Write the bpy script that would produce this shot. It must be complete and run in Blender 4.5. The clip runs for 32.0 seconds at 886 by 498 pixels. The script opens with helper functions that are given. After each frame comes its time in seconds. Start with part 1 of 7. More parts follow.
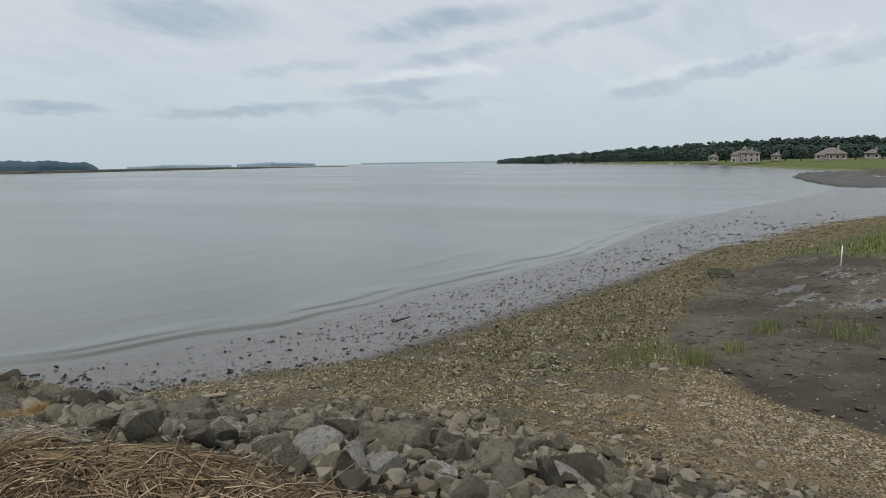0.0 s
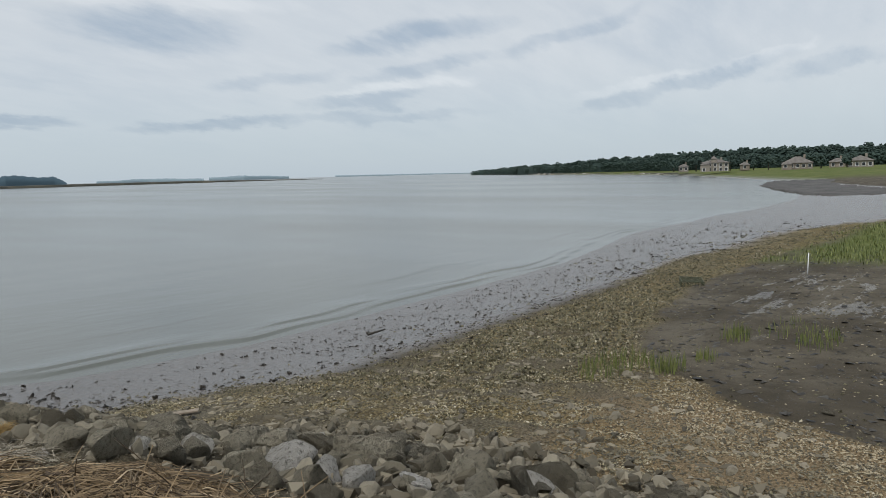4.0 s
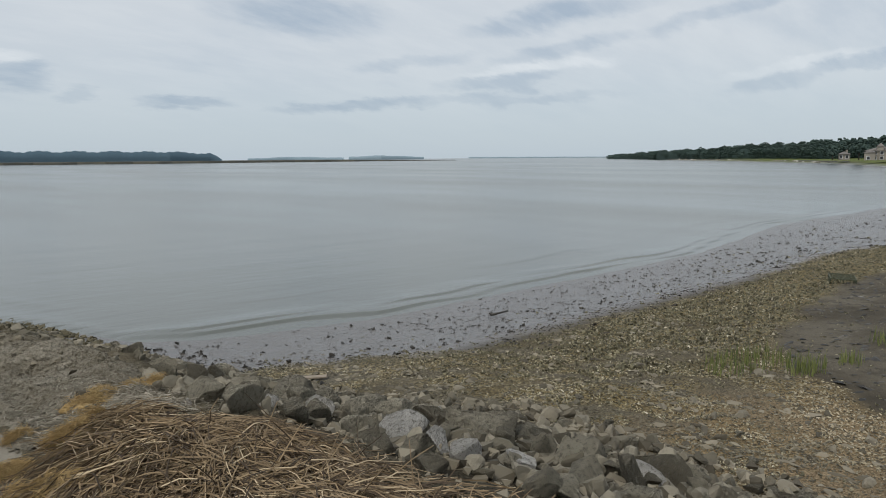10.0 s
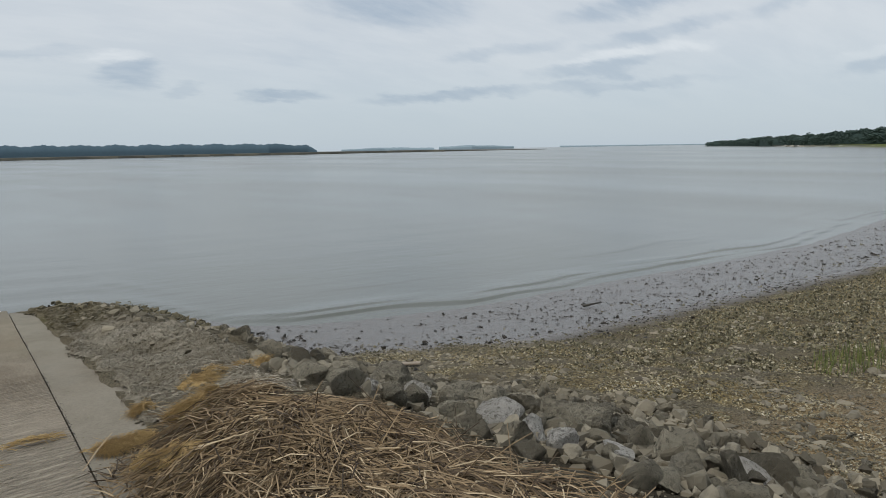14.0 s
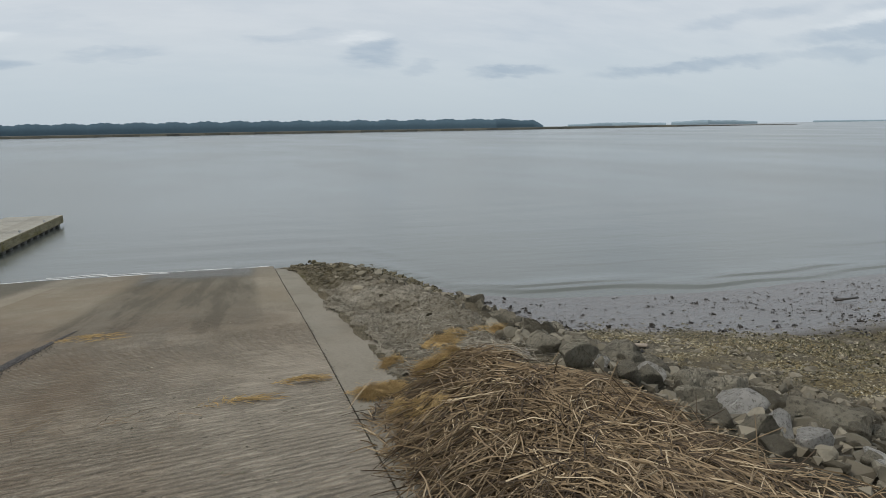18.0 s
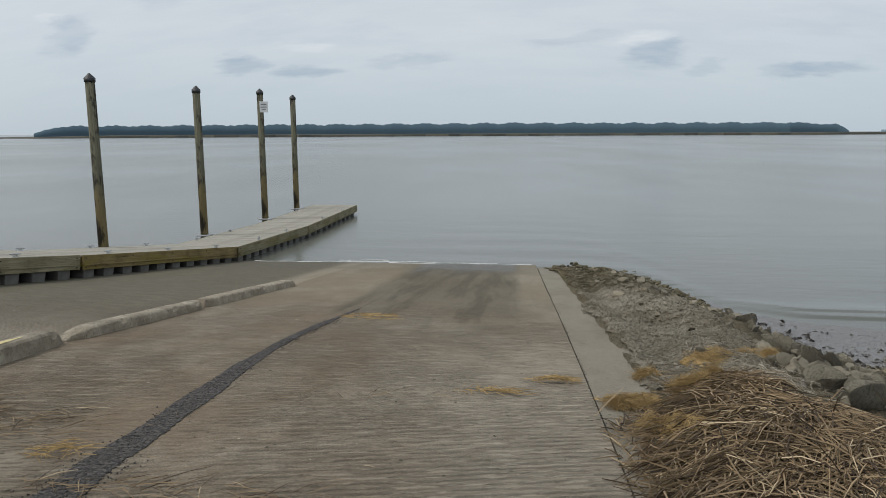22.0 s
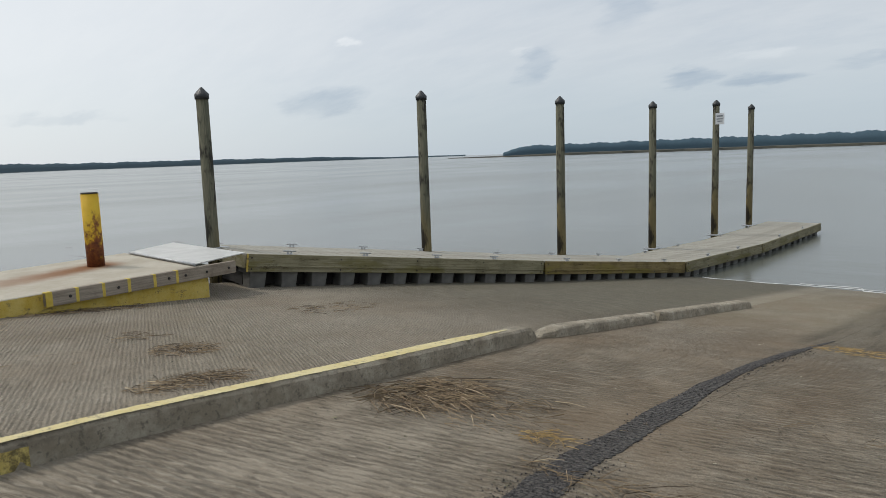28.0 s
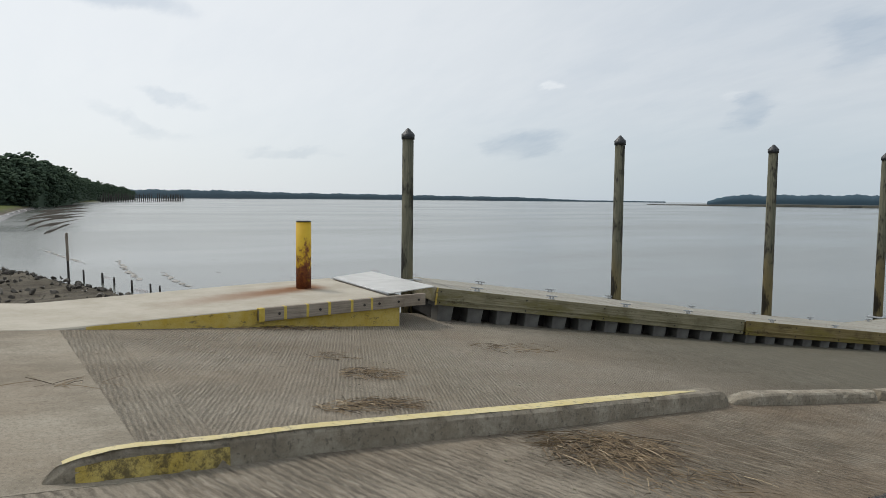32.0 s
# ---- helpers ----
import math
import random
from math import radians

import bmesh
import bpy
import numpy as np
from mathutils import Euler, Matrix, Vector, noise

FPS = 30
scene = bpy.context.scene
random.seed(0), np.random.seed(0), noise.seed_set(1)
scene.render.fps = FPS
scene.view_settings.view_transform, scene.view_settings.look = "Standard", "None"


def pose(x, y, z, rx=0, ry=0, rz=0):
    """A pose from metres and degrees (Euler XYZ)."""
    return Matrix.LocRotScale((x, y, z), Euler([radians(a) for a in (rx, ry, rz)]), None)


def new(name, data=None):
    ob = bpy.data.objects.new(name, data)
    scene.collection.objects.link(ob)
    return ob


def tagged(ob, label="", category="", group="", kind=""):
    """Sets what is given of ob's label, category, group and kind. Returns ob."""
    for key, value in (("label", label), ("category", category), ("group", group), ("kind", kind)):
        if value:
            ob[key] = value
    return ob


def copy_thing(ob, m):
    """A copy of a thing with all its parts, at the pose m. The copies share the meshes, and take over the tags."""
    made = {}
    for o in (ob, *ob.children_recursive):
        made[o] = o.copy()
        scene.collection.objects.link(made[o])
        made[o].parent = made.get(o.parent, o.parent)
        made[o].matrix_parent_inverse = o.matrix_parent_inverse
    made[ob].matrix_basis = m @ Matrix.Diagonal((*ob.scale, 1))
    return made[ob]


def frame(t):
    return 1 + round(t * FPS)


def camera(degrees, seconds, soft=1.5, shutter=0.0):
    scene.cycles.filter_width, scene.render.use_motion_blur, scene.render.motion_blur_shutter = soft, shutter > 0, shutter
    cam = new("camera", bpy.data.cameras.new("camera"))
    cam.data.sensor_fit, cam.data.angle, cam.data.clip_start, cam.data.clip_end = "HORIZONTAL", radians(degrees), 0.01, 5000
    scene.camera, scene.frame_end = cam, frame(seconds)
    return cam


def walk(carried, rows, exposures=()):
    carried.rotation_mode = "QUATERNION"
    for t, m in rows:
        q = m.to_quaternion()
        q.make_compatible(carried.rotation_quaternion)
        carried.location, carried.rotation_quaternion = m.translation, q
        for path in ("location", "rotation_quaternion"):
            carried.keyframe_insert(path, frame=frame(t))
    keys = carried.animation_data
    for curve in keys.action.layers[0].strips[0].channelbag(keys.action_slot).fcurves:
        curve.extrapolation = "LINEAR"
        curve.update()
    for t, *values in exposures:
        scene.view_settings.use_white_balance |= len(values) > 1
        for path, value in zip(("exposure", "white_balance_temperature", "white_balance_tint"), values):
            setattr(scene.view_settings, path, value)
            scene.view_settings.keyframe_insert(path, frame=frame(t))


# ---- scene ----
cam = camera(64.16, 32.0, soft=0.8)
PATH = [
    (0, pose(0.171, 0.197, 3.960, 83.003, 1.039, -49.555)),
    (0.5, pose(0.158, 0.193, 3.963, 83.250, 1.080, -49.534)),
    (1, pose(0.160, 0.185, 3.962, 83.375, 1.388, -49.623)),
    (1.5, pose(0.162, 0.171, 3.963, 83.679, 1.674, -49.643)),
    (2, pose(0.166, 0.156, 3.959, 83.965, 1.883, -49.865)),
    (2.5, pose(0.173, 0.147, 3.964, 84.073, 1.820, -50.395)),
    (3, pose(0.168, 0.134, 3.971, 84.114, 1.758, -50.833)),
    (3.5, pose(0.166, 0.140, 3.970, 83.979, 1.793, -51.412)),
    (5.5, pose(0.149, 0.177, 3.969, 83.673, 0.813, -51.814)),
    (6, pose(0.163, 0.162, 3.965, 83.454, 1.176, -51.261)),
    (6.5, pose(0.178, 0.132, 3.964, 83.416, 1.017, -49.989)),
    (7, pose(0.191, 0.100, 3.965, 83.284, 1.094, -47.878)),
    (7.5, pose(0.195, 0.069, 3.966, 83.122, 1.102, -46.301)),
    (8, pose(0.191, 0.057, 3.966, 83.124, 0.809, -45.673)),
    (8.5, pose(0.203, 0.049, 3.964, 83.052, 0.879, -44.766)),
    (9, pose(0.201, 0.038, 3.961, 82.973, 1.054, -43.818)),
    (9.5, pose(0.188, 0.035, 3.960, 82.874, 0.256, -42.672)),
    (10, pose(0.185, 0.037, 3.959, 82.657, 0.435, -40.935)),
    (10.5, pose(0.187, 0.032, 3.956, 82.414, 0.784, -39.705)),
    (11, pose(0.186, 0.029, 3.955, 82.218, 0.659, -38.822)),
    (11.5, pose(0.184, 0.017, 3.954, 82.083, 1.000, -38.056)),
    (12, pose(0.182, 0.024, 3.950, 82.010, 0.664, -37.430)),
    (12.5, pose(0.174, 0.017, 3.953, 81.896, 0.717, -36.950)),
    (13, pose(0.176, 0.016, 3.951, 81.777, 0.915, -36.526)),
    (13.5, pose(0.165, 0.019, 3.957, 81.819, 1.081, -35.523)),
    (14, pose(0.100, 0.023, 3.966, 81.917, 1.036, -33.706)),
    (14.5, pose(0.057, 0.024, 3.961, 81.656, 0.426, -29.978)),
    (16.5, pose(-0.023, -0.007, 3.988, 80.425, 1.690, -23.943)),
    (17, pose(-0.044, -0.017, 3.990, 80.357, 1.334, -22.460)),
    (17.5, pose(-0.078, -0.022, 3.996, 80.194, 0.639, -19.112)),
    (18, pose(-0.103, -0.037, 3.991, 80.252, 0.945, -15.748)),
    (18.5, pose(-0.107, -0.043, 3.994, 80.403, 1.182, -13.710)),
    (19, pose(-0.080, -0.044, 4.001, 80.725, 1.311, -9.462)),
    (19.5, pose(-0.073, -0.041, 4.001, 80.812, 1.056, -5.559)),
    (20, pose(-0.062, -0.046, 3.995, 80.779, 1.190, -2.474)),
    (20.5, pose(-0.047, -0.043, 3.988, 80.711, 0.777, -0.163)),
    (21, pose(-0.044, -0.043, 3.988, 80.592, 0.611, 2.217)),
    (21.5, pose(-0.059, -0.051, 3.995, 80.512, 0.534, 3.905)),
    (22, pose(-0.071, -0.065, 3.997, 80.644, 0.256, 5.834)),
    (22.5, pose(-0.079, -0.066, 4.000, 80.725, 0.276, 7.387)),
    (23, pose(-0.084, -0.067, 3.996, 80.956, 0.178, 9.093)),
    (23.5, pose(-0.080, -0.071, 4.001, 81.064, 0.412, 10.824)),
    (24, pose(-0.085, -0.075, 4.003, 81.160, 0.674, 12.201)),
    (24.5, pose(-0.110, -0.079, 4.000, 81.129, 0.131, 13.871)),
    (25, pose(-0.173, -0.093, 4.005, 81.188, 0.901, 15.104)),
    (25.5, pose(-0.245, -0.109, 4.002, 81.482, 0.659, 19.495)),
    (26, pose(-0.275, -0.095, 3.998, 81.841, 0.989, 26.258)),
    (26.5, pose(-0.301, -0.112, 4.016, 82.005, 1.342, 30.229)),
    (28.5, pose(-0.376, -0.124, 3.988, 83.098, 0.960, 43.351)),
    (29, pose(-0.332, -0.106, 4.013, 84.434, -0.850, 45.920)),
    (29.5, pose(-0.303, -0.071, 4.018, 84.636, -0.617, 49.539)),
    (30, pose(-0.301, -0.076, 4.006, 85.235, 0.055, 51.775)),
    (30.5, pose(-0.314, -0.082, 4.029, 85.448, -1.692, 53.065)),
    (31, pose(-0.325, -0.097, 4.033, 85.565, -0.461, 54.455)),
    (31.5, pose(-0.323, -0.100, 4.029, 85.716, -1.673, 55.431)),
    (32, pose(-0.328, -0.106, 4.014, 85.958, -0.668, 56.032)),
]
walk(cam, PATH)

# ---------------------------------------------------------------- world and sun
world = bpy.data.worlds.new("sky")
scene.world = world
world.use_nodes = True
wt = world.node_tree
for n in list(wt.nodes):
    wt.nodes.remove(n)


def wn(kind, **props):
    n = wt.nodes.new(kind)
    for k, v in props.items():
        if k == "op":
            n.operation = v
        elif k == "blend":
            n.blend_type = v
        elif k == "data":
            n.data_type = v
    return n


SUN_ELEV, SUN_AZ = radians(55), radians(-105)
sky = wn("ShaderNodeTexSky")
sky.sky_type = "NISHITA"
sky.sun_disc = False
sky.sun_elevation = SUN_ELEV
sky.sun_rotation = SUN_AZ
coord = wn("ShaderNodeTexCoord")
sep = wn("ShaderNodeSeparateXYZ")
wt.links.new(coord.outputs["Generated"], sep.inputs[0])
lift = wn("ShaderNodeMath", op="MAXIMUM")
lift.inputs[1].default_value = 0.0
wt.links.new(sep.outputs["Z"], lift.inputs[0])
zb = wn("ShaderNodeMath", op="ADD")
zb.inputs[1].default_value = 0.30
wt.links.new(lift.outputs[0], zb.inputs[0])
px = wn("ShaderNodeMath", op="DIVIDE")
py = wn("ShaderNodeMath", op="DIVIDE")
wt.links.new(sep.outputs["X"], px.inputs[0])
wt.links.new(sep.outputs["Y"], py.inputs[0])
wt.links.new(zb.outputs[0], px.inputs[1])
wt.links.new(zb.outputs[0], py.inputs[1])
plane = wn("ShaderNodeCombineXYZ")
wt.links.new(px.outputs[0], plane.inputs[0])
wt.links.new(py.outputs[0], plane.inputs[1])


def cloud(scale, detail, rough, turn, stretch, shift):
    m = wn("ShaderNodeMapping")
    m.inputs["Rotation"].default_value = (0, 0, radians(turn))
    m.inputs["Scale"].default_value = (stretch, 1, 1)
    m.inputs["Location"].default_value = shift
    wt.links.new(plane.outputs[0], m.inputs[0])
    n = wn("ShaderNodeTexNoise")
    n.inputs["Scale"].default_value = scale
    n.inputs["Detail"].default_value = detail
    n.inputs["Roughness"].default_value = rough
    wt.links.new(m.outputs[0], n.inputs["Vector"])
    return n


def ramp_node(src, a, b, lo=0.0, hi=1.0):
    r = wn("ShaderNodeMapRange")
    r.interpolation_type = "SMOOTHSTEP"
    for i, v in enumerate((a, b, lo, hi), 1):
        r.inputs[i].default_value = v
    wt.links.new(src, r.inputs[0])
    return r.outputs[0]


def wmix(fac, a, b, blend="MIX"):
    m = wt.nodes.new("ShaderNodeMix")
    m.data_type, m.blend_type = "RGBA", blend
    for sock, v in ((m.inputs[0], fac), (m.inputs[6], a), (m.inputs[7], b)):
        if isinstance(v, (int, float)):
            sock.default_value = v
        elif isinstance(v, tuple):
            sock.default_value = (*v, 1)
        else:
            wt.links.new(v, sock)
    return m.outputs[2]


def toward(x, y, z, a, b):
    d = wn("ShaderNodeVectorMath", op="DOT_PRODUCT")
    d.inputs[1].default_value = (x, y, z)
    wt.links.new(coord.outputs["Generated"], d.inputs[0])
    return ramp_node(d.outputs["Value"], a, b)


def wmath(op, a, b):
    n = wn("ShaderNodeMath", op=op)
    for sock, v in zip(n.inputs, (a, b)):
        if isinstance(v, (int, float)):
            sock.default_value = v
        else:
            wt.links.new(v, sock)
    return n.outputs[0]


# bearing (to the left of y) and height over the horizon, in degrees, frayed by noise
bearing = wmath("MULTIPLY", wmath("ARCTAN2", wmath("MULTIPLY", sep.outputs["X"], -1.0), sep.outputs["Y"]), 57.296)
height = wmath("MULTIPLY", wmath("ARCSINE", sep.outputs["Z"], 0.0), 57.296)
fray = cloud(5.5, 6, 0.62, -52, 0.6, (2.0, 4.0, 0))
fray_sep = wn("ShaderNodeSeparateColor")
wt.links.new(fray.outputs["Color"], fray_sep.inputs[0])
sky_at = wn("ShaderNodeCombineXYZ")
wt.links.new(wmath("ADD", bearing, wmath("MULTIPLY", wmath("SUBTRACT", fray_sep.outputs[0], 0.5), 7.0)), sky_at.inputs[0])
wt.links.new(wmath("ADD", height, wmath("MULTIPLY", wmath("SUBTRACT", fray_sep.outputs[1], 0.5), 2.6)), sky_at.inputs[1])


def cloud_bank(az, el, wide, tall, tilt, weight, before):
    """A frayed oval of cloud at a bearing and height, added to those before it."""
    m = wn("ShaderNodeMapping")
    m.vector_type = "TEXTURE"
    m.inputs["Location"].default_value = (az, el, 0)
    m.inputs["Rotation"].default_value = (0, 0, radians(tilt))
    m.inputs["Scale"].default_value = (wide, tall, 1)
    wt.links.new(sky_at.outputs[0], m.inputs[0])
    d = wn("ShaderNodeVectorMath", op="LENGTH")
    wt.links.new(m.outputs[0], d.inputs[0])
    oval = ramp_node(d.outputs["Value"], 1.1, 0.35, 0.0, weight)
    return oval if before is None else wmath("MAXIMUM", before, oval)


# grey undersides
g = cloud_bank(-30, 11.0, 8.0, 1.8, 3, 0.9, None)
g = cloud_bank(-50, 10.7, 7.5, 1.1, -7, 0.9, g)
g = cloud_bank(-51, 8.4, 7.0, 0.8, -9, 0.6, g)
g = cloud_bank(-46, 5.7, 5.5, 0.7, -4, 0.6, g)
g = cloud_bank(-66, 5.2, 5.0, 0.7, -6, 0.5, g)
g = cloud_bank(-72, 6.5, 6.0, 0.8, -14, 0.75, g)
g = cloud_bank(-80, 6.8, 4.0, 0.9, -8, 0.6, g)
g = cloud_bank(-62, 10.4, 7.0, 0.8, -14, 0.55, g)
g = cloud_bank(-34, 4.1, 8.0, 0.6, -2, 0.85, g)
g = cloud_bank(-47, 4.6, 9.0, 0.5, -2, 0.55, g)
g = cloud_bank(-21.2, 4.3, 3.6, 0.6, -3, 0.9, g)
g = cloud_bank(-10.6, 5.8, 3.0, 1.0, -6, 0.85, g)
g = cloud_bank(-13.9, 4.8, 2.4, 0.55, -3, 0.6, g)
g = cloud_bank(-38, 7.4, 6.0, 0.8, -8, 0.45, g)
g = cloud_bank(21.2, 5.0, 2.6, 0.8, 0, 0.9, g)
g = cloud_bank(16.0, 4.7, 2.8, 0.7, -4, 0.8, g)
g = cloud_bank(8.6, 5.6, 4.2, 0.6, -6, 0.45, g)
g = cloud_bank(49.8, 4.4, 3.8, 1.5, 0, 0.9, g)
g = cloud_bank(32.8, 6.8, 2.2, 1.1, -35, 0.6, g)
g = cloud_bank(26.1, 11.3, 3.0, 2.0, -30, 0.6, g)
g = cloud_bank(80.5, 13.8, 6.0, 1.0, 4, 0.6, g)
g = cloud_bank(77.0, 7.2, 3.0, 0.7, 12, 0.45, g)
g = cloud_bank(79.5, 5.3, 4.0, 0.7, 18, 0.35, g)
g = cloud_bank(68.0, 3.4, 4.0, 0.6, 0, 0.4, g)
g = cloud_bank(-4.0, 6.9, 3.5, 0.6, -8, 0.4, g)
# lit tops
w = cloud_bank(-9.5, 7.0, 2.6, 0.7, -4, 0.9, None)
w = cloud_bank(16.5, 6.4, 2.6, 0.6, -4, 0.6, w)
w = cloud_bank(47.7, 8.9, 1.2, 0.4, 0, 1.0, w)
w = cloud_bank(33.5, 7.8, 1.6, 0.5, 0, 0.5, w)
w = cloud_bank(-49, 6.8, 7.0, 0.7, -5, 0.8, w)
w = cloud_bank(-31, 13.0, 12.0, 0.8, 0, 0.5, w)
w = cloud_bank(-67, 6.3, 6.0, 0.6, -8, 0.6, w)
w = cloud_bank(-75, 7.6, 5.0, 0.5, -12, 0.6, w)

veil = ramp_node(cloud(0.75, 5, 0.5, -52, 0.8, (3, 1, 0)).outputs["Fac"], 0.34, 0.68)
strand = ramp_node(cloud(9.0, 7, 0.62, -52, 0.35, (7.3, 2.1, 0)).outputs["Fac"], 0.36, 0.66)
bank = ramp_node(cloud(2.6, 7, 0.58, -52, 0.5, (4.3, 2.1, 0)).outputs["Fac"], 0.50, 0.68)
high = ramp_node(lift.outputs[0], 0.0, 0.16)
base_sky = wmix(veil, (0.515, 0.565, 0.618), (0.585, 0.622, 0.655))
base_sky = wmix(wmath("MULTIPLY", bank, 0.40), base_sky, (0.42, 0.485, 0.56))
base_sky = wmix(wmath("MULTIPLY", strand, 0.30), base_sky, (0.66, 0.69, 0.715))
base_sky = wmix(wmath("MULTIPLY", w, wmath("ADD", 0.45, wmath("MULTIPLY", strand, 0.4))), base_sky, (0.74, 0.765, 0.785))
low_sky = wmix(high, (0.455, 0.53, 0.595), base_sky)
glow = toward(-0.80, -0.30, 0.52, 0.15, 1.0)
half = wn("ShaderNodeMath", op="MULTIPLY")
half.inputs[1].default_value = 0.75
wt.links.new(glow, half.inputs[0])
low_sky = wmix(half.outputs[0], low_sky, (0.86, 0.875, 0.88))
grey = wmix(wmath("MULTIPLY", half.outputs[0], 0.75), (0.335, 0.41, 0.50), (0.62, 0.67, 0.72))
low_sky = wmix(wmath("MULTIPLY", g, wmath("SUBTRACT", 1.0, wmath("MULTIPLY", strand, 0.4))), low_sky, grey)
blend_sky = wmix(0.012, low_sky, sky.outputs[0], "ADD")
bg = wn("ShaderNodeBackground")
bg.inputs["Strength"].default_value = 1.0
wout = wn("ShaderNodeOutputWorld")
wt.links.new(blend_sky, bg.inputs[0])
wt.links.new(bg.outputs[0], wout.inputs[0])

sun = new("sun", bpy.data.lights.new("sun", "SUN"))
sun.data.energy = 1.5
sun.data.angle = radians(11)
sun.data.color = (1.0, 0.95, 0.88)
sun.rotation_euler = Vector((math.sin(SUN_AZ) * math.cos(SUN_ELEV), math.cos(SUN_AZ) * math.cos(SUN_ELEV), math.sin(SUN_ELEV))).to_track_quat("Z", "Y").to_euler()


# ---------------------------------------------------------------- materials
def col4(c):
    return (*c, 1.0)


class Mat:
    """A small node builder round one Principled shader."""

    def __init__(self, name, rough=0.7, metal=0.0, spec=0.5):
        self.m = bpy.data.materials.new(name)
        self.m.use_nodes = True
        self.t = self.m.node_tree
        self.b = next(n for n in self.t.nodes if n.type == "BSDF_PRINCIPLED")
        self.b.inputs["Roughness"].default_value = rough
        self.b.inputs["Metallic"].default_value = metal
        self.b.inputs["Specular IOR Level"].default_value = spec
        self.obj = self.t.nodes.new("ShaderNodeTexCoord").outputs["Object"]
        self.pos = self.t.nodes.new("ShaderNodeNewGeometry").outputs["Position"]

    def put(self, sock, v):
        if isinstance(v, (int, float)):
            sock.default_value = v
        elif isinstance(v, tuple):
            sock.default_value = col4(v) if len(sock.default_value) == 4 else v
        else:
            self.t.links.new(v, sock)

    def map(self, src, scale=(1, 1, 1), turn=0.0, shift=(0, 0, 0)):
        n = self.t.nodes.new("ShaderNodeMapping")
        n.inputs["Scale"].default_value = scale
        n.inputs["Rotation"].default_value = (0, 0, radians(turn))
        n.inputs["Location"].default_value = shift
        self.t.links.new(src, n.inputs[0])
        return n.outputs[0]

    def noise(self, scale, src=None, detail=5, rough=0.6, out="Fac"):
        n = self.t.nodes.new("ShaderNodeTexNoise")
        self.put(n.inputs["Vector"], src if src is not None else self.pos)
        n.inputs["Scale"].default_value = scale
        n.inputs["Detail"].default_value = detail
        n.inputs["Roughness"].default_value = rough
        return n.outputs[out]

    def voronoi(self, scale, src=None, out="Distance", feature="F1", rand=1.0):
        n = self.t.nodes.new("ShaderNodeTexVoronoi")
        n.feature = feature
        self.put(n.inputs["Vector"], src if src is not None else self.pos)
        n.inputs["Scale"].default_value = scale
        n.inputs["Randomness"].default_value = rand
        return n.outputs[out]

    def wave(self, scale, src, distortion=0.6, detail=2):
        n = self.t.nodes.new("ShaderNodeTexWave")
        self.put(n.inputs["Vector"], src)
        n.inputs["Scale"].default_value = scale
        n.inputs["Distortion"].default_value = distortion
        n.inputs["Detail"].default_value = detail
        n.inputs["Detail Scale"].default_value = 1.5
        return n.outputs["Fac"]

    def ramp(self, src, a, b, lo=0.0, hi=1.0):
        n = self.t.nodes.new("ShaderNodeMapRange")
        n.interpolation_type = "SMOOTHSTEP"
        self.put(n.inputs[0], src)
        for i, v in enumerate((a, b, lo, hi), 1):
            n.inputs[i].default_value = v
        return n.outputs[0]

    def math(self, op, a, b):
        n = self.t.nodes.new("ShaderNodeMath")
        n.operation = op
        self.put(n.inputs[0], a)
        self.put(n.inputs[1], b)
        return n.outputs[0]

    def mix(self, fac, a, b, blend="MIX"):
        n = self.t.nodes.new("ShaderNodeMix")
        n.data_type, n.blend_type = "RGBA", blend
        self.put(n.inputs[0], fac)
        self.put(n.inputs[6], a)
        self.put(n.inputs[7], b)
        return n.outputs[2]

    def attr(self, name):
        n = self.t.nodes.new("ShaderNodeAttribute")
        n.attribute_name = name
        return n.outputs["Fac"]

    def random(self):
        return self.t.nodes.new("ShaderNodeObjectInfo").outputs["Random"]

    def island(self):
        return self.t.nodes.new("ShaderNodeNewGeometry").outputs["Random Per Island"]

    def axis(self, src, i):
        n = self.t.nodes.new("ShaderNodeSeparateXYZ")
        self.put(n.inputs[0], src)
        return n.outputs[i]

    def color(self, v):
        self.put(self.b.inputs["Base Color"], v)
        return self

    def rough(self, v):
        self.put(self.b.inputs["Roughness"], v)
        return self

    def bump(self, *layers):
        prev = None
        for height, strength, dist in layers:
            n = self.t.nodes.new("ShaderNodeBump")
            n.inputs["Strength"].default_value = strength
            n.inputs["Distance"].default_value = dist
            self.put(n.inputs["Height"], height)
            if prev is not None:
                self.t.links.new(prev, n.inputs["Normal"])
            prev = n.outputs[0]
        self.t.links.new(prev, self.b.inputs["Normal"])
        return self


def simple(name, a, b, scale=6.0, rough=0.7, metal=0.0, bump=0.3, fine=60.0, depth=0.01):
    k = Mat(name, rough, metal)
    k.color(k.mix(k.ramp(k.noise(scale, k.obj), 0.3, 0.7), a, b))
    k.bump((k.noise(fine, k.obj), bump, depth))
    return k.m


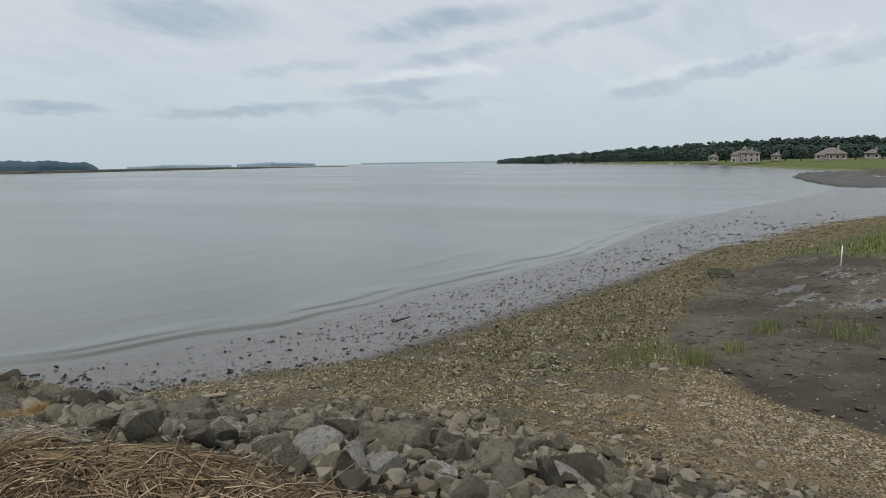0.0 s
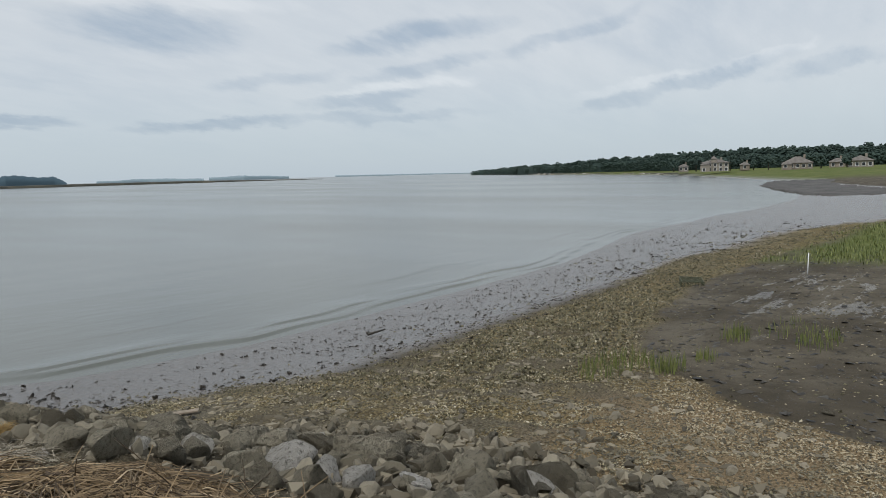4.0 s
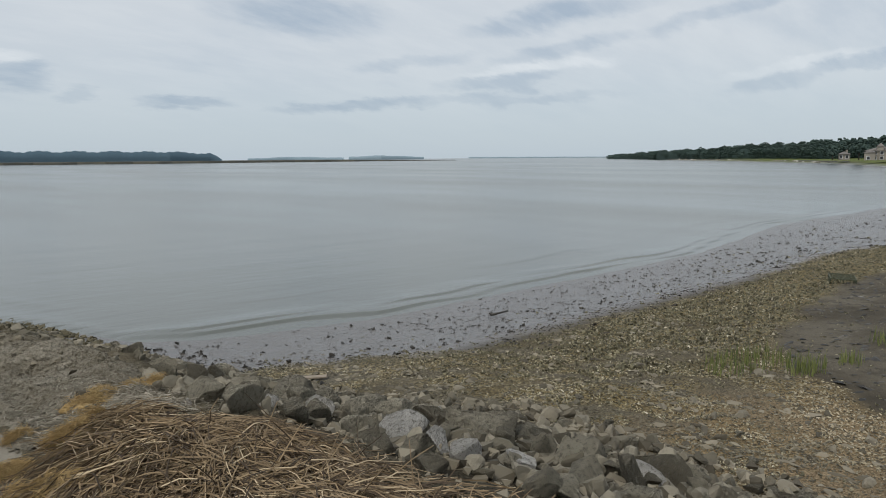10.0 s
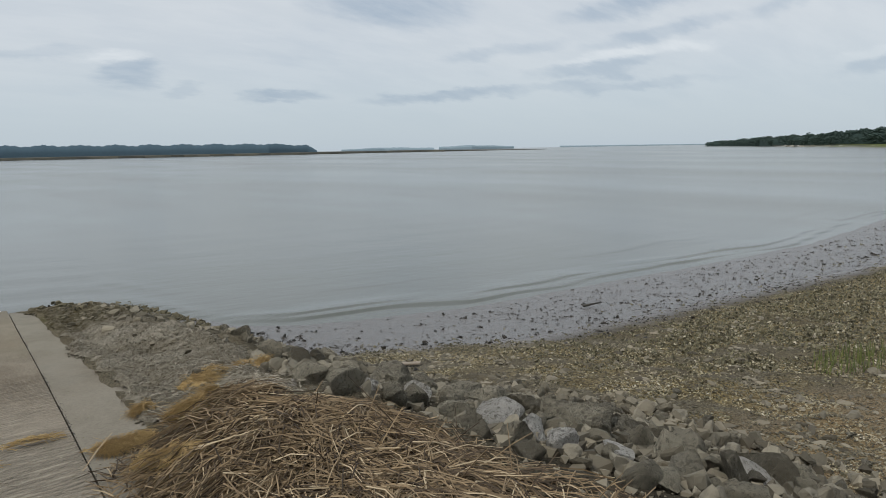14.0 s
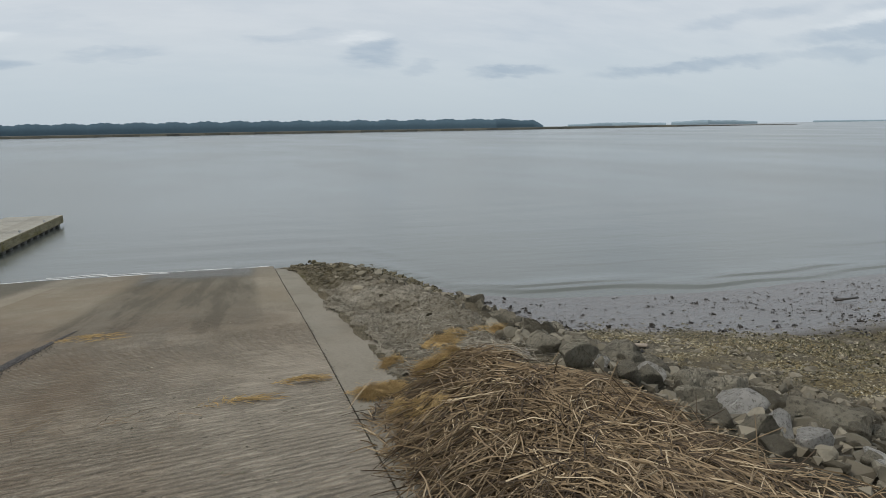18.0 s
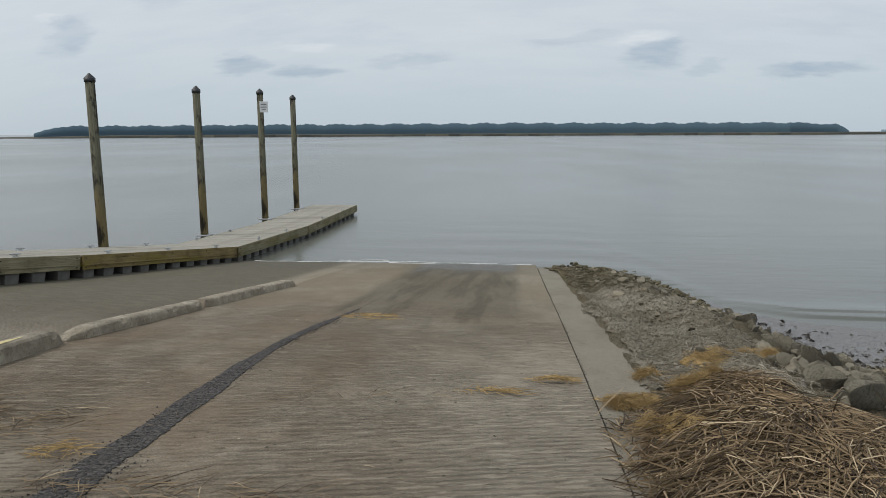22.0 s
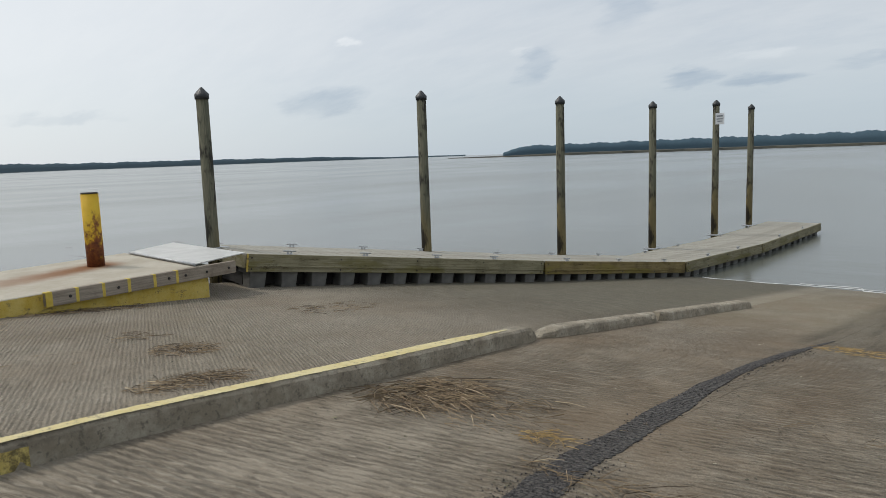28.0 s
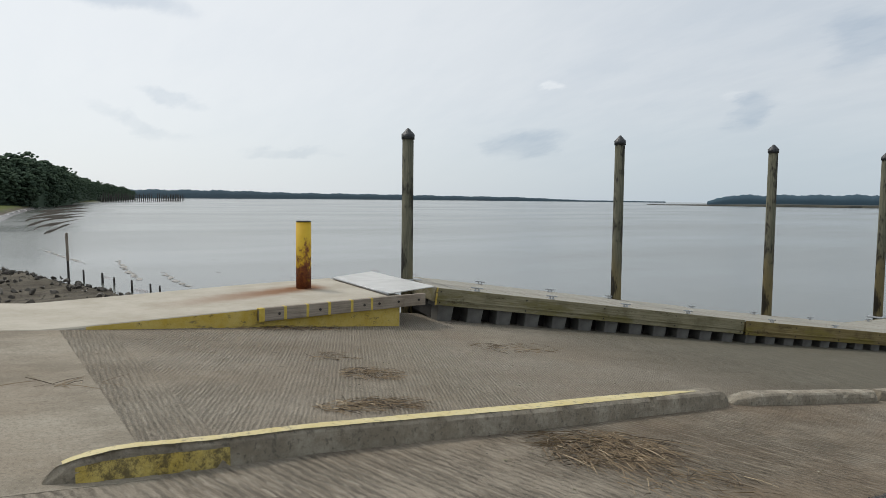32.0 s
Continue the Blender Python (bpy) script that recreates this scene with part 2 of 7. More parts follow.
def concrete_mat(name, turn, grooves=0.0, pale=0.0, cut=0.65):
    """Weathered ramp concrete; raked grooves run at an angle to the slope."""
    k = Mat(name, 0.9, 0, 0.25)
    X, Y, z = k.axis(k.pos, 0), k.axis(k.pos, 1), k.axis(k.pos, 2)
    along = k.map(k.map(k.pos, (1, 1, 0), turn), (1.4, 0.30, 1))
    big = k.noise(0.5, k.map(k.pos, (1.2, 0.6, 1)), 8, 0.62)
    mid = k.noise(2.0, k.map(k.pos, (1.0, 0.5, 1), turn * 0.3), 8, 0.7)
    fine = k.noise(34, None, 8, 0.8)
    streak = k.noise(5.0, along, 7, 0.75)
    tint = lambda r, g, b: (max(0.02, 0.970 * r + pale), max(0.02, 0.98 * g + pale), max(0.02, 1.02 * b + pale * 0.9))
    c = k.mix(k.ramp(big, 0.34, 0.64), tint(0.240, 0.188, 0.124), tint(0.345, 0.300, 0.224))
    c = k.mix(k.ramp(mid, 0.46, 0.68, 0, 0.48 if grooves and pale < 0.03 else 0.30), c, tint(0.175, 0.132, 0.082))
    c = k.mix(k.ramp(k.noise(5, None, 9, 0.85), 0.46, 0.64, 0, 0.14), c, tint(0.40, 0.36, 0.285))
    if not grooves:
        c = k.mix(k.ramp(k.noise(1.1, k.map(k.pos, (1, 0.7, 1), 20, (3, 8, 0)), 8, 0.75), 0.46, 0.64, 0, 0.5), c, (0.165, 0.145, 0.108))
    c = k.mix(k.ramp(streak, 0.50, 0.68, 0, 0.16), c, tint(0.165, 0.130, 0.086))
    grain = k.voronoi(80, None, "Distance")
    c = k.mix(k.ramp(grain, 0.30, 0.62, 0, 0.5 if grooves else 0.15), c, tint(0.120, 0.096, 0.064))
    c = k.mix(k.ramp(k.noise(42, None, 7, 0.85), 0.54, 0.66, 0, 0.5), c, tint(0.44, 0.40, 0.325))
    c = k.mix(k.ramp(fine, 0.46, 0.62, 0, 0.55), c, tint(0.115, 0.090, 0.058))
    c = k.mix(k.ramp(k.noise(60, None, 6, 0.8), 0.56, 0.70, 0, 0.5 if grooves else 0.2), c, tint(0.44, 0.41, 0.34))
    wash = k.math("MULTIPLY", k.ramp(X, 0.0, -2.0), k.ramp(k.noise(0.7, k.map(k.pos, (1, 0.6, 1), 12, (6, 1, 0)), 7, 0.7), 0.36, 0.62))
    c = k.mix(k.math("MULTIPLY", wash, 0.55 if pale < 0.03 and grooves else 0.12), c, (0.168, 0.118, 0.073))
    if grooves:
        # paler along the bank side, and at the upper end by the kerb
        pale_part = k.math("MULTIPLY", k.math("MAXIMUM", k.ramp(X, -1.2, 0.2), k.math("MULTIPLY", k.ramp(Y, 4.6, 3.4), k.math("MULTIPLY", k.ramp(X, -2.6, -3.4), k.ramp(X, -5.2, -4.6)))), k.ramp(Y, 9.5, 5.5))
        c = k.mix(k.math("MULTIPLY", pale_part, k.ramp(mid, 0.32, 0.60, 0.30, 0.62)), c, (0.375, 0.330, 0.262))
    # browner, darker patches beside the kerb, between Y 1.5 and 9
    kerb_brown = k.math("MULTIPLY", k.math("MULTIPLY", k.ramp(X, -2.6, -3.8), k.ramp(X, -5.1, -4.8)), k.math("MULTIPLY", k.ramp(Y, 1.5, 3.5), k.ramp(Y, 9.0, 6.0)))
    kerb_brown = k.math("MULTIPLY", kerb_brown, k.ramp(k.noise(1.6, None, 8, 0.75), 0.36, 0.60))
    c = k.mix(k.math("MULTIPLY", kerb_brown, 0.30), c, (0.115, 0.086, 0.052))
    # dark tracks left by wet trailer wheels, and the drained pale margins beside them
    inner = k.math("MULTIPLY", k.ramp(X, -3.1, -2.5), k.ramp(X, 0.15, -0.2))
    lane = k.math("MULTIPLY", k.math("MULTIPLY", k.ramp(Y, 7.5, 11.0), inner), k.ramp(k.noise(1.6, k.map(k.pos, (1.5, 0.10, 1), 0, (3.1, 0, 0)), 6, 0.66), 0.44, 0.58))
    c = k.mix(k.math("MULTIPLY", lane, 0.72), c, (0.072, 0.058, 0.038))
    west = k.ramp(X, -5.0, -5.5)
    margin = k.math("MULTIPLY", k.ramp(Y, 9.0, 12.5), k.math("SUBTRACT", 1.0, k.math("MAXIMUM", inner, west)))
    # wet, weedy foot of the slope
    wet = k.math("MULTIPLY", k.ramp(k.math("ADD", z, k.math("MULTIPLY", k.math("SUBTRACT", big, 0.5), 0.8)), 0.55, 0.12), k.math("ADD", 0.35, k.math("MULTIPLY", inner, 0.65)))
    damp = k.math("MULTIPLY", k.ramp(k.math("ADD", z, k.math("MULTIPLY", k.math("SUBTRACT", mid, 0.5), 1.2)), 1.9, 0.9), k.math("MAXIMUM", inner, west))
    c = k.mix(k.math("MULTIPLY", damp, 0.60), c, (0.095, 0.086, 0.062))
    slime = k.math("MULTIPLY", k.math("MULTIPLY", west, k.ramp(k.math("ADD", Y, k.math("MULTIPLY", k.math("SUBTRACT", mid, 0.5), 5.0)), 6.5, 11.0)), k.ramp(streak, 0.62, 0.40, 0.45, 0.8))
    c = k.mix(slime, c, (0.092, 0.085, 0.060))
    c = k.mix(k.math("MULTIPLY", margin, k.ramp(mid, 0.35, 0.6, 0.1, 0.35)), c, (0.205, 0.190, 0.130))
    c = k.mix(k.math("MULTIPLY", wet, 0.75), c, (0.070, 0.068, 0.056))
    layers = [(fine, 0.7, 0.010), (k.noise(9, None, 8, 0.75), 0.5, 0.02)]
    if grooves:
        w = k.wave(grooves, k.map(k.pos, (1, 1, 0), turn), 2.4, 4)
        broken = k.ramp(k.noise(2.6, k.map(k.map(k.pos, (1, 1, 0), turn), (4.0, 0.9, 1)), 8, 0.85), 0.40, 0.54)
        worn = k.math("MULTIPLY", k.ramp(k.noise(0.8, None, 6, 0.7), 0.34, 0.56, 0.30, 1.0), k.math("ADD", 0.15, k.math("MULTIPLY", broken, 0.85)))
        worn = k.math("MULTIPLY", worn, k.ramp(Y, 13.0, 9.0, 0.3, 1.0))
        c = k.mix(k.math("MULTIPLY", k.ramp(w, 0.42, 0.08), k.math("MULTIPLY", worn, cut)), c, (0.064, 0.050, 0.033))
        c = k.mix(k.math("MULTIPLY", k.ramp(w, 0.66, 0.95), k.math("MULTIPLY", worn, 0.22)), c, tint(0.42, 0.38, 0.30))
        layers.append((k.math("MULTIPLY", w, worn), 1.0, 0.03 * cut))
    if not grooves and pale < 0:
        c = k.mix(0.5, c, k.mix(k.ramp(mid, 0.35, 0.65), (0.185, 0.178, 0.150), (0.275, 0.265, 0.225)))
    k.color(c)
    k.rough(k.ramp(wet, 0, 1, 0.92, 0.42))
    k.bump(*layers)
    return k.m


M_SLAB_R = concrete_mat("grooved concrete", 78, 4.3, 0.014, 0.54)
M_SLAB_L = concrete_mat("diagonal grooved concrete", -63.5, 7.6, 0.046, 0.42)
M_SLAB_T = concrete_mat("cross grooved concrete", 94, 6.6, 0.042, 0.42)
M_SMOOTH = concrete_mat("smooth concrete", 0, 0.0, 0.055)
M_EDGE = concrete_mat("edge concrete", 0, 0.0, -0.045)

k = Mat("asphalt joint", 0.9)
k.color(k.mix(k.ramp(k.noise(46, None, 6, 0.8), 0.42, 0.60), (0.014, 0.013, 0.014), (0.13, 0.118, 0.105)))
k.bump((k.noise(55), 0.9, 0.03), (k.wave(5.4, k.map(k.pos, (1, 1, 0), 78), 1.1, 3), 0.5, 0.02))
M_TAR = k.m

k = Mat("kerb concrete", 0.9)
up = k.axis(k.t.nodes.new("ShaderNodeNewGeometry").outputs["Normal"], 2)
c = k.mix(k.ramp(k.noise(3, None, 7, 0.75), 0.35, 0.7), (0.27, 0.230, 0.168), (0.46, 0.41, 0.32))
c = k.mix(k.ramp(k.noise(26, None, 5), 0.52, 0.7, 0, 0.6), c, (0.08, 0.07, 0.055))
c = k.mix(k.ramp(k.noise(2.4, None, 8, 0.78), 0.46, 0.64, 0, 0.5), c, (0.150, 0.130, 0.098))
c = k.mix(k.ramp(k.noise(6, k.map(k.pos, (1, 1, 1), 0, (4, 2, 1)), 8, 0.8), 0.60, 0.72, 0, 0.55), c, (0.06, 0.053, 0.043))
k.color(c)
k.bump((k.noise(22, None, 8, 0.8), 0.9, 0.03))
M_KERB = k.m

k = Mat("worn yellow paint", 0.75)
c = k.mix(k.ramp(k.noise(5, None, 6, 0.7), 0.3, 0.7), (0.56, 0.46, 0.20), (0.62, 0.54, 0.30))
c = k.mix(k.ramp(k.noise(3.2, k.map(k.pos, (1, 0.35, 1)), 7, 0.75), 0.50, 0.68, 0, 0.5), c, (0.36, 0.30, 0.19))
k.color(k.mix(k.ramp(k.noise(17, None, 8, 0.8), 0.53, 0.64, 0, 0.8), c, (0.22, 0.185, 0.125)))
k.bump((k.noise(40), 0.5, 0.008))
M_YELLOW = k.m

k = Mat("dirty yellow paint", 0.8)
c = k.mix(k.ramp(k.noise(4, None, 6, 0.7), 0.3, 0.7), (0.50, 0.35, 0.05), (0.58, 0.45, 0.13))
c = k.mix(k.ramp(k.noise(9, None, 9, 0.8), 0.56, 0.66), c, (0.08, 0.07, 0.05))
k.color(k.mix(k.ramp(k.noise(2.2, k.map(k.pos, (1, 1, 2.5)), 6, 0.7), 0.56, 0.68, 0, 0.8), c, (0.12, 0.10, 0.06)))
k.bump((k.noise(30, None, 8), 0.8, 0.02))
M_YELLOW_D = k.m
M_BAND = simple("bright yellow paint", (0.50, 0.36, 0.05), (0.62, 0.47, 0.10), 9, 0.75)
k = Mat("scuffed yellow paint", 0.85)
c = k.mix(k.ramp(k.noise(4, None, 6, 0.7), 0.3, 0.7), (0.46, 0.34, 0.07), (0.56, 0.45, 0.15))
c = k.mix(k.ramp(k.noise(9, None, 9, 0.88), 0.44, 0.58, 0, 0.85), c, (0.075, 0.060, 0.034))
k.color(c)
k.bump((k.noise(30, None, 8), 0.8, 0.02))
M_YELLOW_N = k.m


def wood_mat(name, a, b, dark, along=(0.25, 6, 6), stain=None):
    k = Mat(name, 0.85, 0, 0.3)
    g = k.noise(7, k.map(k.obj, along), 6, 0.7)
    c = k.mix(k.ramp(g, 0.3, 0.7), a, b)
    c = k.mix(k.ramp(k.noise(1.3, k.obj, 6, 0.7), 0.45, 0.75, 0, 0.7), c, dark)
    if stain:
        c = k.mix(k.ramp(k.noise(1.1, k.map(k.obj, (0.7, 2, 3), 0, (2, 5, 1)), 7, 0.75), 0.48, 0.62, 0, 0.7), c, stain)
        c = k.mix(k.ramp(k.noise(3.5, k.map(k.obj, (0.6, 2, 2), 0, (9, 1, 4)), 7, 0.8), 0.56, 0.66, 0, 0.8), c, tuple(0.5 * u for u in dark))
    h = k.random()
    c = k.mix(k.math("MULTIPLY", h, 0.25), c, dark)
    k.color(c)
    k.bump((g, 0.5, 0.01))
    return k.m


M_FASCIA = wood_mat("weathered green timber", (0.19, 0.17, 0.10), (0.33, 0.30, 0.20), (0.09, 0.075, 0.035), stain=(0.17, 0.15, 0.05))
M_FASCIA_B = wood_mat("stained brown timber", (0.17, 0.125, 0.045), (0.28, 0.22, 0.10), (0.07, 0.05, 0.022), stain=(0.22, 0.18, 0.04))
M_DECK = wood_mat("grey deck boards", (0.27, 0.255, 0.215), (0.40, 0.385, 0.335), (0.18, 0.165, 0.13), (5, 0.4, 5))
M_BOARD = wood_mat("grey bumper timber", (0.22, 0.185, 0.145), (0.37, 0.32, 0.26), (0.13, 0.095, 0.065))

k = Mat("treated piling wood", 0.9, 0, 0.2)
g = k.noise(9, k.map(k.obj, (6, 6, 0.25)), 6, 0.7)
z = k.axis(k.pos, 2)
c = k.mix(k.ramp(g, 0.3, 0.7), (0.075, 0.078, 0.055), (0.175, 0.165, 0.115))
wobble = k.math("MULTIPLY", k.math("SUBTRACT", k.noise(1.1, k.map(k.obj, (3, 3, 0.8)), 5, 0.7), 0.5), 2.4)
low = k.ramp(k.math("ADD", z, wobble), 2.9, 1.7)
c = k.mix(k.math("MULTIPLY", low, 0.6), c, (0.20, 0.15, 0.06))
c = k.mix(k.math("MULTIPLY", k.ramp(k.noise(2.2, k.map(k.obj, (2, 2, 0.6), 0, (4, 1, 2)), 5, 0.7), 0.49, 0.60), 0.9), c, (0.020, 0.018, 0.016))
k.color(c)
k.bump((g, 0.6, 0.015))
M_PILE = k.m

M_CAP = simple("black piling cap", (0.012, 0.014, 0.016), (0.03, 0.033, 0.036), 5, 0.5)
M_FLOAT = simple("grey float plastic", (0.095, 0.092, 0.084), (0.150, 0.145, 0.132), 3, 0.7)
# near-black colour for the shaded gaps between the floats
M_SHADOWBOX = simple("float gap shade", (0.018, 0.016, 0.014), (0.035, 0.032, 0.028), 3, 0.9)
M_GALV = simple("galvanised steel", (0.36, 0.37, 0.38), (0.50, 0.51, 0.52), 9, 0.5, 0.7)
k = Mat("tread plate aluminium", 0.55, 0.25)
k.color(k.mix(k.ramp(k.noise(2.5), 0.3, 0.7), (0.46, 0.46, 0.44), (0.56, 0.56, 0.54)))
k.bump((k.voronoi(26), 0.25, 0.006))
M_PLATE = k.m
k = Mat("rusting yellow paint", 0.7)
z = k.axis(k.pos, 2)
n1 = k.noise(5, k.map(k.obj, (1, 1, 0.6)), 8, 0.75)
rusty = k.ramp(k.math("ADD", k.math("MULTIPLY", k.math("SUBTRACT", n1, 0.5), 3.2), k.math("SUBTRACT", 2.98, z)), -0.12, 0.22)
rust = k.mix(k.ramp(k.noise(18), 0.3, 0.7), (0.10, 0.026, 0.010), (0.24, 0.075, 0.018))
k.color(k.mix(rusty, k.mix(k.ramp(k.noise(3), 0.3, 0.7), (0.60, 0.36, 0.012), (0.68, 0.45, 0.03)), rust))
k.bump((n1, 0.7, 0.012))
M_BOLLARD = k.m
M_IRON = simple("dark wet iron", (0.02, 0.018, 0.016), (0.05, 0.042, 0.036), 8, 0.8)
M_SIGN = simple("white sign panel", (0.62, 0.64, 0.66), (0.72, 0.73, 0.74), 4, 0.6, bump=0.05)
M_INK = simple("grey sign print", (0.16, 0.18, 0.21), (0.22, 0.24, 0.26), 4, 0.6, bump=0.05)

# water
k = Mat("estuary water", 0.06, 0, 0.5)
k.b.inputs["IOR"].default_value = 1.33
far = k.noise(0.03, k.map(k.pos, (1, 0.35, 1), 20), 4, 0.6)
k.color(k.mix(k.ramp(far, 0.35, 0.65), (0.098, 0.106, 0.093), (0.125, 0.131, 0.114)))
k.rough(k.ramp(far, 0.3, 0.7, 0.15, 0.24))
k.bump((k.noise(1.3, k.map(k.pos, (0.5, 1.6, 1), 15), 5, 0.6), 0.09, 0.08), (k.noise(0.25, k.map(k.pos, (0.35, 1.5, 1), 8), 5, 0.6), 0.085, 0.25),
       (k.noise(7, k.map(k.pos, (0.6, 1.4, 1), 15), 3, 0.5), 0.05, 0.02))
M_WATER = k.m


# ---------------------------------------------------------------- builders
def part(name, data, material=None, parent=None, label=""):
    """Links a bmesh or a (verts, faces) pair as one mesh object under a thing."""
    if isinstance(data, bpy.types.Mesh):
        me = data
    else:
        me = bpy.data.meshes.new(name)
        if isinstance(data, tuple):
            me.from_pydata([tuple(v) for v in data[0]], [], [tuple(f) for f in data[1]])
        else:
            data.to_mesh(me)
            data.free()
    if material and not me.materials:
        me.materials.append(material)
    ob = new(name, me)
    if parent:
        ob.parent = parent
    if label:
        ob["label"] = label
    return ob


def thing(name, label, category, group="", kind="", at=None):
    ob = tagged(new(name), label, category, group, kind)
    if at is not None:
        ob.matrix_basis = at
    return ob


def box(sx, sy, sz, at=(0, 0, 0), bevel=0.0, turn=(0, 0, 0)):
    bm = bmesh.new()
    bmesh.ops.create_cube(bm, size=1.0)
    bmesh.ops.scale(bm, vec=(sx, sy, sz), verts=bm.verts)
    if bevel:
        bmesh.ops.bevel(bm, geom=list(bm.edges), offset=bevel, segments=2, affect="EDGES", profile=0.6)
    bmesh.ops.transform(bm, matrix=pose(*at, *turn), verts=bm.verts)
    return bm


def tube(r0, r1, h, seg=16, at=(0, 0, 0), bevel=0.0, turn=(0, 0, 0)):
    bm = bmesh.new()
    bmesh.ops.create_cone(bm, cap_ends=True, segments=seg, radius1=r0, radius2=r1, depth=h)
    bmesh.ops.translate(bm, vec=(0, 0, h / 2), verts=bm.verts)
    if bevel:
        rim = [e for e in bm.edges if abs(e.verts[0].co.z - e.verts[1].co.z) < 1e-5 and e.verts[0].co.z > h / 2]
        bmesh.ops.bevel(bm, geom=rim, offset=bevel, segments=2, affect="EDGES")
    for f in bm.faces:
        f.smooth = abs(f.normal.z) < 0.5
    bmesh.ops.transform(bm, matrix=pose(*at, *turn), verts=bm.verts)
    return bm


def join(*bms):
    out = bmesh.new()
    for b in bms:
        me = bpy.data.meshes.new("tmp")
        b.to_mesh(me)
        b.free()
        out.from_mesh(me)
        bpy.data.meshes.remove(me)
    return out


def grid_mesh(name, xs, ys, zf, material, smooth=True, attrs=None):
    X, Y = np.meshgrid(xs, ys)
    Z = zf(X, Y)
    nx, ny = len(xs), len(ys)
    verts = np.stack([X.ravel(), Y.ravel(), Z.ravel()], -1)
    i = np.arange(nx * ny).reshape(ny, nx)
    faces = np.stack([i[:-1, :-1].ravel(), i[:-1, 1:].ravel(), i[1:, 1:].ravel(), i[1:, :-1].ravel()], -1)
    me = bpy.data.meshes.new(name)
    me.from_pydata(verts.tolist(), [], faces.tolist())
    if smooth:
        me.polygons.foreach_set("use_smooth", np.ones(len(faces), bool))
    for an, fn in (attrs or {}).items():
        a = me.attributes.new(an, "FLOAT", "POINT")
        a.data.foreach_set("value", fn(X, Y).ravel().astype(np.float32))
    me.materials.append(material)
    return me


def graded(lo, a, b, hi, step, growth=1.16):
    """Coordinates at an even step from a to b, then ever wider out to lo and hi."""
    mid = list(np.arange(a, b, step))
    up, d = [b], step
    while up[-1] < hi:
        d *= growth
        up.append(up[-1] + d)
    down, d = [a], step
    while down[-1] > lo:
        d *= growth
        down.append(down[-1] - d)
    return np.array(down[:0:-1] + mid + up)


def wavy(X, Y, s, seed=0.0):
    """Cheap smooth noise, about -1 to 1, at wavelength s."""
    X, Y = X / s + seed, Y / s - seed
    return (np.sin(X * 5.1 + np.sin(Y * 3.7) * 1.3) + np.sin(Y * 5.7 + np.sin(X * 4.3 + 1.0) * 1.4) + np.sin((X + Y) * 3.9 + 2.0 * np.sin((X - Y) * 2.2))) / 3


# ---------------------------------------------------------------- the lie of the land
def ramp_z(y):
    y = np.asarray(y, float)
    return np.where(y > 0, np.where(y < 14, 2.42 - 0.09 * y - 0.0015 * y * y, 0.866 - 0.1186 * (y - 14)), np.minimum(2.42 - 0.09 * y, 2.75 + 0.0 * y))


SHORE_X = (-0.5, 1.0, 2.2, 3.4, 4.3, 4.9, 6.2, 8.0, 10.6, 15, 21, 27, 41, 59, 73, 112, 150, 165, 190, 352, 700, 973, 1010, 6000)
SHORE_Y = (20.6, 20.9, 20.6, 19.9, 17.9, 16.3, 15.3, 15.0, 14.5, 14.8, 15.0, 15.3, 18.6, 19.5, 19.2, 23, 38, 41, 46, 132, 437, 700, 640, -9000)
WEST_Y = (-9000, -60, -12, -4, 1, 3.7, 4.6, 6, 9, 14, 40)
WEST_X = (-60, -70, -60, -45, -32, -21.5, -16.5, -14.6, -13.8, -12, -12)


EDGE_X = (1, 5.5, 7.4, 8.7, 10, 13, 20, 28, 33, 43, 48, 60, 80, 100, 112, 150, 200, 352, 700, 6000)
EDGE_Y = (13, 11.4, 10.5, 9.5, 8.9, 9.0, 9.0, 10.1, 9.6, 9.3, 7.6, 4.0, 0.0, 3.0, 11, 27, 36, 118, 420, -9000)


def bank_edge(X):
    """Where the wet mud ends and the shell bank begins."""
    return np.interp(X, EDGE_X, EDGE_Y)


def shore_east(X):
    return np.interp(X, SHORE_X, SHORE_Y)


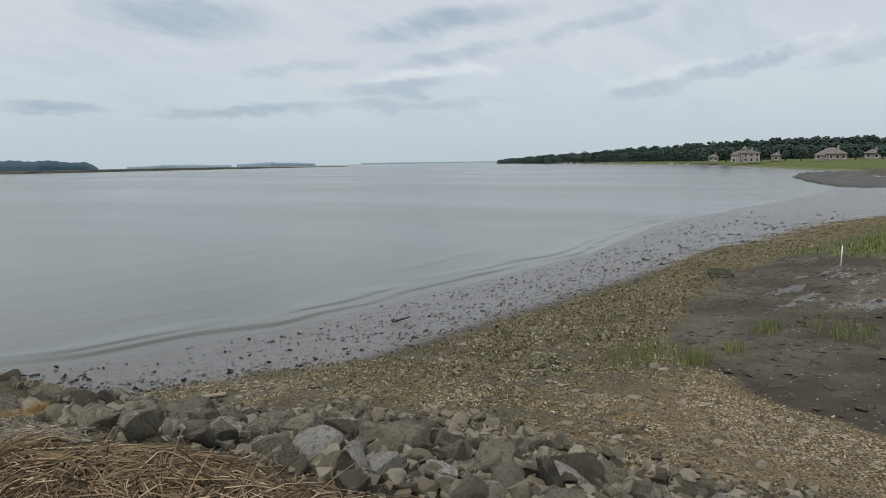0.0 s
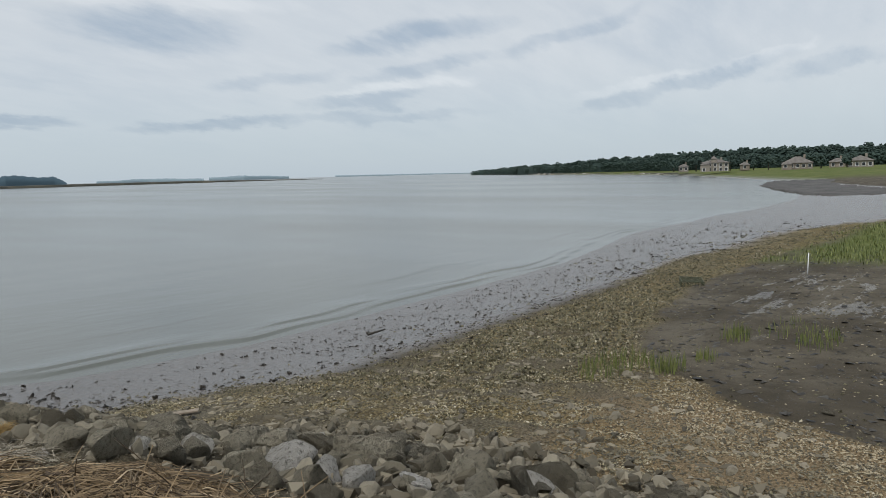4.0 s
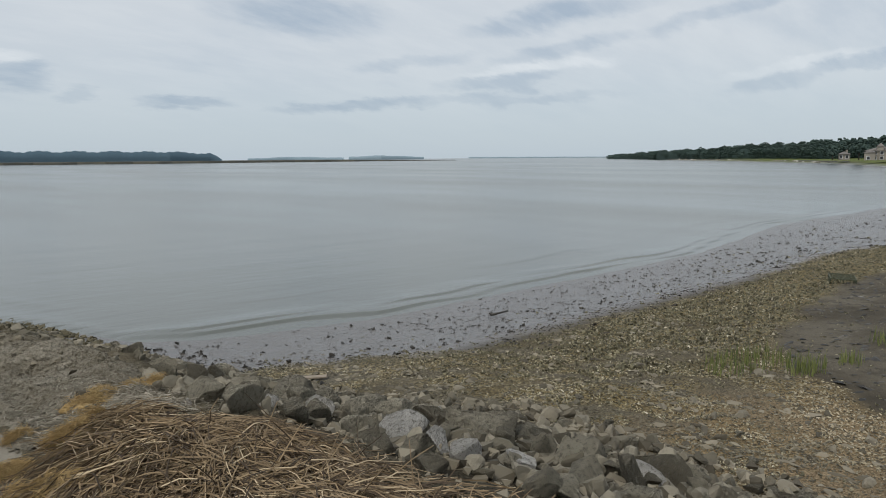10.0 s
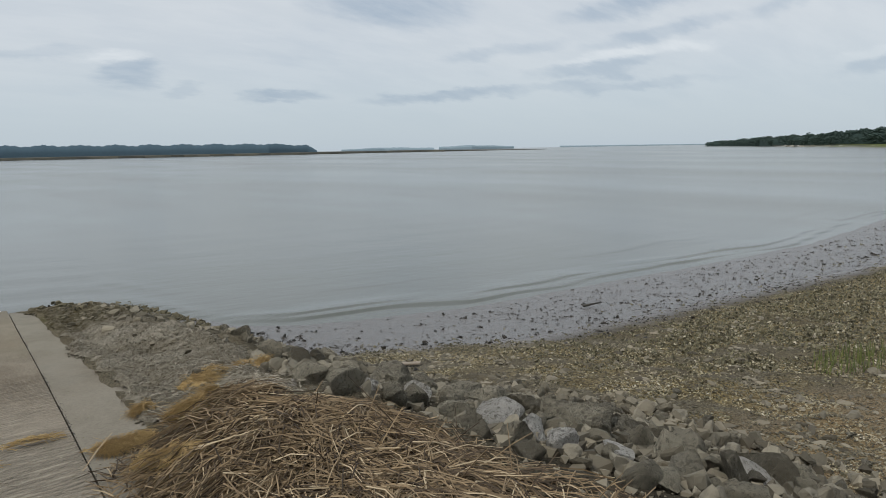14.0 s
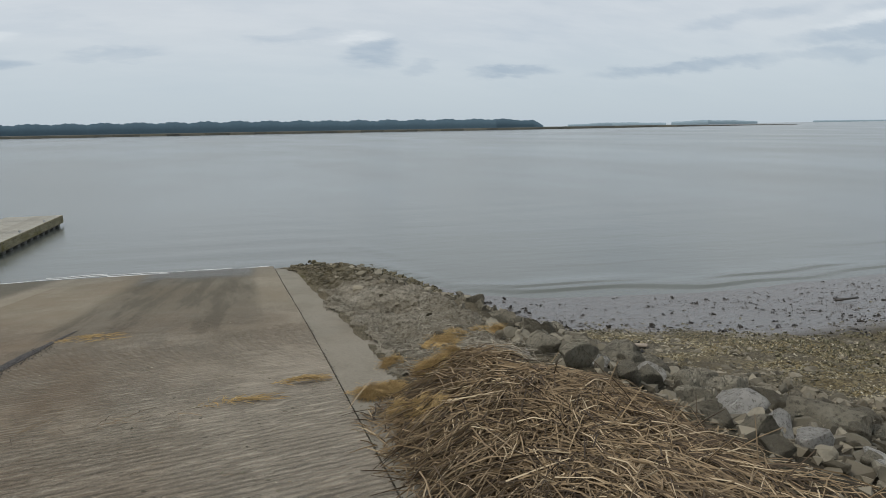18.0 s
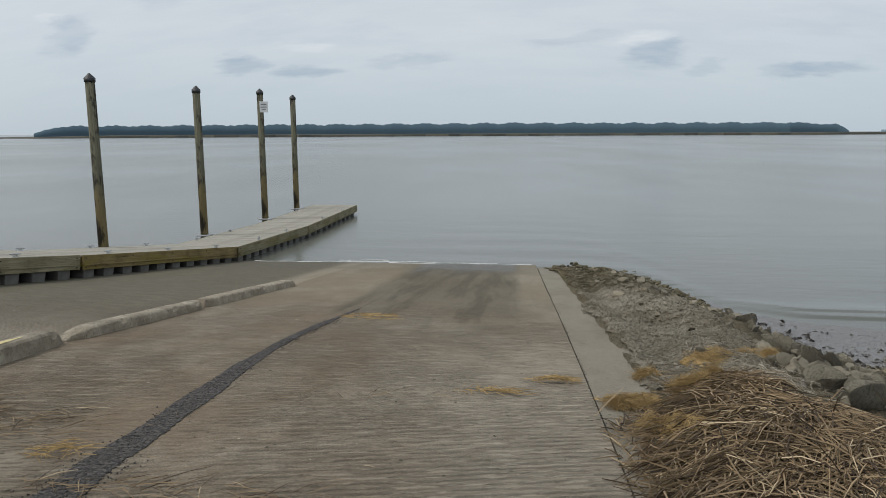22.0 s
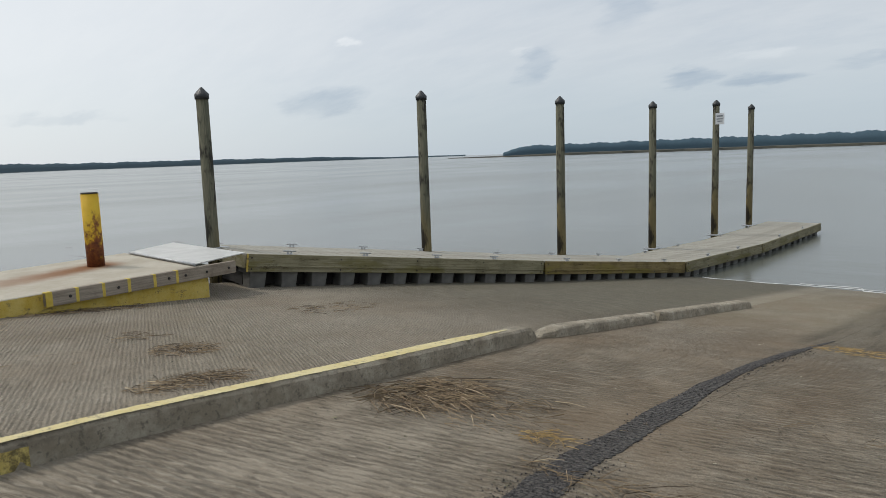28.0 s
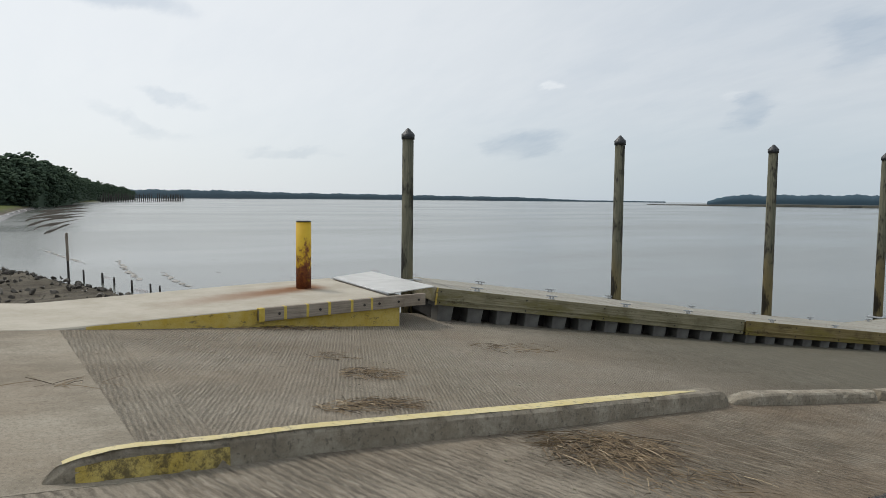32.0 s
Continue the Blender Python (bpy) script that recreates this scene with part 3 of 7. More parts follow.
def land_z(X, Y):
    """Height of the ground: beach, riprap bank, ramp bed, western shore, far land."""
    s = shore_east(X) - Y
    t = bank_edge(X) - Y + 0.35 * wavy(X, Y, 2.3, 1) + 0.2 * wavy(X, Y, 0.8, 2)
    wide = np.clip((X - 60) / 200, 0, 1)
    mud = np.where(s < 0, np.interp(s, (-400, -40, -3, 0), (-5, -2.5, -0.22, -0.02)), -0.02 + 0.26 * np.clip(s / np.maximum(s + t, 1.0), 0, 1) ** 0.9)
    mud = np.where((s > 0) & (t < 0), -0.02 + 0.26 * np.clip(s / np.maximum(s - t, 0.5), 0, 1), np.minimum(mud, 0.24))
    east = mud + np.where(s > 0, np.interp(t, (0, 0.4, 1.6, 4, 8), (0, 0.07, 0.21, 0.35, 0.40)), 0)
    east = east + wide * np.interp(t, (0, 6, 40, 120), (0, 0.45, 1.5, 2.3)) * (s > 0)
    east = east + 0.04 * wavy(X, Y, 3.1) * np.clip(s / 5, 0, 1) + (0.050 * wavy(X, Y, 1.3, 3) + 0.035 * wavy(X, Y, 0.55, 6)) * np.clip(t / 1.5, 0, 1)
    # shell bank rising toward the riprap
    rise = np.clip((13.5 - X) / 7.0, 0, 1) * np.clip((9.5 - Y) / 4.0, 0, 1)
    east = east + 0.42 * rise ** 1.3
    # bank that carries the riprap along the slab's edge
    crest = ramp_z(Y) + 0.05 + 0.06 * wavy(X, Y, 1.3, 5) + 0.035 * wavy(X, Y, 0.45, 8)
    crest = crest + 0.16 * np.exp(-((X - 2.15 - 0.25 * np.sin(Y * 0.9)) / 0.55) ** 2) * np.interp(Y, (6, 7.5, 13, 17, 19), (0, 1, 0.8, 0.5, 0)) * (0.8 + 0.4 * wavy(X, Y, 2.1, 3)) - 0.06 * np.exp(-((X - 1.35) / 0.18) ** 2) * (Y > 5.5)
    toe_x = np.interp(Y, (4, 8.4, 12, 16, 20, 21.5), (6.6, 5.5, 4.8, 4.2, 3.3, 1.8))
    top_x = np.interp(Y, (0, 4, 8, 12, 18, 21), (2.6, 2.6, 2.7, 2.6, 2.3, 1.2))
    toe_z = np.interp(Y, (4, 8.4, 12, 16, 18, 21), (0.92, 0.60, 0.22, 0.0, -0.1, -0.3))
    f = np.clip((X - top_x) / np.maximum(toe_x - top_x, 0.1), 0, 1)
    bank = crest + (toe_z - 0.1 - crest) * f
    z = np.where(X > 1.0, np.maximum(np.where(X < 30, bank, -9), east), 0)
    bed = ramp_z(Y) - 0.14
    z = np.where(X <= 1.0, bed, z)
    # western side, past the approach slab
    wx = np.interp(Y, WEST_Y, WEST_X)
    w = X - wx
    west = np.interp(w, (-3000, -90, -40, 0, 1.2, 5, 9), (-5, -1.2, -0.06, -0.02, 0.85, 1.35, 1.9)) + 0.06 * wavy(X, Y, 1.7, 2)
    z = np.where(X < -12.4, np.minimum(west, np.maximum(bed, -5)), z)
    # left-hand far shore: mud, marsh and rising wood
    d = np.hypot(X, Y)
    az = np.degrees(np.arctan2(-X, Y))
    edge = np.interp(az, (60, 79, 82, 88, 100, 130), (9000, 9000, 420, 130, 80, 50))
    shore = np.interp(d - edge, (-90, -12, 0, 40, 200), (-1.2, -0.04, 0.12, 0.9, 1.4))
    z = np.where((X < -30) & (az > 78) & (az < 175), np.maximum(z, shore), z)
    behind = np.clip((-Y - 3) / 6, 0, 1) * ((X > -30) & (X < 9))
    return np.where(Y < -3, z * (1 - behind) + 2.6 * behind, z)


def shell_mask(X, Y):
    t = bank_edge(X) - Y + 0.35 * wavy(X, Y, 2.3, 1) + 0.2 * wavy(X, Y, 0.8, 2)
    on = np.clip((t + 0.55) / 0.7, 0, 1)
    flat = np.interp(X, (8.6, 8.9, 9.15, 9.5, 10.1, 10.7, 12.7, 16.1, 20.5, 30, 48), (-3, 0.2, 1.3, 2.3, 3.2, 4.0, 5.4, 6.1, 6.8, 6.4, 5.0))
    off = np.clip((Y + 0.25 * wavy(X, Y, 1.7, 4) - flat) / 0.5, 0, 1)
    wet = 0.55 * np.clip((wavy(X, Y, 2.9, 9) - 0.30) / 0.25, 0, 1) * np.clip((Y - 4.5) / 1.5, 0, 1) * (X < 16)
    on = on * (1 - wet)
    m = on * np.where(X > 8.6, off, 1.0) * (X > 1.0) * np.clip((66 - X) / 10, 0, 1)
    return m


def gravel_mask(X, Y):
    toe = np.interp(Y, (4, 8.4, 12, 16, 20), (6.4, 5.6, 4.9, 4.3, 3.4))
    return np.clip((toe - X) / 0.9, 0, 1) * (X > 0.9) * (Y > -6)


def lawn_mask(X, Y):
    s = shore_east(X) - Y
    d = np.hypot(X, Y)
    az = np.degrees(np.arctan2(-X, Y))
    far = np.clip((s - 4) / 6, 0, 1) * np.clip((X - 165) / 40, 0, 1)
    near = np.clip((X - 24.5) / 3, 0, 1) * np.clip((7.0 - Y + 0.8 * wavy(X, Y, 3)) / 1.5, 0, 1) * np.clip((52 - X) / 6, 0, 1)
    edge = np.interp(az, (60, 79, 82, 88, 100, 130), (9000, 9000, 420, 130, 80, 50))
    west = np.clip((d - edge - 25) / 15, 0, 1) * (X < -30) * (az > 78)
    return np.clip(far + near + west, 0, 1)


def pale_zone(X, Y):
    """Dry shells thrown up at the landward end of the bank."""
    return np.clip((X - 6.8) / 2.2, 0, 1) * np.clip((4.4 - Y) / 1.6, 0, 1)


def ridge_zone(X, Y):
    """Ridge of olive oyster clumps along the seaward side of the bank."""
    t = bank_edge(X) - Y
    return np.clip((t + 0.5) / 0.8, 0, 1) * np.clip((4.6 - t) / 1.6, 0, 1) * np.clip((X - 7.0) / 2.5, 0, 1)


def bare_zone(X, Y):
    """Patches of bare mud that show between the shells."""
    return np.clip(2.6 * wavy(X, Y, 1.9, 3) + 1.2 * wavy(X, Y, 0.8, 17) + 0.15, 0, 1) * (X < 11) * (Y < 10) * (1 - 0.8 * pale_zone(X, Y))


def sand_zone(X, Y):
    """Brown sand at the foot of the riprap."""
    return np.clip((X - 4.6) / 1.2, 0, 1) * np.clip((11.5 - X) / 2.5, 0, 1) * np.clip((5.2 - Y + 0.7 * wavy(X, Y, 2.6, 8)) / 2.2, 0, 1) * shell_mask(X, Y)


k = Mat("shore ground", 0.6)
shell, gravel, lawn = k.attr("shell"), k.attr("gravel"), k.attr("lawn")
z = k.axis(k.pos, 2)
n_big, n_mid, n_fine = k.noise(0.5, None, 6, 0.6), k.noise(4, None, 7, 0.7), k.noise(34, None, 6, 0.75)
mud = k.mix(k.ramp(n_big, 0.35, 0.65), (0.073, 0.062, 0.045), (0.142, 0.125, 0.096))
mud = k.mix(k.ramp(k.noise(2.2, None, 7, 0.75), 0.48, 0.64, 0, 0.6), mud, (0.052, 0.046, 0.035))
mud = k.mix(k.ramp(n_fine, 0.45, 0.7, 0, 0.5), mud, (0.045, 0.04, 0.032))
flatwet = k.ramp(z, 0.44, 0.30)
mud = k.mix(flatwet, mud, (0.156, 0.146, 0.140))
bits = k.voronoi(36, k.map(k.pos, (1, 1, 1), 20), "Color")
bit = k.t.nodes.new("ShaderNodeSeparateColor")
k.t.links.new(bits, bit.inputs[0])
tan = k.mix(bit.outputs[0], (0.052, 0.043, 0.025), (0.30, 0.256, 0.160))
near_sand = k.math("MULTIPLY", k.ramp(k.axis(k.pos, 0), 10.5, 8.2), k.ramp(k.axis(k.pos, 1), 5.2, 3.4))
tan = k.mix(k.math("MULTIPLY", k.ramp(k.noise(1.4, None, 8, 0.75), 0.34, 0.66, 0, 0.85), near_sand), tan, k.mix(k.ramp(n_fine, 0.35, 0.65), (0.10, 0.070, 0.038), (0.36, 0.255, 0.145)))
tan = k.mix(k.ramp(k.noise(1.1, None, 7, 0.7), 0.52, 0.66, 0, 0.7), tan, (0.075, 0.068, 0.052))
grit = k.mix(k.ramp(n_fine, 0.35, 0.65), (0.062, 0.054, 0.037), (0.215, 0.190, 0.135))
grit = k.mix(k.ramp(k.noise(1.3, None, 7, 0.75), 0.46, 0.62, 0, 0.55), grit, (0.12, 0.095, 0.06))
grit = k.mix(k.math("MULTIPLY", k.ramp(k.axis(k.pos, 1), 12, 17), k.ramp(n_mid, 0.38, 0.6)), grit, (0.075, 0.066, 0.028))
# shade between the riprap stones, painted as darker ground colour
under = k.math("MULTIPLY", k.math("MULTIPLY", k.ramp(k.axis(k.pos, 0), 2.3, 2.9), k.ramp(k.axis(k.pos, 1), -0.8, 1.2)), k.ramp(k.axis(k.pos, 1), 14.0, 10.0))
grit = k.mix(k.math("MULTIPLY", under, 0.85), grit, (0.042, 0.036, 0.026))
grass = k.mix(k.ramp(k.noise(0.12, None, 8, 0.8), 0.3, 0.7), (0.075, 0.105, 0.028), (0.145, 0.158, 0.058))
c = k.mix(shell, mud, k.mix(1.0, tan, (1.04, 0.98, 0.82), "MULTIPLY"))
c = k.mix(k.math("MULTIPLY", k.attr("bare"), k.math("MULTIPLY", shell, 0.8)), c, k.mix(k.ramp(n_fine, 0.4, 0.62), (0.075, 0.066, 0.050), (0.185, 0.168, 0.132)))
c = k.mix(k.math("MULTIPLY", k.attr("sand"), 0.8), c, k.mix(k.ramp(n_fine, 0.38, 0.64), (0.150, 0.110, 0.064), (0.38, 0.29, 0.18)))
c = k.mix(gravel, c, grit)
c = k.mix(lawn, c, grass)
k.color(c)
pool = k.math("MULTIPLY", k.math("MULTIPLY", k.ramp(k.axis(k.pos, 0), 14.5, 17.0), k.ramp(k.axis(k.pos, 0), 25.0, 21.0)), k.math("MULTIPLY", k.ramp(k.axis(k.pos, 1), 1.2, 2.6), k.ramp(k.axis(k.pos, 1), 6.6, 5.0)))
streaks = k.ramp(k.noise(1.1, k.map(k.pos, (0.35, 2.2, 1), 30, (5, 3, 0)), 8, 0.78), 0.60, 0.66)
puddle = k.ramp(k.math("ADD", k.noise(0.9, k.map(k.pos, (0.5, 1.9, 1), 24), 7, 0.72), k.math("MULTIPLY", pool, 0.115)), 0.66, 0.685)
gloss = k.math("MAXIMUM", k.math("MULTIPLY", k.math("MAXIMUM", puddle, k.math("MULTIPLY", streaks, k.ramp(k.axis(k.pos, 0), 12.0, 15.0))), 0.9), flatwet)
dry = k.math("MAXIMUM", k.math("MAXIMUM", shell, gravel), lawn)
k.rough(k.mix(dry, k.mix(gloss, (0.8, 0.8, 0.8), (0.27, 0.27, 0.27)), (0.9, 0.9, 0.9)))
k.bump((n_fine, 0.5, 0.014), (n_mid, 0.5, 0.05), (k.noise(11, None, 6, 0.7), 0.8, 0.05), (k.noise(2.6, None, 5, 0.6), 0.6, 0.10), (k.math("MULTIPLY", k.voronoi(36, k.map(k.pos, (1, 1, 1), 20)), shell), 0.8, 0.03))
k.put(k.b.inputs["Specular IOR Level"], k.math("ADD", 0.08, k.math("MULTIPLY", gloss, 0.42)))
M_GROUND = k.m

ground = part("ground", grid_mesh("ground", graded(-4200, -1, 15, 4200, 0.11, 1.09), graded(-4200, -3, 20, 4200, 0.13, 1.10), land_z, M_GROUND,
                                  attrs={"shell": shell_mask, "gravel": gravel_mask, "lawn": lawn_mask, "bare": bare_zone, "sand": sand_zone}), None)
tagged(ground, "grey estuary mud with shell bank, gravel and far grass", "ground", kind="structure")


# ---------------------------------------------------------------- water
def water_z(X, Y):
    s = Y - shore_east(np.clip(X, 1.5, 400))
    near = np.exp(-np.clip(s, 0, None) / 9) * (s > -1.5)
    ph = s + 0.35 * wavy(X, Y, 9, 1) + 0.12 * wavy(X, Y, 3, 2)
    crest = np.exp(-((ph - 0.12) / np.where(ph < 0.12, 0.075, 1.1)) ** 2) * 0.040 * np.clip(0.65 + 0.8 * wavy(X, Y, 7, 4), 0.1, 1.2) + np.exp(-((ph - 0.75) / np.where(ph < 0.75, 0.08, 1.0)) ** 2) * 0.034 * np.clip(3 * wavy(X, Y, 8, 3) + 0.6, 0, 1)
    crest = crest + np.exp(-((ph - 3.6) / np.where(ph < 3.6, 0.2, 0.9)) ** 2) * 0.022 * np.clip(wavy(X, Y, 14, 6) + 0.3, 0, 1)
    long_ = 0.0022 * np.clip(2 * wavy(X, Y, 31, 5) + 0.5, 0, 1) * np.sin(s * 1.9 + 1.5 * wavy(X, Y, 12, 7)) * np.exp(-((s - 14) / 8) ** 2)
    return np.where(X > 3, crest * np.clip((130 - X) / 60, 0, 1) + long_, 0.010 * np.sin(s * 2.4) * near * np.clip((X + 6) / 4, 0, 1)) + 0 * X


water = part("water", grid_mesh("water", graded(-4300, -12, 40, 4300, 0.25, 1.09), graded(-300, 13, 22, 4300, 0.06, 1.06), water_z, M_WATER), None)
tagged(water, "calm grey-green estuary water with small shore ripples", "water", kind="structure")

# ---------------------------------------------------------------- boat ramp
ramp = thing("boat_ramp", "weathered grooved concrete boat ramp sloping into the water", "boat ramp", kind="structure")


def slab(x0, x1, y0, y1, thick=0.14, lift=0.0, step=0.25, left=None, right=None):
    ys = np.linspace(y0, y1, max(2, int((y1 - y0) / step)))
    v, f = [], []
    for y in ys:
        a = x0 if left is None else left(y)
        b = x1 if right is None else right(y)
        zt = float(ramp_z(y)) + lift
        v += [(a, y, zt), (b, y, zt), (b, y, zt - thick), (a, y, zt - thick)]
    n = len(ys)
    for i in range(n - 1):
        o, p = 4 * i, 4 * i + 4
        f += [(o, o + 1, p + 1, p), (o + 1, o + 2, p + 2, p + 1), (o + 2, o + 3, p + 3, p + 2), (o + 3, o, p, p + 3)]
    f += [(3, 2, 1, 0), tuple(4 * (n - 1) + j for j in range(4))]
    return v, f


EARTH_Y = (-6, 2, 5.4, 5.8, 6.7, 7.8, 8.3, 9.0, 9.6, 10.6, 11.2, 11.8, 12.3, 13.4, 15.4, 17.6, 18.8, 20.4)
EARTH_X = (1.3, 1.25, 1.04, 1.08, 1.11, 1.19, 1.12, 1.12, 1.13, 0.99, 1.06, 1.19, 1.18, 1.10, 1.11, 1.22, 1.0, 0.75)


def earth_edge(y):
    """Where the earth bank overlaps the concrete edge strip."""
    return float(np.interp(y, EARTH_Y, EARTH_X)) + 0.025 * math.sin(y * 7.1) + 0.016 * math.sin(y * 17.3 + 1) + 0.010 * math.sin(y * 41)


def ragged(y):
    return earth_edge(y) + (0.22 if y > 5.4 else -0.06 + 0.08 * math.sin(y * 5.7))


KERB_Y = (0.2, 1.1, 1.8, 4.0, 5.3, 7.05, 8.2, 10.0, 13.95)
KERB_X = (-4.69, -4.69, -4.76, -4.79, -4.88, -4.985, -4.86, -4.73, -4.55)


def kerb_front(y):
    """The line of the kerb's front foot."""
    return float(np.interp(y, KERB_Y, KERB_X))


def kerb_wide(y):
    """The kerb narrows toward its upper nose."""
    return float(np.interp(y, (0.2, 1.3, 3.1, 4.5), (0.12, 0.14, 0.21, 0.27)))


def under_kerb(y):
    return kerb_front(y) - 0.5 * kerb_wide(y)


STRIP_Y = (2.5, 3.2, 3.65, 4.3, 5.05, 6.15, 7.8, 8.3, 10.4)
STRIP_X = (-2.36, -2.44, -2.50, -2.51, -2.56, -2.61, -2.60, -2.56, -2.42)


def strip_mid(y):
    return float(np.interp(y, STRIP_Y, STRIP_X))


def strip_half(y):
    torn = random.Random(int(y * 40)).uniform(-0.010, 0.006)
    return ((0.118 if y > 3.9 else 0.118 + 0.03 * (3.9 - y)) + 0.008 * math.sin(y * 5.3) + torn) * min(1.0, max(0.1, (y - 2.2) / 0.9 + 0.06 * math.sin(y * 23))) * (1.0 if y < 8.6 else max(0.12, (10.5 - y) / 1.9))


part("concrete_slab", slab(-4.62, -2.42, 0.05, 25, left=under_kerb), M_SLAB_R, ramp)
part("joint_strip", slab(0, 0, 2.65, 10.3, 0.02, 0.006, 0.025, lambda y: strip_mid(y) - strip_half(y), lambda y: strip_mid(y) + strip_half(y + 3.3) * strip_half(y) / 0.118), M_TAR, ramp, "dark asphalt filled joint")
part("concrete_slab", slab(-2.416, 0.57, 0.05, 25), M_SLAB_R, ramp)
part("apron_slab", slab(-4.62, -2.42, -6, 0.05), M_SMOOTH, ramp, "smooth concrete apron")
part("apron_slab", slab(-2.416, 0.57, -6, 0.05), M_SLAB_R, ramp)
part("edge_slab", slab(0.584, 1.1, -6, 12.28, lift=-0.006, right=ragged, step=0.06), M_EDGE, ramp, "plain concrete edge strip with a ragged side")
part("edge_slab", slab(0.590, 1.1, 12.30, 20.4, lift=-0.010, right=ragged, step=0.06), M_EDGE, ramp, "plain concrete edge strip with a ragged side")
part("concrete_slab", slab(-12.6, -4.62, 1.35, 25, right=lambda y: under_kerb(y) - 0.004), M_SLAB_L, ramp)
part("concrete_slab", slab(-12.6, -4.62, 0.80, 1.35, lift=0.002, right=lambda y: under_kerb(y) - 0.004), M_SLAB_T, ramp)
part("apron_slab", slab(-12.6, -4.62, -6, 0.80, lift=0.003), M_SMOOTH, ramp, "smooth concrete apron")


# kerb between the lanes
def kerb_height(y, y0, y1, h, nose0, nose1):
    a = min(1.0, max(0.0, (y - y0) / nose0))
    b = min(1.0, max(0.0, (y1 - y) / nose1))
    return h * (0.10 + 0.90 * math.sqrt(1 - (1 - a) ** 2)) * (0.10 + 0.90 * math.sqrt(1 - (1 - b) ** 2))


def kerb_piece(y0, y1, h, nose0, nose1, seed=0, chips=0.006):
    """A cast kerb along its front line, with rounded noses and chipped edges."""
    rng = random.Random(seed)
    n = max(4, int((y1 - y0) / 0.07))
    v, f = [], []
    wander = 0.0
    for i in range(n + 1):
        y = y0 + (y1 - y0) * i / n
        w = kerb_wide(y)
        hh = kerb_height(y, y0, y1, h, nose0, nose1)
        tip = 1 - 0.55 * max(0.0, 1 - (y - y0) / 0.22) - 0.45 * max(0.0, 1 - (y1 - y) / 0.2)
        x = kerb_front(y) - w * (1 - tip) / 2
        wander = 0.8 * wander + rng.uniform(-chips, chips)
        bite = 0.03 * (rng.random() < 0.05)
        g = float(ramp_z(y)) - 0.02
        ring = [(0.0, 0), (0.010, 0.55), (0.020 + bite, 0.86 - 2 * bite), (0.045 + bite, 1.0), (0.5 * w, 1.01), (w - 0.04, 1.0), (w - 0.015, 0.86), (w, 0)]
        v += [(x - dx * tip + wander * (q > 0.3) + rng.uniform(-0.002, 0.002), y, g + (hh + 0.02) * q + rng.uniform(-0.003, 0.003) * (q > 0.5)) for dx, q in ring]
    m = 8
    for i in range(n):
        o = i * m
        f += [(o + j, o + j + 1, o + m + j + 1, o + m + j) for j in range(m - 1)]
    f += [tuple(range(m - 1, -1, -1)), tuple(n * m + j for j in range(m))]
    return v, f


def paint_strip(y0, y1, ring, lift, out, seed, top=False):
    """A coat of paint on the top or side of the first kerb piece, with ragged edges."""
    rng = random.Random(seed)
    n = int((y1 - y0) / 0.05)
    v, f = [], []
    m = len(ring)
    for i in range(n + 1):
        y = y0 + (y1 - y0) * i / n
        hh = kerb_height(y, 0.2, 7.05, 0.17, 0.55, 0.30)
        tip = 1 - 0.55 * max(0.0, 1 - (y - 0.2) / 0.22)
        wide = kerb_wide(y)
        x = kerb_front(y) - wide * (1 - tip) / 2
        fade = min(1.0, (y1 - y) / 0.9 + 0.15)
        g = float(ramp_z(y)) - 0.02
        for j, (dx, q) in enumerate(ring):
            e = rng.uniform(-0.006, 0.006) if j in (0, m - 1) else 0.0
            dx = dx * wide if top else dx
            mid = 0.5 * wide if top else 0.01
            v.append((x - (mid + (dx - mid) * fade + e) * tip + out, y, g + (hh + 0.02) * q + lift))
    f = [(m * i + j, m * i + m + j, m * i + m + j + 1, m * i + j + 1) for i in range(n) for j in range(m - 1)]
    return v, f


kerb = thing("kerb", "low concrete kerb with worn yellow paint between the ramp lanes", "kerb")
part("kerb_stone", kerb_piece(0.2, 7.05, 0.17, 0.55, 0.30, seed=1), M_KERB, kerb)
part("kerb_stone", kerb_piece(7.10, 10.02, 0.13, 0.75, 0.03, seed=2, chips=0.012), M_KERB, kerb, "broken grey kerb stone")
part("kerb_stone", kerb_piece(10.06, 13.95, 0.13, 0.03, 0.35, seed=5, chips=0.009), M_KERB, kerb)
part("painted_stripe", paint_strip(0.30, 6.45, ((0.20, 1.0), (0.5, 1.01), (0.84, 1.0)), 0.006, 0.0, 3, True), M_YELLOW, kerb, "faded yellow paint on the kerb top")
part("painted_side", paint_strip(0.36, 1.24, ((-0.001, 0.10), (0.010, 0.55), (0.016, 0.76)), 0.0, 0.006, 4), M_YELLOW_N, kerb, "dirty flaking yellow paint")


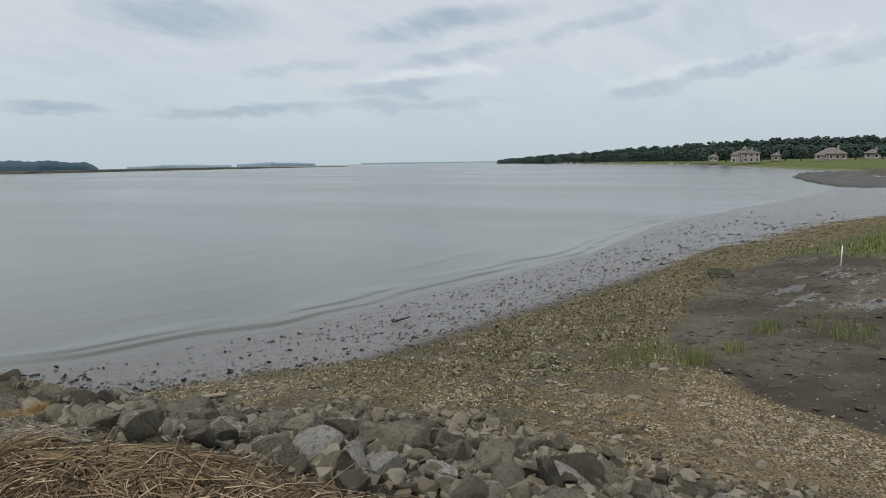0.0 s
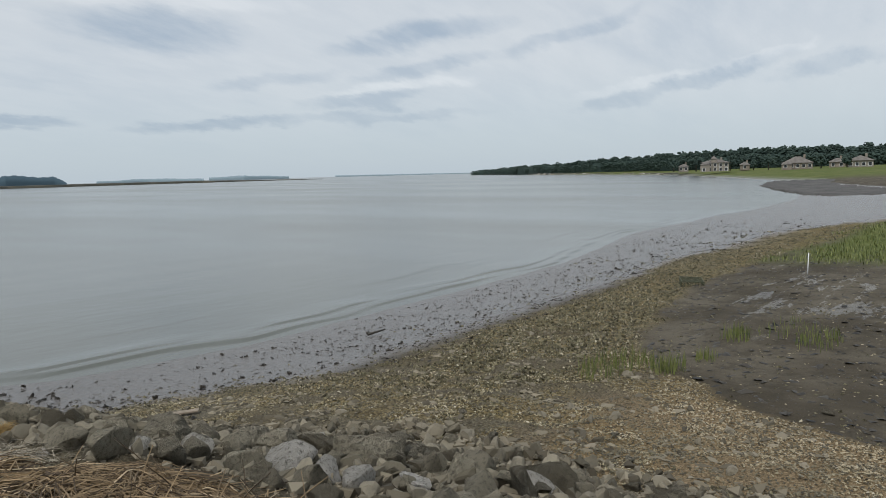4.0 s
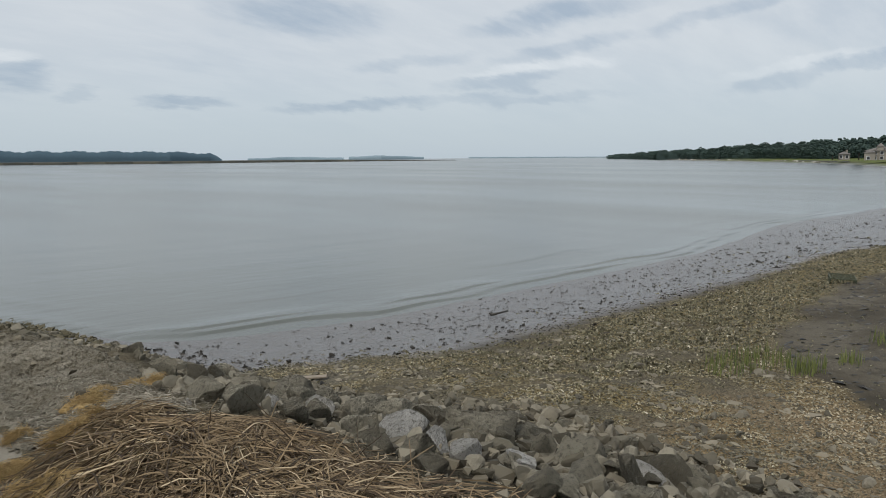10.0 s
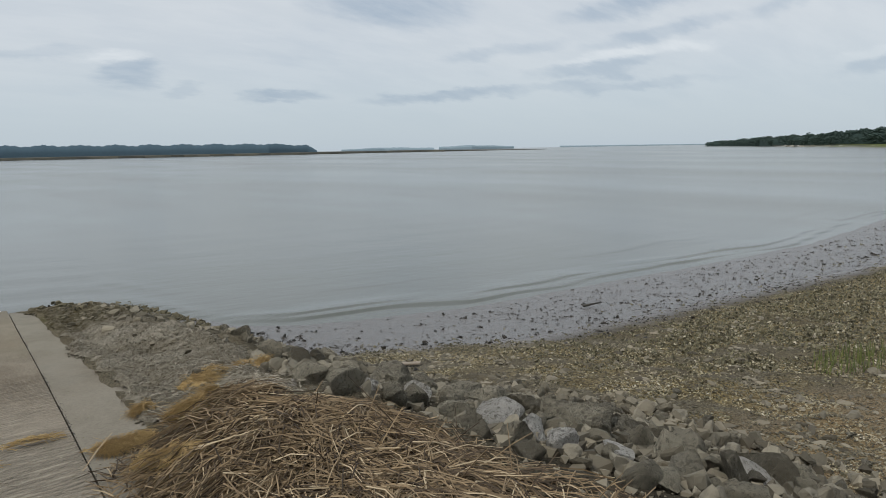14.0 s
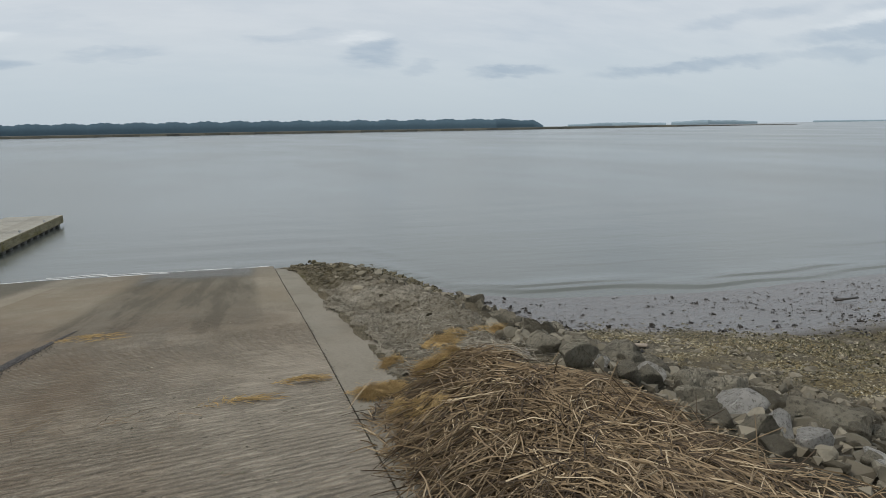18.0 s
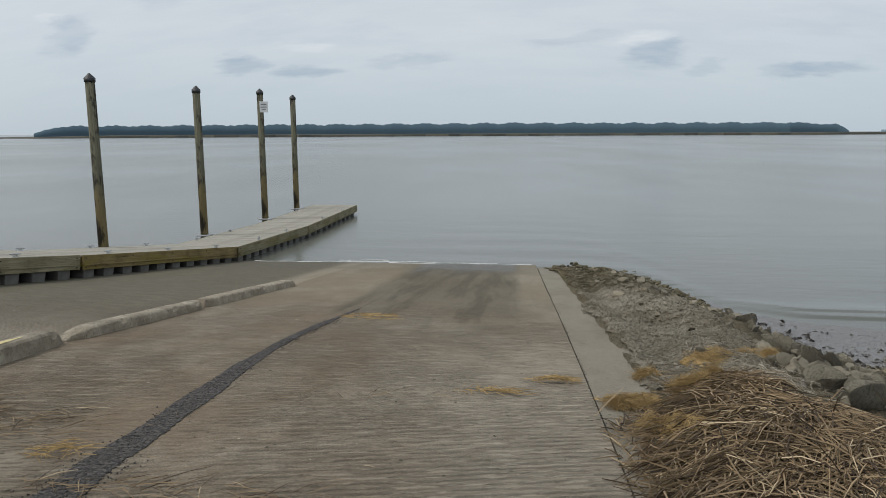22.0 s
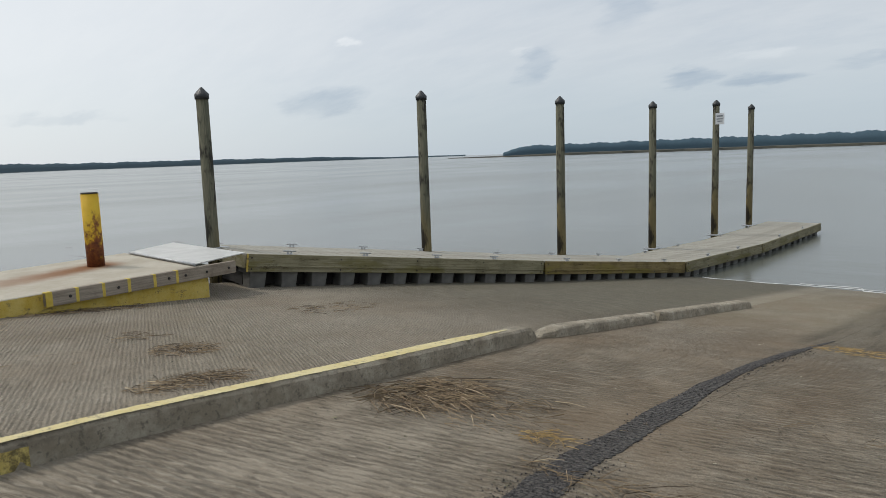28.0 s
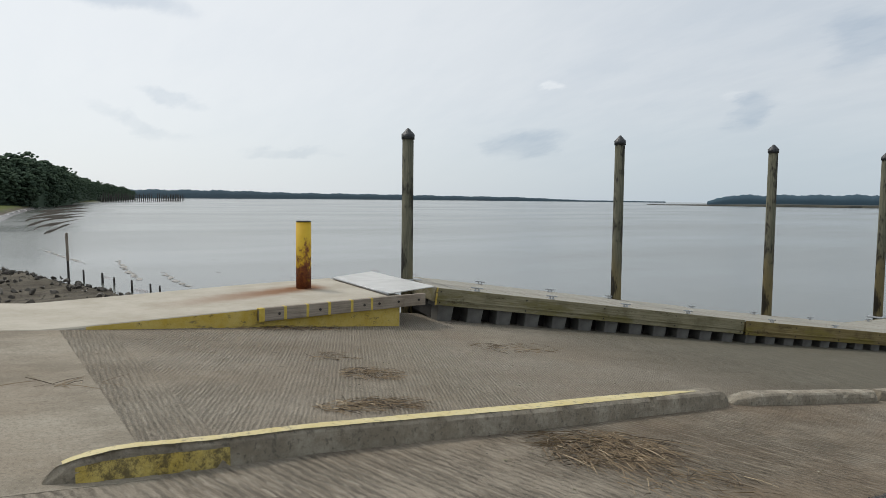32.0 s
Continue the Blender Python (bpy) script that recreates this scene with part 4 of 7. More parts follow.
# ---------------------------------------------------------------- floating dock
def dock_section(a, b, width, fascia_mat, n_float, label, joint_drop=0.0):
    """One dock section from a to b along its front top edge; its deck lies to the left of that edge."""
    a, b = Vector(a), Vector(b)
    run = b - a
    length = run.length
    ex = run.normalized()
    ey = Vector((0, 0, 1)).cross(ex).normalized()
    ez = ex.cross(ey)
    m = Matrix((ex, ey, ez)).transposed().to_4x4()
    m.translation = a
    dock = thing("dock_section", label, "floating dock", "floating dock sections", at=m)
    nb = int(length / 0.145)
    board = box(length / nb - 0.006, width, 0.035, bevel=0.004)
    me = bpy.data.meshes.new("deck_board")
    board.to_mesh(me)
    board.free()
    me.materials.append(M_DECK)
    for i in range(nb):
        ob = part("deck_board", me, None, dock)
        ob.location = ((i + 0.5) * length / nb, width / 2, -0.0175 - 0.0015 * (i % 3))
    for y in (-0.022, width + 0.022):
        part("fascia_board", box(length - 0.02, 0.042, 0.215, (length / 2, y, -0.110), 0.006), fascia_mat, dock, "weathered timber fascia")
        part("fascia_board", box(length - 0.02, 0.036, 0.105, (length / 2, y, -0.278), 0.006), fascia_mat, dock)
        part("rub_rail", box(length - 0.05, 0.022, 0.030, (length / 2, y + (-0.032 if y < 1 else 0.032), -0.223), 0.006), fascia_mat, dock)
    for i in range(5):
        for zz in (-0.07, -0.28):
            part("bolt_head", tube(0.016, 0.012, 0.012, 8, (0.10 + i * (length - 0.2) / 4, -0.043, zz), 0, (90, 0, 0)), M_IRON, dock, "rusty bolt head")
    if joint_drop:
        part("corner_band", box(0.035, 0.012, 0.34, (0.016, -0.050, -0.165), 0.003), M_YELLOW_D, dock, "worn yellow end mark")
    part("end_board", box(0.045, width - 0.05, 0.24, (0.03, width / 2, -0.16), 0.006), fascia_mat, dock)
    part("end_board", box(0.045, width - 0.05, 0.24, (length - 0.03, width / 2, -0.16), 0.006), fascia_mat, dock)
    # added filler box, coloured near-black to stand for shade between the floats
    part("gap_shade_box", box(length - 0.2, width - 0.75, 0.30, (length / 2, width / 2, -0.47), 0.0), M_SHADOWBOX, dock)
    tub = box(0.34, 0.62, 0.50, (0, 0, 0), 0.03)
    for v in tub.verts:
        if v.co.z < 0:
            v.co.x *= 0.86
            v.co.y *= 0.9
    tme = bpy.data.meshes.new("float")
    tub.to_mesh(tme)
    tub.free()
    tme.materials.append(M_FLOAT)
    for i in range(n_float):
        for y in (0.33, width - 0.33):
            ob = part("float", tme, None, dock)
            ob.location = ((i + 0.42) * length / n_float, y, -0.53)
    return dock, m, length


S1, S2, S3, S4, S5 = (-11.52, 7.30, 2.33), (-9.78, 14.63, 1.33), (-8.70, 20.9, 0.52), (-8.08, 26.4, 0.46), (-7.95, 34.4, 0.46)
WIDTH = 2.15
docks = [dock_section(S1, S2, WIDTH, M_FASCIA, 12, "grounded dock section with grey deck boards and greenish fascia", 0.01),
         dock_section((S2[0] + 0.01, S2[1] + 0.06, S2[2] - 0.02), S3, WIDTH, M_FASCIA_B, 10, "grounded dock section with brown stained fascia"),
         dock_section((S3[0] + 0.01, S3[1] + 0.06, S3[2] - 0.01), S4, WIDTH, M_FASCIA, 10, "floating dock section with grey deck boards"),
         dock_section((S4[0] + 0.01, S4[1] + 0.06, S4[2]), S5, WIDTH, M_FASCIA, 10, "outer floating dock section at the end of the dock")]


def cleat(at):
    c = thing("mooring_cleat", "small galvanised mooring cleat bolted to the dock edge", "cleat", "dock cleats", at=at)
    part("base", box(0.12, 0.05, 0.014, (0, 0, 0.007), 0.004), M_GALV, c)
    part("horns", join(box(0.26, 0.028, 0.026, (0, 0, 0.06), 0.010), box(0.03, 0.026, 0.05, (-0.035, 0, 0.03), 0.006), box(0.03, 0.026, 0.05, (0.035, 0, 0.03), 0.006)), M_GALV, c)
    return c


first = cleat(docks[0][1] @ pose(0.9, 0.10, 0.0))
for (d, m, length), us in zip(docks, ((0.34, 0.58, 0.80), (0.15, 0.5, 0.85), (0.3, 0.7), (0.3, 0.7))):
    for u in us:
        copy_thing(first, m @ pose(length * u, 0.10, 0.0))
    for u in us:
        copy_thing(first, m @ pose(length * (u - 0.1), WIDTH - 0.10, 0.0))


def piling(x, y, top, deck, r, lean=(0, 0), label="tall greenish weathered timber dock piling with a black cap"):
    p = thing("piling", label, "piling", "dock pilings", at=pose(x, y, deck, lean[0], lean[1], 0))
    h = top - deck
    part("pole", tube(r * 1.06, r * 0.94, h + deck + 1.6, 20, (0, 0, -deck - 1.6)), M_PILE, p)
    part("cap", join(tube(r * 1.10, r * 1.12, 0.10, 20, (0, 0, h - 0.05)), tube(r * 1.12, 0.02, 0.13, 20, (0, 0, h + 0.05))), M_CAP, p, "black pointed plastic cap")
    part("hoop", box(0.46, 0.46, 0.05, (0, 0, 0.0), 0.02), M_GALV, p, "galvanised piling guide")
    return p


piling(-13.1, 7.6, 5.30, 2.30, 0.125)
piling(-12.27, 13.1, 5.42, 1.50, 0.125)
piling(-11.4, 18.2, 5.42, 0.84, 0.13)
piling(-10.9, 23.5, 5.42, 0.49, 0.13, label="tall dark stained timber dock piling with a black cap")
sign_pile = piling(-10.5, 28.5, 5.62, 0.46, 0.13, label="timber dock piling with a black cap and a small white sign")
piling(-10.4, 32.5, 5.58, 0.46, 0.13, label="dark timber piling near the end of the floating dock")
panel = part("sign_panel", box(0.34, 0.03, 0.44, (0.20, -0.15, 4.60), 0.01), M_SIGN, sign_pile, "small white sign facing the ramp")
part("sign_print", join(box(0.24, 0.006, 0.05, (0.20, -0.169, 4.70)), box(0.26, 0.006, 0.035, (0.20, -0.169, 4.59)), box(0.18, 0.006, 0.035, (0.20, -0.169, 4.50))), M_INK, panel)


# ---------------------------------------------------------------- approach slab, gangplate and bollard
def front_x(y):
    return -9.98 - 0.122 * y


def back_x(y):
    return float(np.interp(y, (-6, 0.4, 4, 6.8), (-12.3, -12.5, -13.3, -13.7)))


approach = thing("approach_slab", "raised concrete approach slab with yellow painted side and rust stain", "concrete slab", kind="structure")
v, f = [], []
ys = np.linspace(-6, 6.02, 52)
for y in ys:
    zt = max(2.37, float(ramp_z(y)) + 0.012)
    a, b = back_x(y), front_x(y)
    zl = float(ramp_z(y)) - 0.35
    v += [(b, y, zl), (b, y, zt - 0.02), (b - 0.02, y, zt), (a, y, zt), (a, y, zl)]
for i in range(len(ys) - 1):
    o, p = 5 * i, 5 * i + 5
    f += [(o + j, p + j, p + j + 1, o + j + 1) for j in range(4)]
f += [(0, 1, 2, 3, 4), tuple(5 * (len(ys) - 1) + j for j in (4, 3, 2, 1, 0))]
k = Mat("pale slab concrete", 0.85, 0, 0.3)
X_, Y_ = k.axis(k.pos, 0), k.axis(k.pos, 1)
c = k.mix(k.ramp(k.noise(1.2, None, 7, 0.7), 0.3, 0.7), (0.37, 0.33, 0.26), (0.48, 0.445, 0.37))
c = k.mix(k.ramp(k.noise(9, None, 8, 0.8), 0.55, 0.8, 0, 0.5), c, (0.24, 0.215, 0.18))
line = k.math("ABSOLUTE", k.math("SUBTRACT", k.math("ADD", X_, 12.34), k.math("MULTIPLY", k.math("SUBTRACT", 4.95, Y_), 0.36)), 0)
trail = k.math("MULTIPLY", k.ramp(k.math("ADD", line, k.math("MULTIPLY", k.math("SUBTRACT", k.noise(3), 0.5), 0.40)), 0.62, 0.06), k.math("MULTIPLY", k.ramp(Y_, 1.6, 4.9), k.ramp(Y_, 5.5, 5.1)))
c = k.mix(trail, c, (0.20, 0.085, 0.028))
k.color(c)
k.bump((k.noise(45, None, 6), 0.4, 0.006))
part("slab", (v, f), k.m, approach)
# painted side below the timber
v, f = [], []
ys = np.linspace(1.1, 6.01, 22)
for y in ys:
    v += [(front_x(y) + 0.006, y, float(ramp_z(y)) - 0.05), (front_x(y) + 0.006, y, max(2.36, float(ramp_z(y)) + 0.01))]
f = [(2 * i, 2 * i + 2, 2 * i + 3, 2 * i + 1) for i in range(len(ys) - 1)]
part("painted_side", (v, f), M_YELLOW_D, approach, "flaking yellow paint on the slab side")

turn_front = math.degrees(math.atan2(1.0, -0.122))
bumper = thing("bumper_timber", "grey bumper timber with yellow painted bands on the slab side", "timber", at=pose(front_x(4.96) + 0.05, 4.96, 2.275, 0, 0.4, turn_front))
part("beam", box(3.15, 0.085, 0.20, (0, 0, 0), 0.012), M_BOARD, bumper)
for u, wide in ((-1.53, 0.09), (-1.15, 0.05), (-0.77, 0.05), (-0.38, 0.055), (0.04, 0.055), (0.43, 0.05)):
    part("painted_band", box(wide, 0.090, 0.203, (u, 0, 0), 0.010), M_BAND, bumper, "yellow painted band")
for u in (-1.25, -0.55, 0.28, 0.58, 0.98, 1.42):
    part("bolt_head", tube(0.022, 0.018, 0.015, 8, (u, -0.043, 0.0), 0, (90, 0, 0)), M_IRON, bumper, "rusty bolt head")

gang = thing("gangplate", "pale aluminium gangplate bridging slab and dock", "gangplate", at=pose(-12.26, 6.50, 2.40))
cs = [(-1.06, -0.50), (1.60, -0.72), (1.15, 0.50), (-1.72, 0.72)]
v = [(x, y, zz) for zz in (0.0, 0.016) for x, y in cs]
part("plate", (v, [(3, 2, 1, 0), (4, 5, 6, 7), (0, 1, 5, 4), (1, 2, 6, 5), (2, 3, 7, 6), (3, 0, 4, 7)]), M_PLATE, gang)
part("hinge", tube(0.02, 0.02, 2.66, 10, (-1.06, -0.51, 0.002), 0, (0, 90, -4.7)), M_GALV, gang, "steel hinge rod")
bollard = thing("bollard", "yellow steel pipe bollard rusting toward its base", "bollard", at=pose(-12.34, 4.95, 2.365))
part("pipe", tube(0.136, 0.136, 1.21, 28, (0, 0, 0), 0.01), M_BOLLARD, bollard)
part("cap", tube(0.138, 0.130, 0.02, 28, (0, 0, 1.208), 0.006), M_IRON, bollard, "rusty welded cap")

# ---------------------------------------------------------------- stone shapes
rng = random.Random(11)


def stone_mesh(name, seed, flat=0.62, cuts=9, fine=2):
    """An angular broken stone: a rounded lump cut by random planes, then roughened."""
    r = random.Random(seed)
    bm = bmesh.new()
    bmesh.ops.create_icosphere(bm, subdivisions=fine, radius=0.62)
    bmesh.ops.scale(bm, vec=(1.25 + r.uniform(-0.2, 0.4), 0.85 + r.uniform(-0.2, 0.2), flat + r.uniform(-0.12, 0.15)), verts=bm.verts)
    for _ in range(cuts):
        n = Vector((r.gauss(0, 1), r.gauss(0, 1), r.gauss(0, 0.8))).normalized()
        d = r.uniform(0.13, 0.36)
        for w in bm.verts:
            over = w.co.dot(n) - d
            if over > 0:
                w.co -= n * over * 0.97
    for w in bm.verts:
        if fine > 2 or cuts > 9:
            w.co += w.co.normalized() * (0.030 * noise.noise(w.co * 4 + Vector((seed, 0, 0))) + 0.024 * noise.noise(w.co * 10 + Vector((0, seed, 0))) + r.uniform(-0.010, 0.006))
        else:
            w.co += w.co.normalized() * r.uniform(-0.035, 0.02)
    if fine == 2 and cuts < 10:
        bmesh.ops.dissolve_limit(bm, angle_limit=radians(7), verts=bm.verts, edges=bm.edges)
        bmesh.ops.triangulate(bm, faces=[q for q in bm.faces if len(q.verts) > 4])
    me = bpy.data.meshes.new(name)
    bm.to_mesh(me)
    bm.free()
    return me


def stone_mat(name, a, b, spread=0.5):
    k = Mat(name, 0.85, 0, 0.3)
    h = k.random()
    c = k.mix(h, a, b)
    c = k.mix(k.ramp(k.noise(3.5, k.obj, 7, 0.7), 0.4, 0.7, 0, spread), c, (0.095, 0.088, 0.068))
    c = k.mix(k.ramp(k.noise(5, k.obj, 9, 0.8), 0.50, 0.66, 0, 0.45), c, (0.36, 0.335, 0.27))
    c = k.mix(k.ramp(k.noise(13, k.obj, 6, 0.8), 0.50, 0.62, 0, 0.7), c, (0.06, 0.052, 0.036))
    c = k.mix(k.ramp(k.noise(26, k.obj, 6, 0.85), 0.55, 0.66, 0, 0.5), c, (0.38, 0.35, 0.28))
    c = k.mix(k.ramp(k.noise(2.1, k.pos, 5, 0.7), 0.56, 0.7, 0, 0.5), c, (0.16, 0.14, 0.095))
    k.color(c)
    k.bump((k.noise(3.5, k.obj, 9, 0.8), 1.0, 0.25), (k.noise(16, k.obj, 8, 0.85), 1.0, 0.06))
    return k.m


M_STONE = stone_mat("grey riprap stone", (0.110, 0.097, 0.069), (0.38, 0.345, 0.265), 0.5)
M_PALE = stone_mat("pale quartz stone", (0.42, 0.40, 0.365), (0.56, 0.54, 0.50), 0.3)
STONES = [stone_mesh("stone", 40 + i, 0.55 + 0.03 * (i % 7), 10, 3) for i in range(16)]
CHUNKS = [stone_mesh("stone", 40 + i, 0.55 + 0.03 * (i % 7)) for i in range(16)]
for me in STONES:
    me.materials.append(M_STONE)
BROKEN = [stone_mesh("stone", 140 + i, 0.55 + 0.03 * (i % 7), 11, 2) for i in range(16)]
PALES = [stone_mesh("stone", 80 + i, 0.6, 10, 3) for i in range(3)]
for me in PALES:
    me.materials.append(M_PALE)


def ground_z(x, y):
    return float(land_z(np.array([[x]]), np.array([[y]]))[0, 0])


# earth bank that overlaps the concrete edge with a crumbling lip
k = Mat("dry grey earth", 0.95, 0, 0.1)
far_end = k.ramp(k.math("ADD", k.axis(k.pos, 1), k.math("MULTIPLY", k.math("SUBTRACT", k.noise(1.1, None, 6, 0.7), 0.5), 7.0)), 11.5, 14.5)
c = k.mix(k.ramp(k.noise(1.6, None, 7, 0.7), 0.32, 0.66), (0.240, 0.212, 0.158), (0.390, 0.355, 0.285))
c = k.mix(k.ramp(k.noise(30, k.map(k.pos, (1, 0.5, 1), 30), 7, 0.85), 0.45, 0.62, 0, 0.7), c, (0.085, 0.070, 0.046))
c = k.mix(k.ramp(k.noise(70, None, 4, 0.8), 0.58, 0.70, 0, 0.6), c, (0.34, 0.31, 0.25))
c = k.mix(k.math("MULTIPLY", far_end, k.ramp(k.noise(6, None, 7, 0.8), 0.36, 0.60, 0.25, 0.95)), c, (0.072, 0.058, 0.026))
k.color(c)
k.bump((k.noise(13, None, 8, 0.8), 1.0, 0.06), (k.noise(45, None, 7, 0.85), 1.0, 0.02))
M_EARTH = k.m
v, f = [], []
ys = np.arange(5.75, 20.3, 0.05)
q = np.random.RandomState(31)
m = 44
for y in ys:
    e = earth_edge(y)
    lip = 0.085 * min(1.0, (y - 5.7) / 0.7) * min(1.0, (20.4 - y) / 2.0) * (0.75 + 0.45 * math.sin(y * 3.3) * math.sin(y * 1.2))
    z0 = float(ramp_z(y)) - 0.006
    v += [(e + 0.07, y, z0 - 0.05), (e + 0.06, y, z0 + 0.2 * lip), (e - 0.005 + q.uniform(-0.008, 0.008), y, z0 + 0.62 * lip), (e + 0.035, y, z0 + lip)]
    w = np.linspace(0.07, np.interp(y, (5.7, 8, 12, 18, 20.4), (1.2, 1.4, 1.5, 1.2, 0.7)), m - 4)
    X = (e + w)[None]
    Y = np.full_like(X, y)
    rough = 0.030 * wavy(X, Y, 0.75, 12) + 0.020 * wavy(X, Y, 0.33, 13) + 0.010 * wavy(X, Y, 0.14, 14) + q.uniform(-0.006, 0.006, X.shape)
    t = np.clip(w / 0.35, 0, 1)
    out = np.clip((w - w[-1] + 0.25) / 0.25, 0, 1)
    base = np.maximum(land_z(X, Y)[0], z0 + lip - 0.05)
    zz = (z0 + lip + 0.02) * (1 - t) + (base + 0.035 + rough[0]) * t - 0.16 * out ** 2
    v += [(float(x), y, float(h)) for x, h in zip(X[0], zz)]
for i in range(len(ys) - 1):
    f += [(m * i + j, m * i + j + 1, m * i + m + j + 1, m * i + m + j) for j in range(m - 1)]
tagged(part("earth_bank", (v, f), M_EARTH), "crumbling grey earth bank along the concrete edge", "earth bank", kind="structure")

EARTH = {}
for i, y in enumerate(ys):
    EARTH[i] = np.array([p[0] for p in v[m * i + 3:m * i + m]]), np.array([p[2] for p in v[m * i + 3:m * i + m]])


def earth_z(x, y):
    i = int(round((y - 5.75) / 0.05))
    return float(np.interp(x, *EARTH[i])) if i in EARTH and x > EARTH[i][0][0] else ground_z(x, y)


riprap = thing("riprap", "bank of loose grey angular riprap stones beside the ramp", "riprap", kind="structure")
RIP_Y = (0.6, 2.0, 3.5, 5.5, 8.0, 11.0, 15.0, 19.5)
RIP_IN = (3.4, 2.95, 2.65, 2.35, 2.6, 2.9, 3.3, 2.6)
RIP_OUT = (6.5, 6.5, 6.3, 6.1, 5.5, 4.7, 4.3, 3.3)
spots = []
for tries in range(6000):
    if len(spots) >= 292:
        break
    y = 0.7 + 10.3 * rng.random() ** 1.05
    a, b = np.interp(y, RIP_Y, RIP_IN), np.interp(y, RIP_Y, RIP_OUT)
    u = rng.random()
    x = a + (b - a) * u
    big = rng.uniform(0.17, 0.42) * (1.0 - 0.45 * max(0, u - 0.6) / 0.4) * (1 if y < 8 else 0.75)
    if any((x - p[0]) ** 2 + (y - p[1]) ** 2 < (0.31 * (big + p[2])) ** 2 for p in spots):
        continue
    spots.append((x, y, big))
for i, (x, y, big) in enumerate(spots):
    pale = i % 61 == 3
    ob = part("stone", (PALES if pale else STONES)[i % (3 if pale else 16)], None, riprap)
    ob.matrix_basis = pose(x, y, ground_z(x, y) + 0.17 * big, rng.uniform(-28, 28), rng.uniform(-28, 28), rng.uniform(0, 360)) @ Matrix.Diagonal((big, big, big, 1))
for x, y, big, turn in ((3.3, 4.15, 0.52, 30), (3.15, 3.6, 0.36, 80), (3.2, 3.3, 0.34, 145), (4.5, 2.9, 0.36, 120), (3.5, 3.1, 0.32, 10), (3.1, 5.0, 0.34, 200), (2.5, 5.9, 0.30, 15), (2.9, 5.6, 0.30, 60)):
    ob = part("stone", PALES[int(turn) % 3], None, riprap, "pale whitish quartz stone")
    ob.matrix_basis = pose(x, y, ground_z(x, y) + 0.2 * big, 12, -18, turn) @ Matrix.Diagonal((big, big, big * 0.9, 1))

# large slabs of broken stone along the top of the bank
for x, y, big, flat, turn, tilt in ((3.35, 6.1, 0.66, 0.8, 35, -12), (3.0, 6.9, 0.36, 0.6, 60, 16), (2.9, 7.7, 0.34, 0.5, 10, -8), (3.45, 7.3, 0.34, 0.6, 140, 20), (4.0, 5.5, 0.54, 0.9, 165, 18),
                                    (3.8, 4.9, 0.55, 1.0, 50, -20), (4.3, 4.2, 0.58, 1.1, 100, 22), (4.75, 3.6, 0.52, 1.0, 15, -14), (5.1, 4.3, 0.48, 0.9, 125, 10), (5.0, 3.0, 0.50, 1.0, 80, -18), (2.75, 9.2, 0.30, 0.6, 30, 12), (3.1, 10.4, 0.30, 0.6, 95, -10), (4.2, 3.3, 0.48, 1.1, 60, 25)):
    ob = part("stone", STONES[int(turn * 3 + 100 * x) % 16], None, riprap)
    ob.matrix_basis = pose(x, y, ground_z(x, y) + 0.14 * big, tilt, -0.7 * tilt, turn) @ Matrix.Diagonal((big, big, big * flat, 1))

# single stones that lie on the beach and beside the slab
for x, y, big, flat, label in ((6.7, 2.55, 0.34, 0.22, "flat grey stone lying on the shell beach"), (6.45, 4.55, 0.27, 0.6, "dark grey stone half sunk in shells"),
                               (1.18, 6.75, 0.26, 0.8, "grey stone lying at the edge of the concrete slab"), (6.9, 3.1, 0.22, 0.5, "small tan stone on the shell beach"),
                               (7.6, 3.6, 0.18, 0.5, "small grey stone on the shell beach"), (6.0, 7.2, 0.24, 0.6, "grey stone among shell and gravel"),
                               (9.9, 1.75, 0.24, 0.5, "grey stone at the edge of the mud flat"), (7.3, 5.6, 0.2, 0.5, "small grey stone on the shell beach")):
    ob = part("stone", STONES[int(x * 7) % 16], None)
    tagged(ob, label, "stone", "loose beach stones")
    ob.matrix_basis = pose(x, y, ground_z(x, y) + 0.18 * big * flat, 4, -5, x * 77) @ Matrix.Diagonal((big, big, big * flat, 1))


def scatter(name, count, place, shape, material, label, category, seed):
    """Many small pieces joined into one mesh: place(rng) gives x, y, z, size; shape(rng) gives unit verts and faces."""
    r = np.random.RandomState(seed)
    pr = random.Random(seed)
    protos = [shape(pr) for _ in range(24)]
    V, F, base = [], [], 0
    for p in place(r, count):
        pv, pf = protos[r.randint(24)]
        e = Euler((r.uniform(-p[4], p[4]), r.uniform(-p[4], p[4]), r.uniform(0, 6.28)))
        m = np.array(e.to_matrix()) * p[3]
        V.append(pv @ m.T + np.array(p[:3]))
        F += [tuple(i + base for i in q) for q in pf]
        base += len(pv)
    me = bpy.data.meshes.new(name)
    me.from_pydata(np.concatenate(V).tolist(), [], F)
    ob = part(name, me, material)
    return tagged(ob, label, category, kind="stuff")


def chip(r):
    """A thin curved shell chip."""
    n = 6
    v = [(0.5 * math.cos(a) * r.uniform(0.7, 1.2), 0.24 * math.sin(a) * r.uniform(0.5, 1.3), r.uniform(-0.10, 0.04)) for a in [i * 2 * math.pi / n for i in range(n)]]
    v += [(r.uniform(-0.1, 0.1), r.uniform(-0.1, 0.1), 0.20)]
    v += [(r.uniform(-0.1, 0.1), r.uniform(-0.1, 0.1), -0.08)]
    f = [(i, (i + 1) % n, n) for i in range(n)] + [((i + 1) % n, i, n + 1) for i in range(n)]
    return np.array(v), f


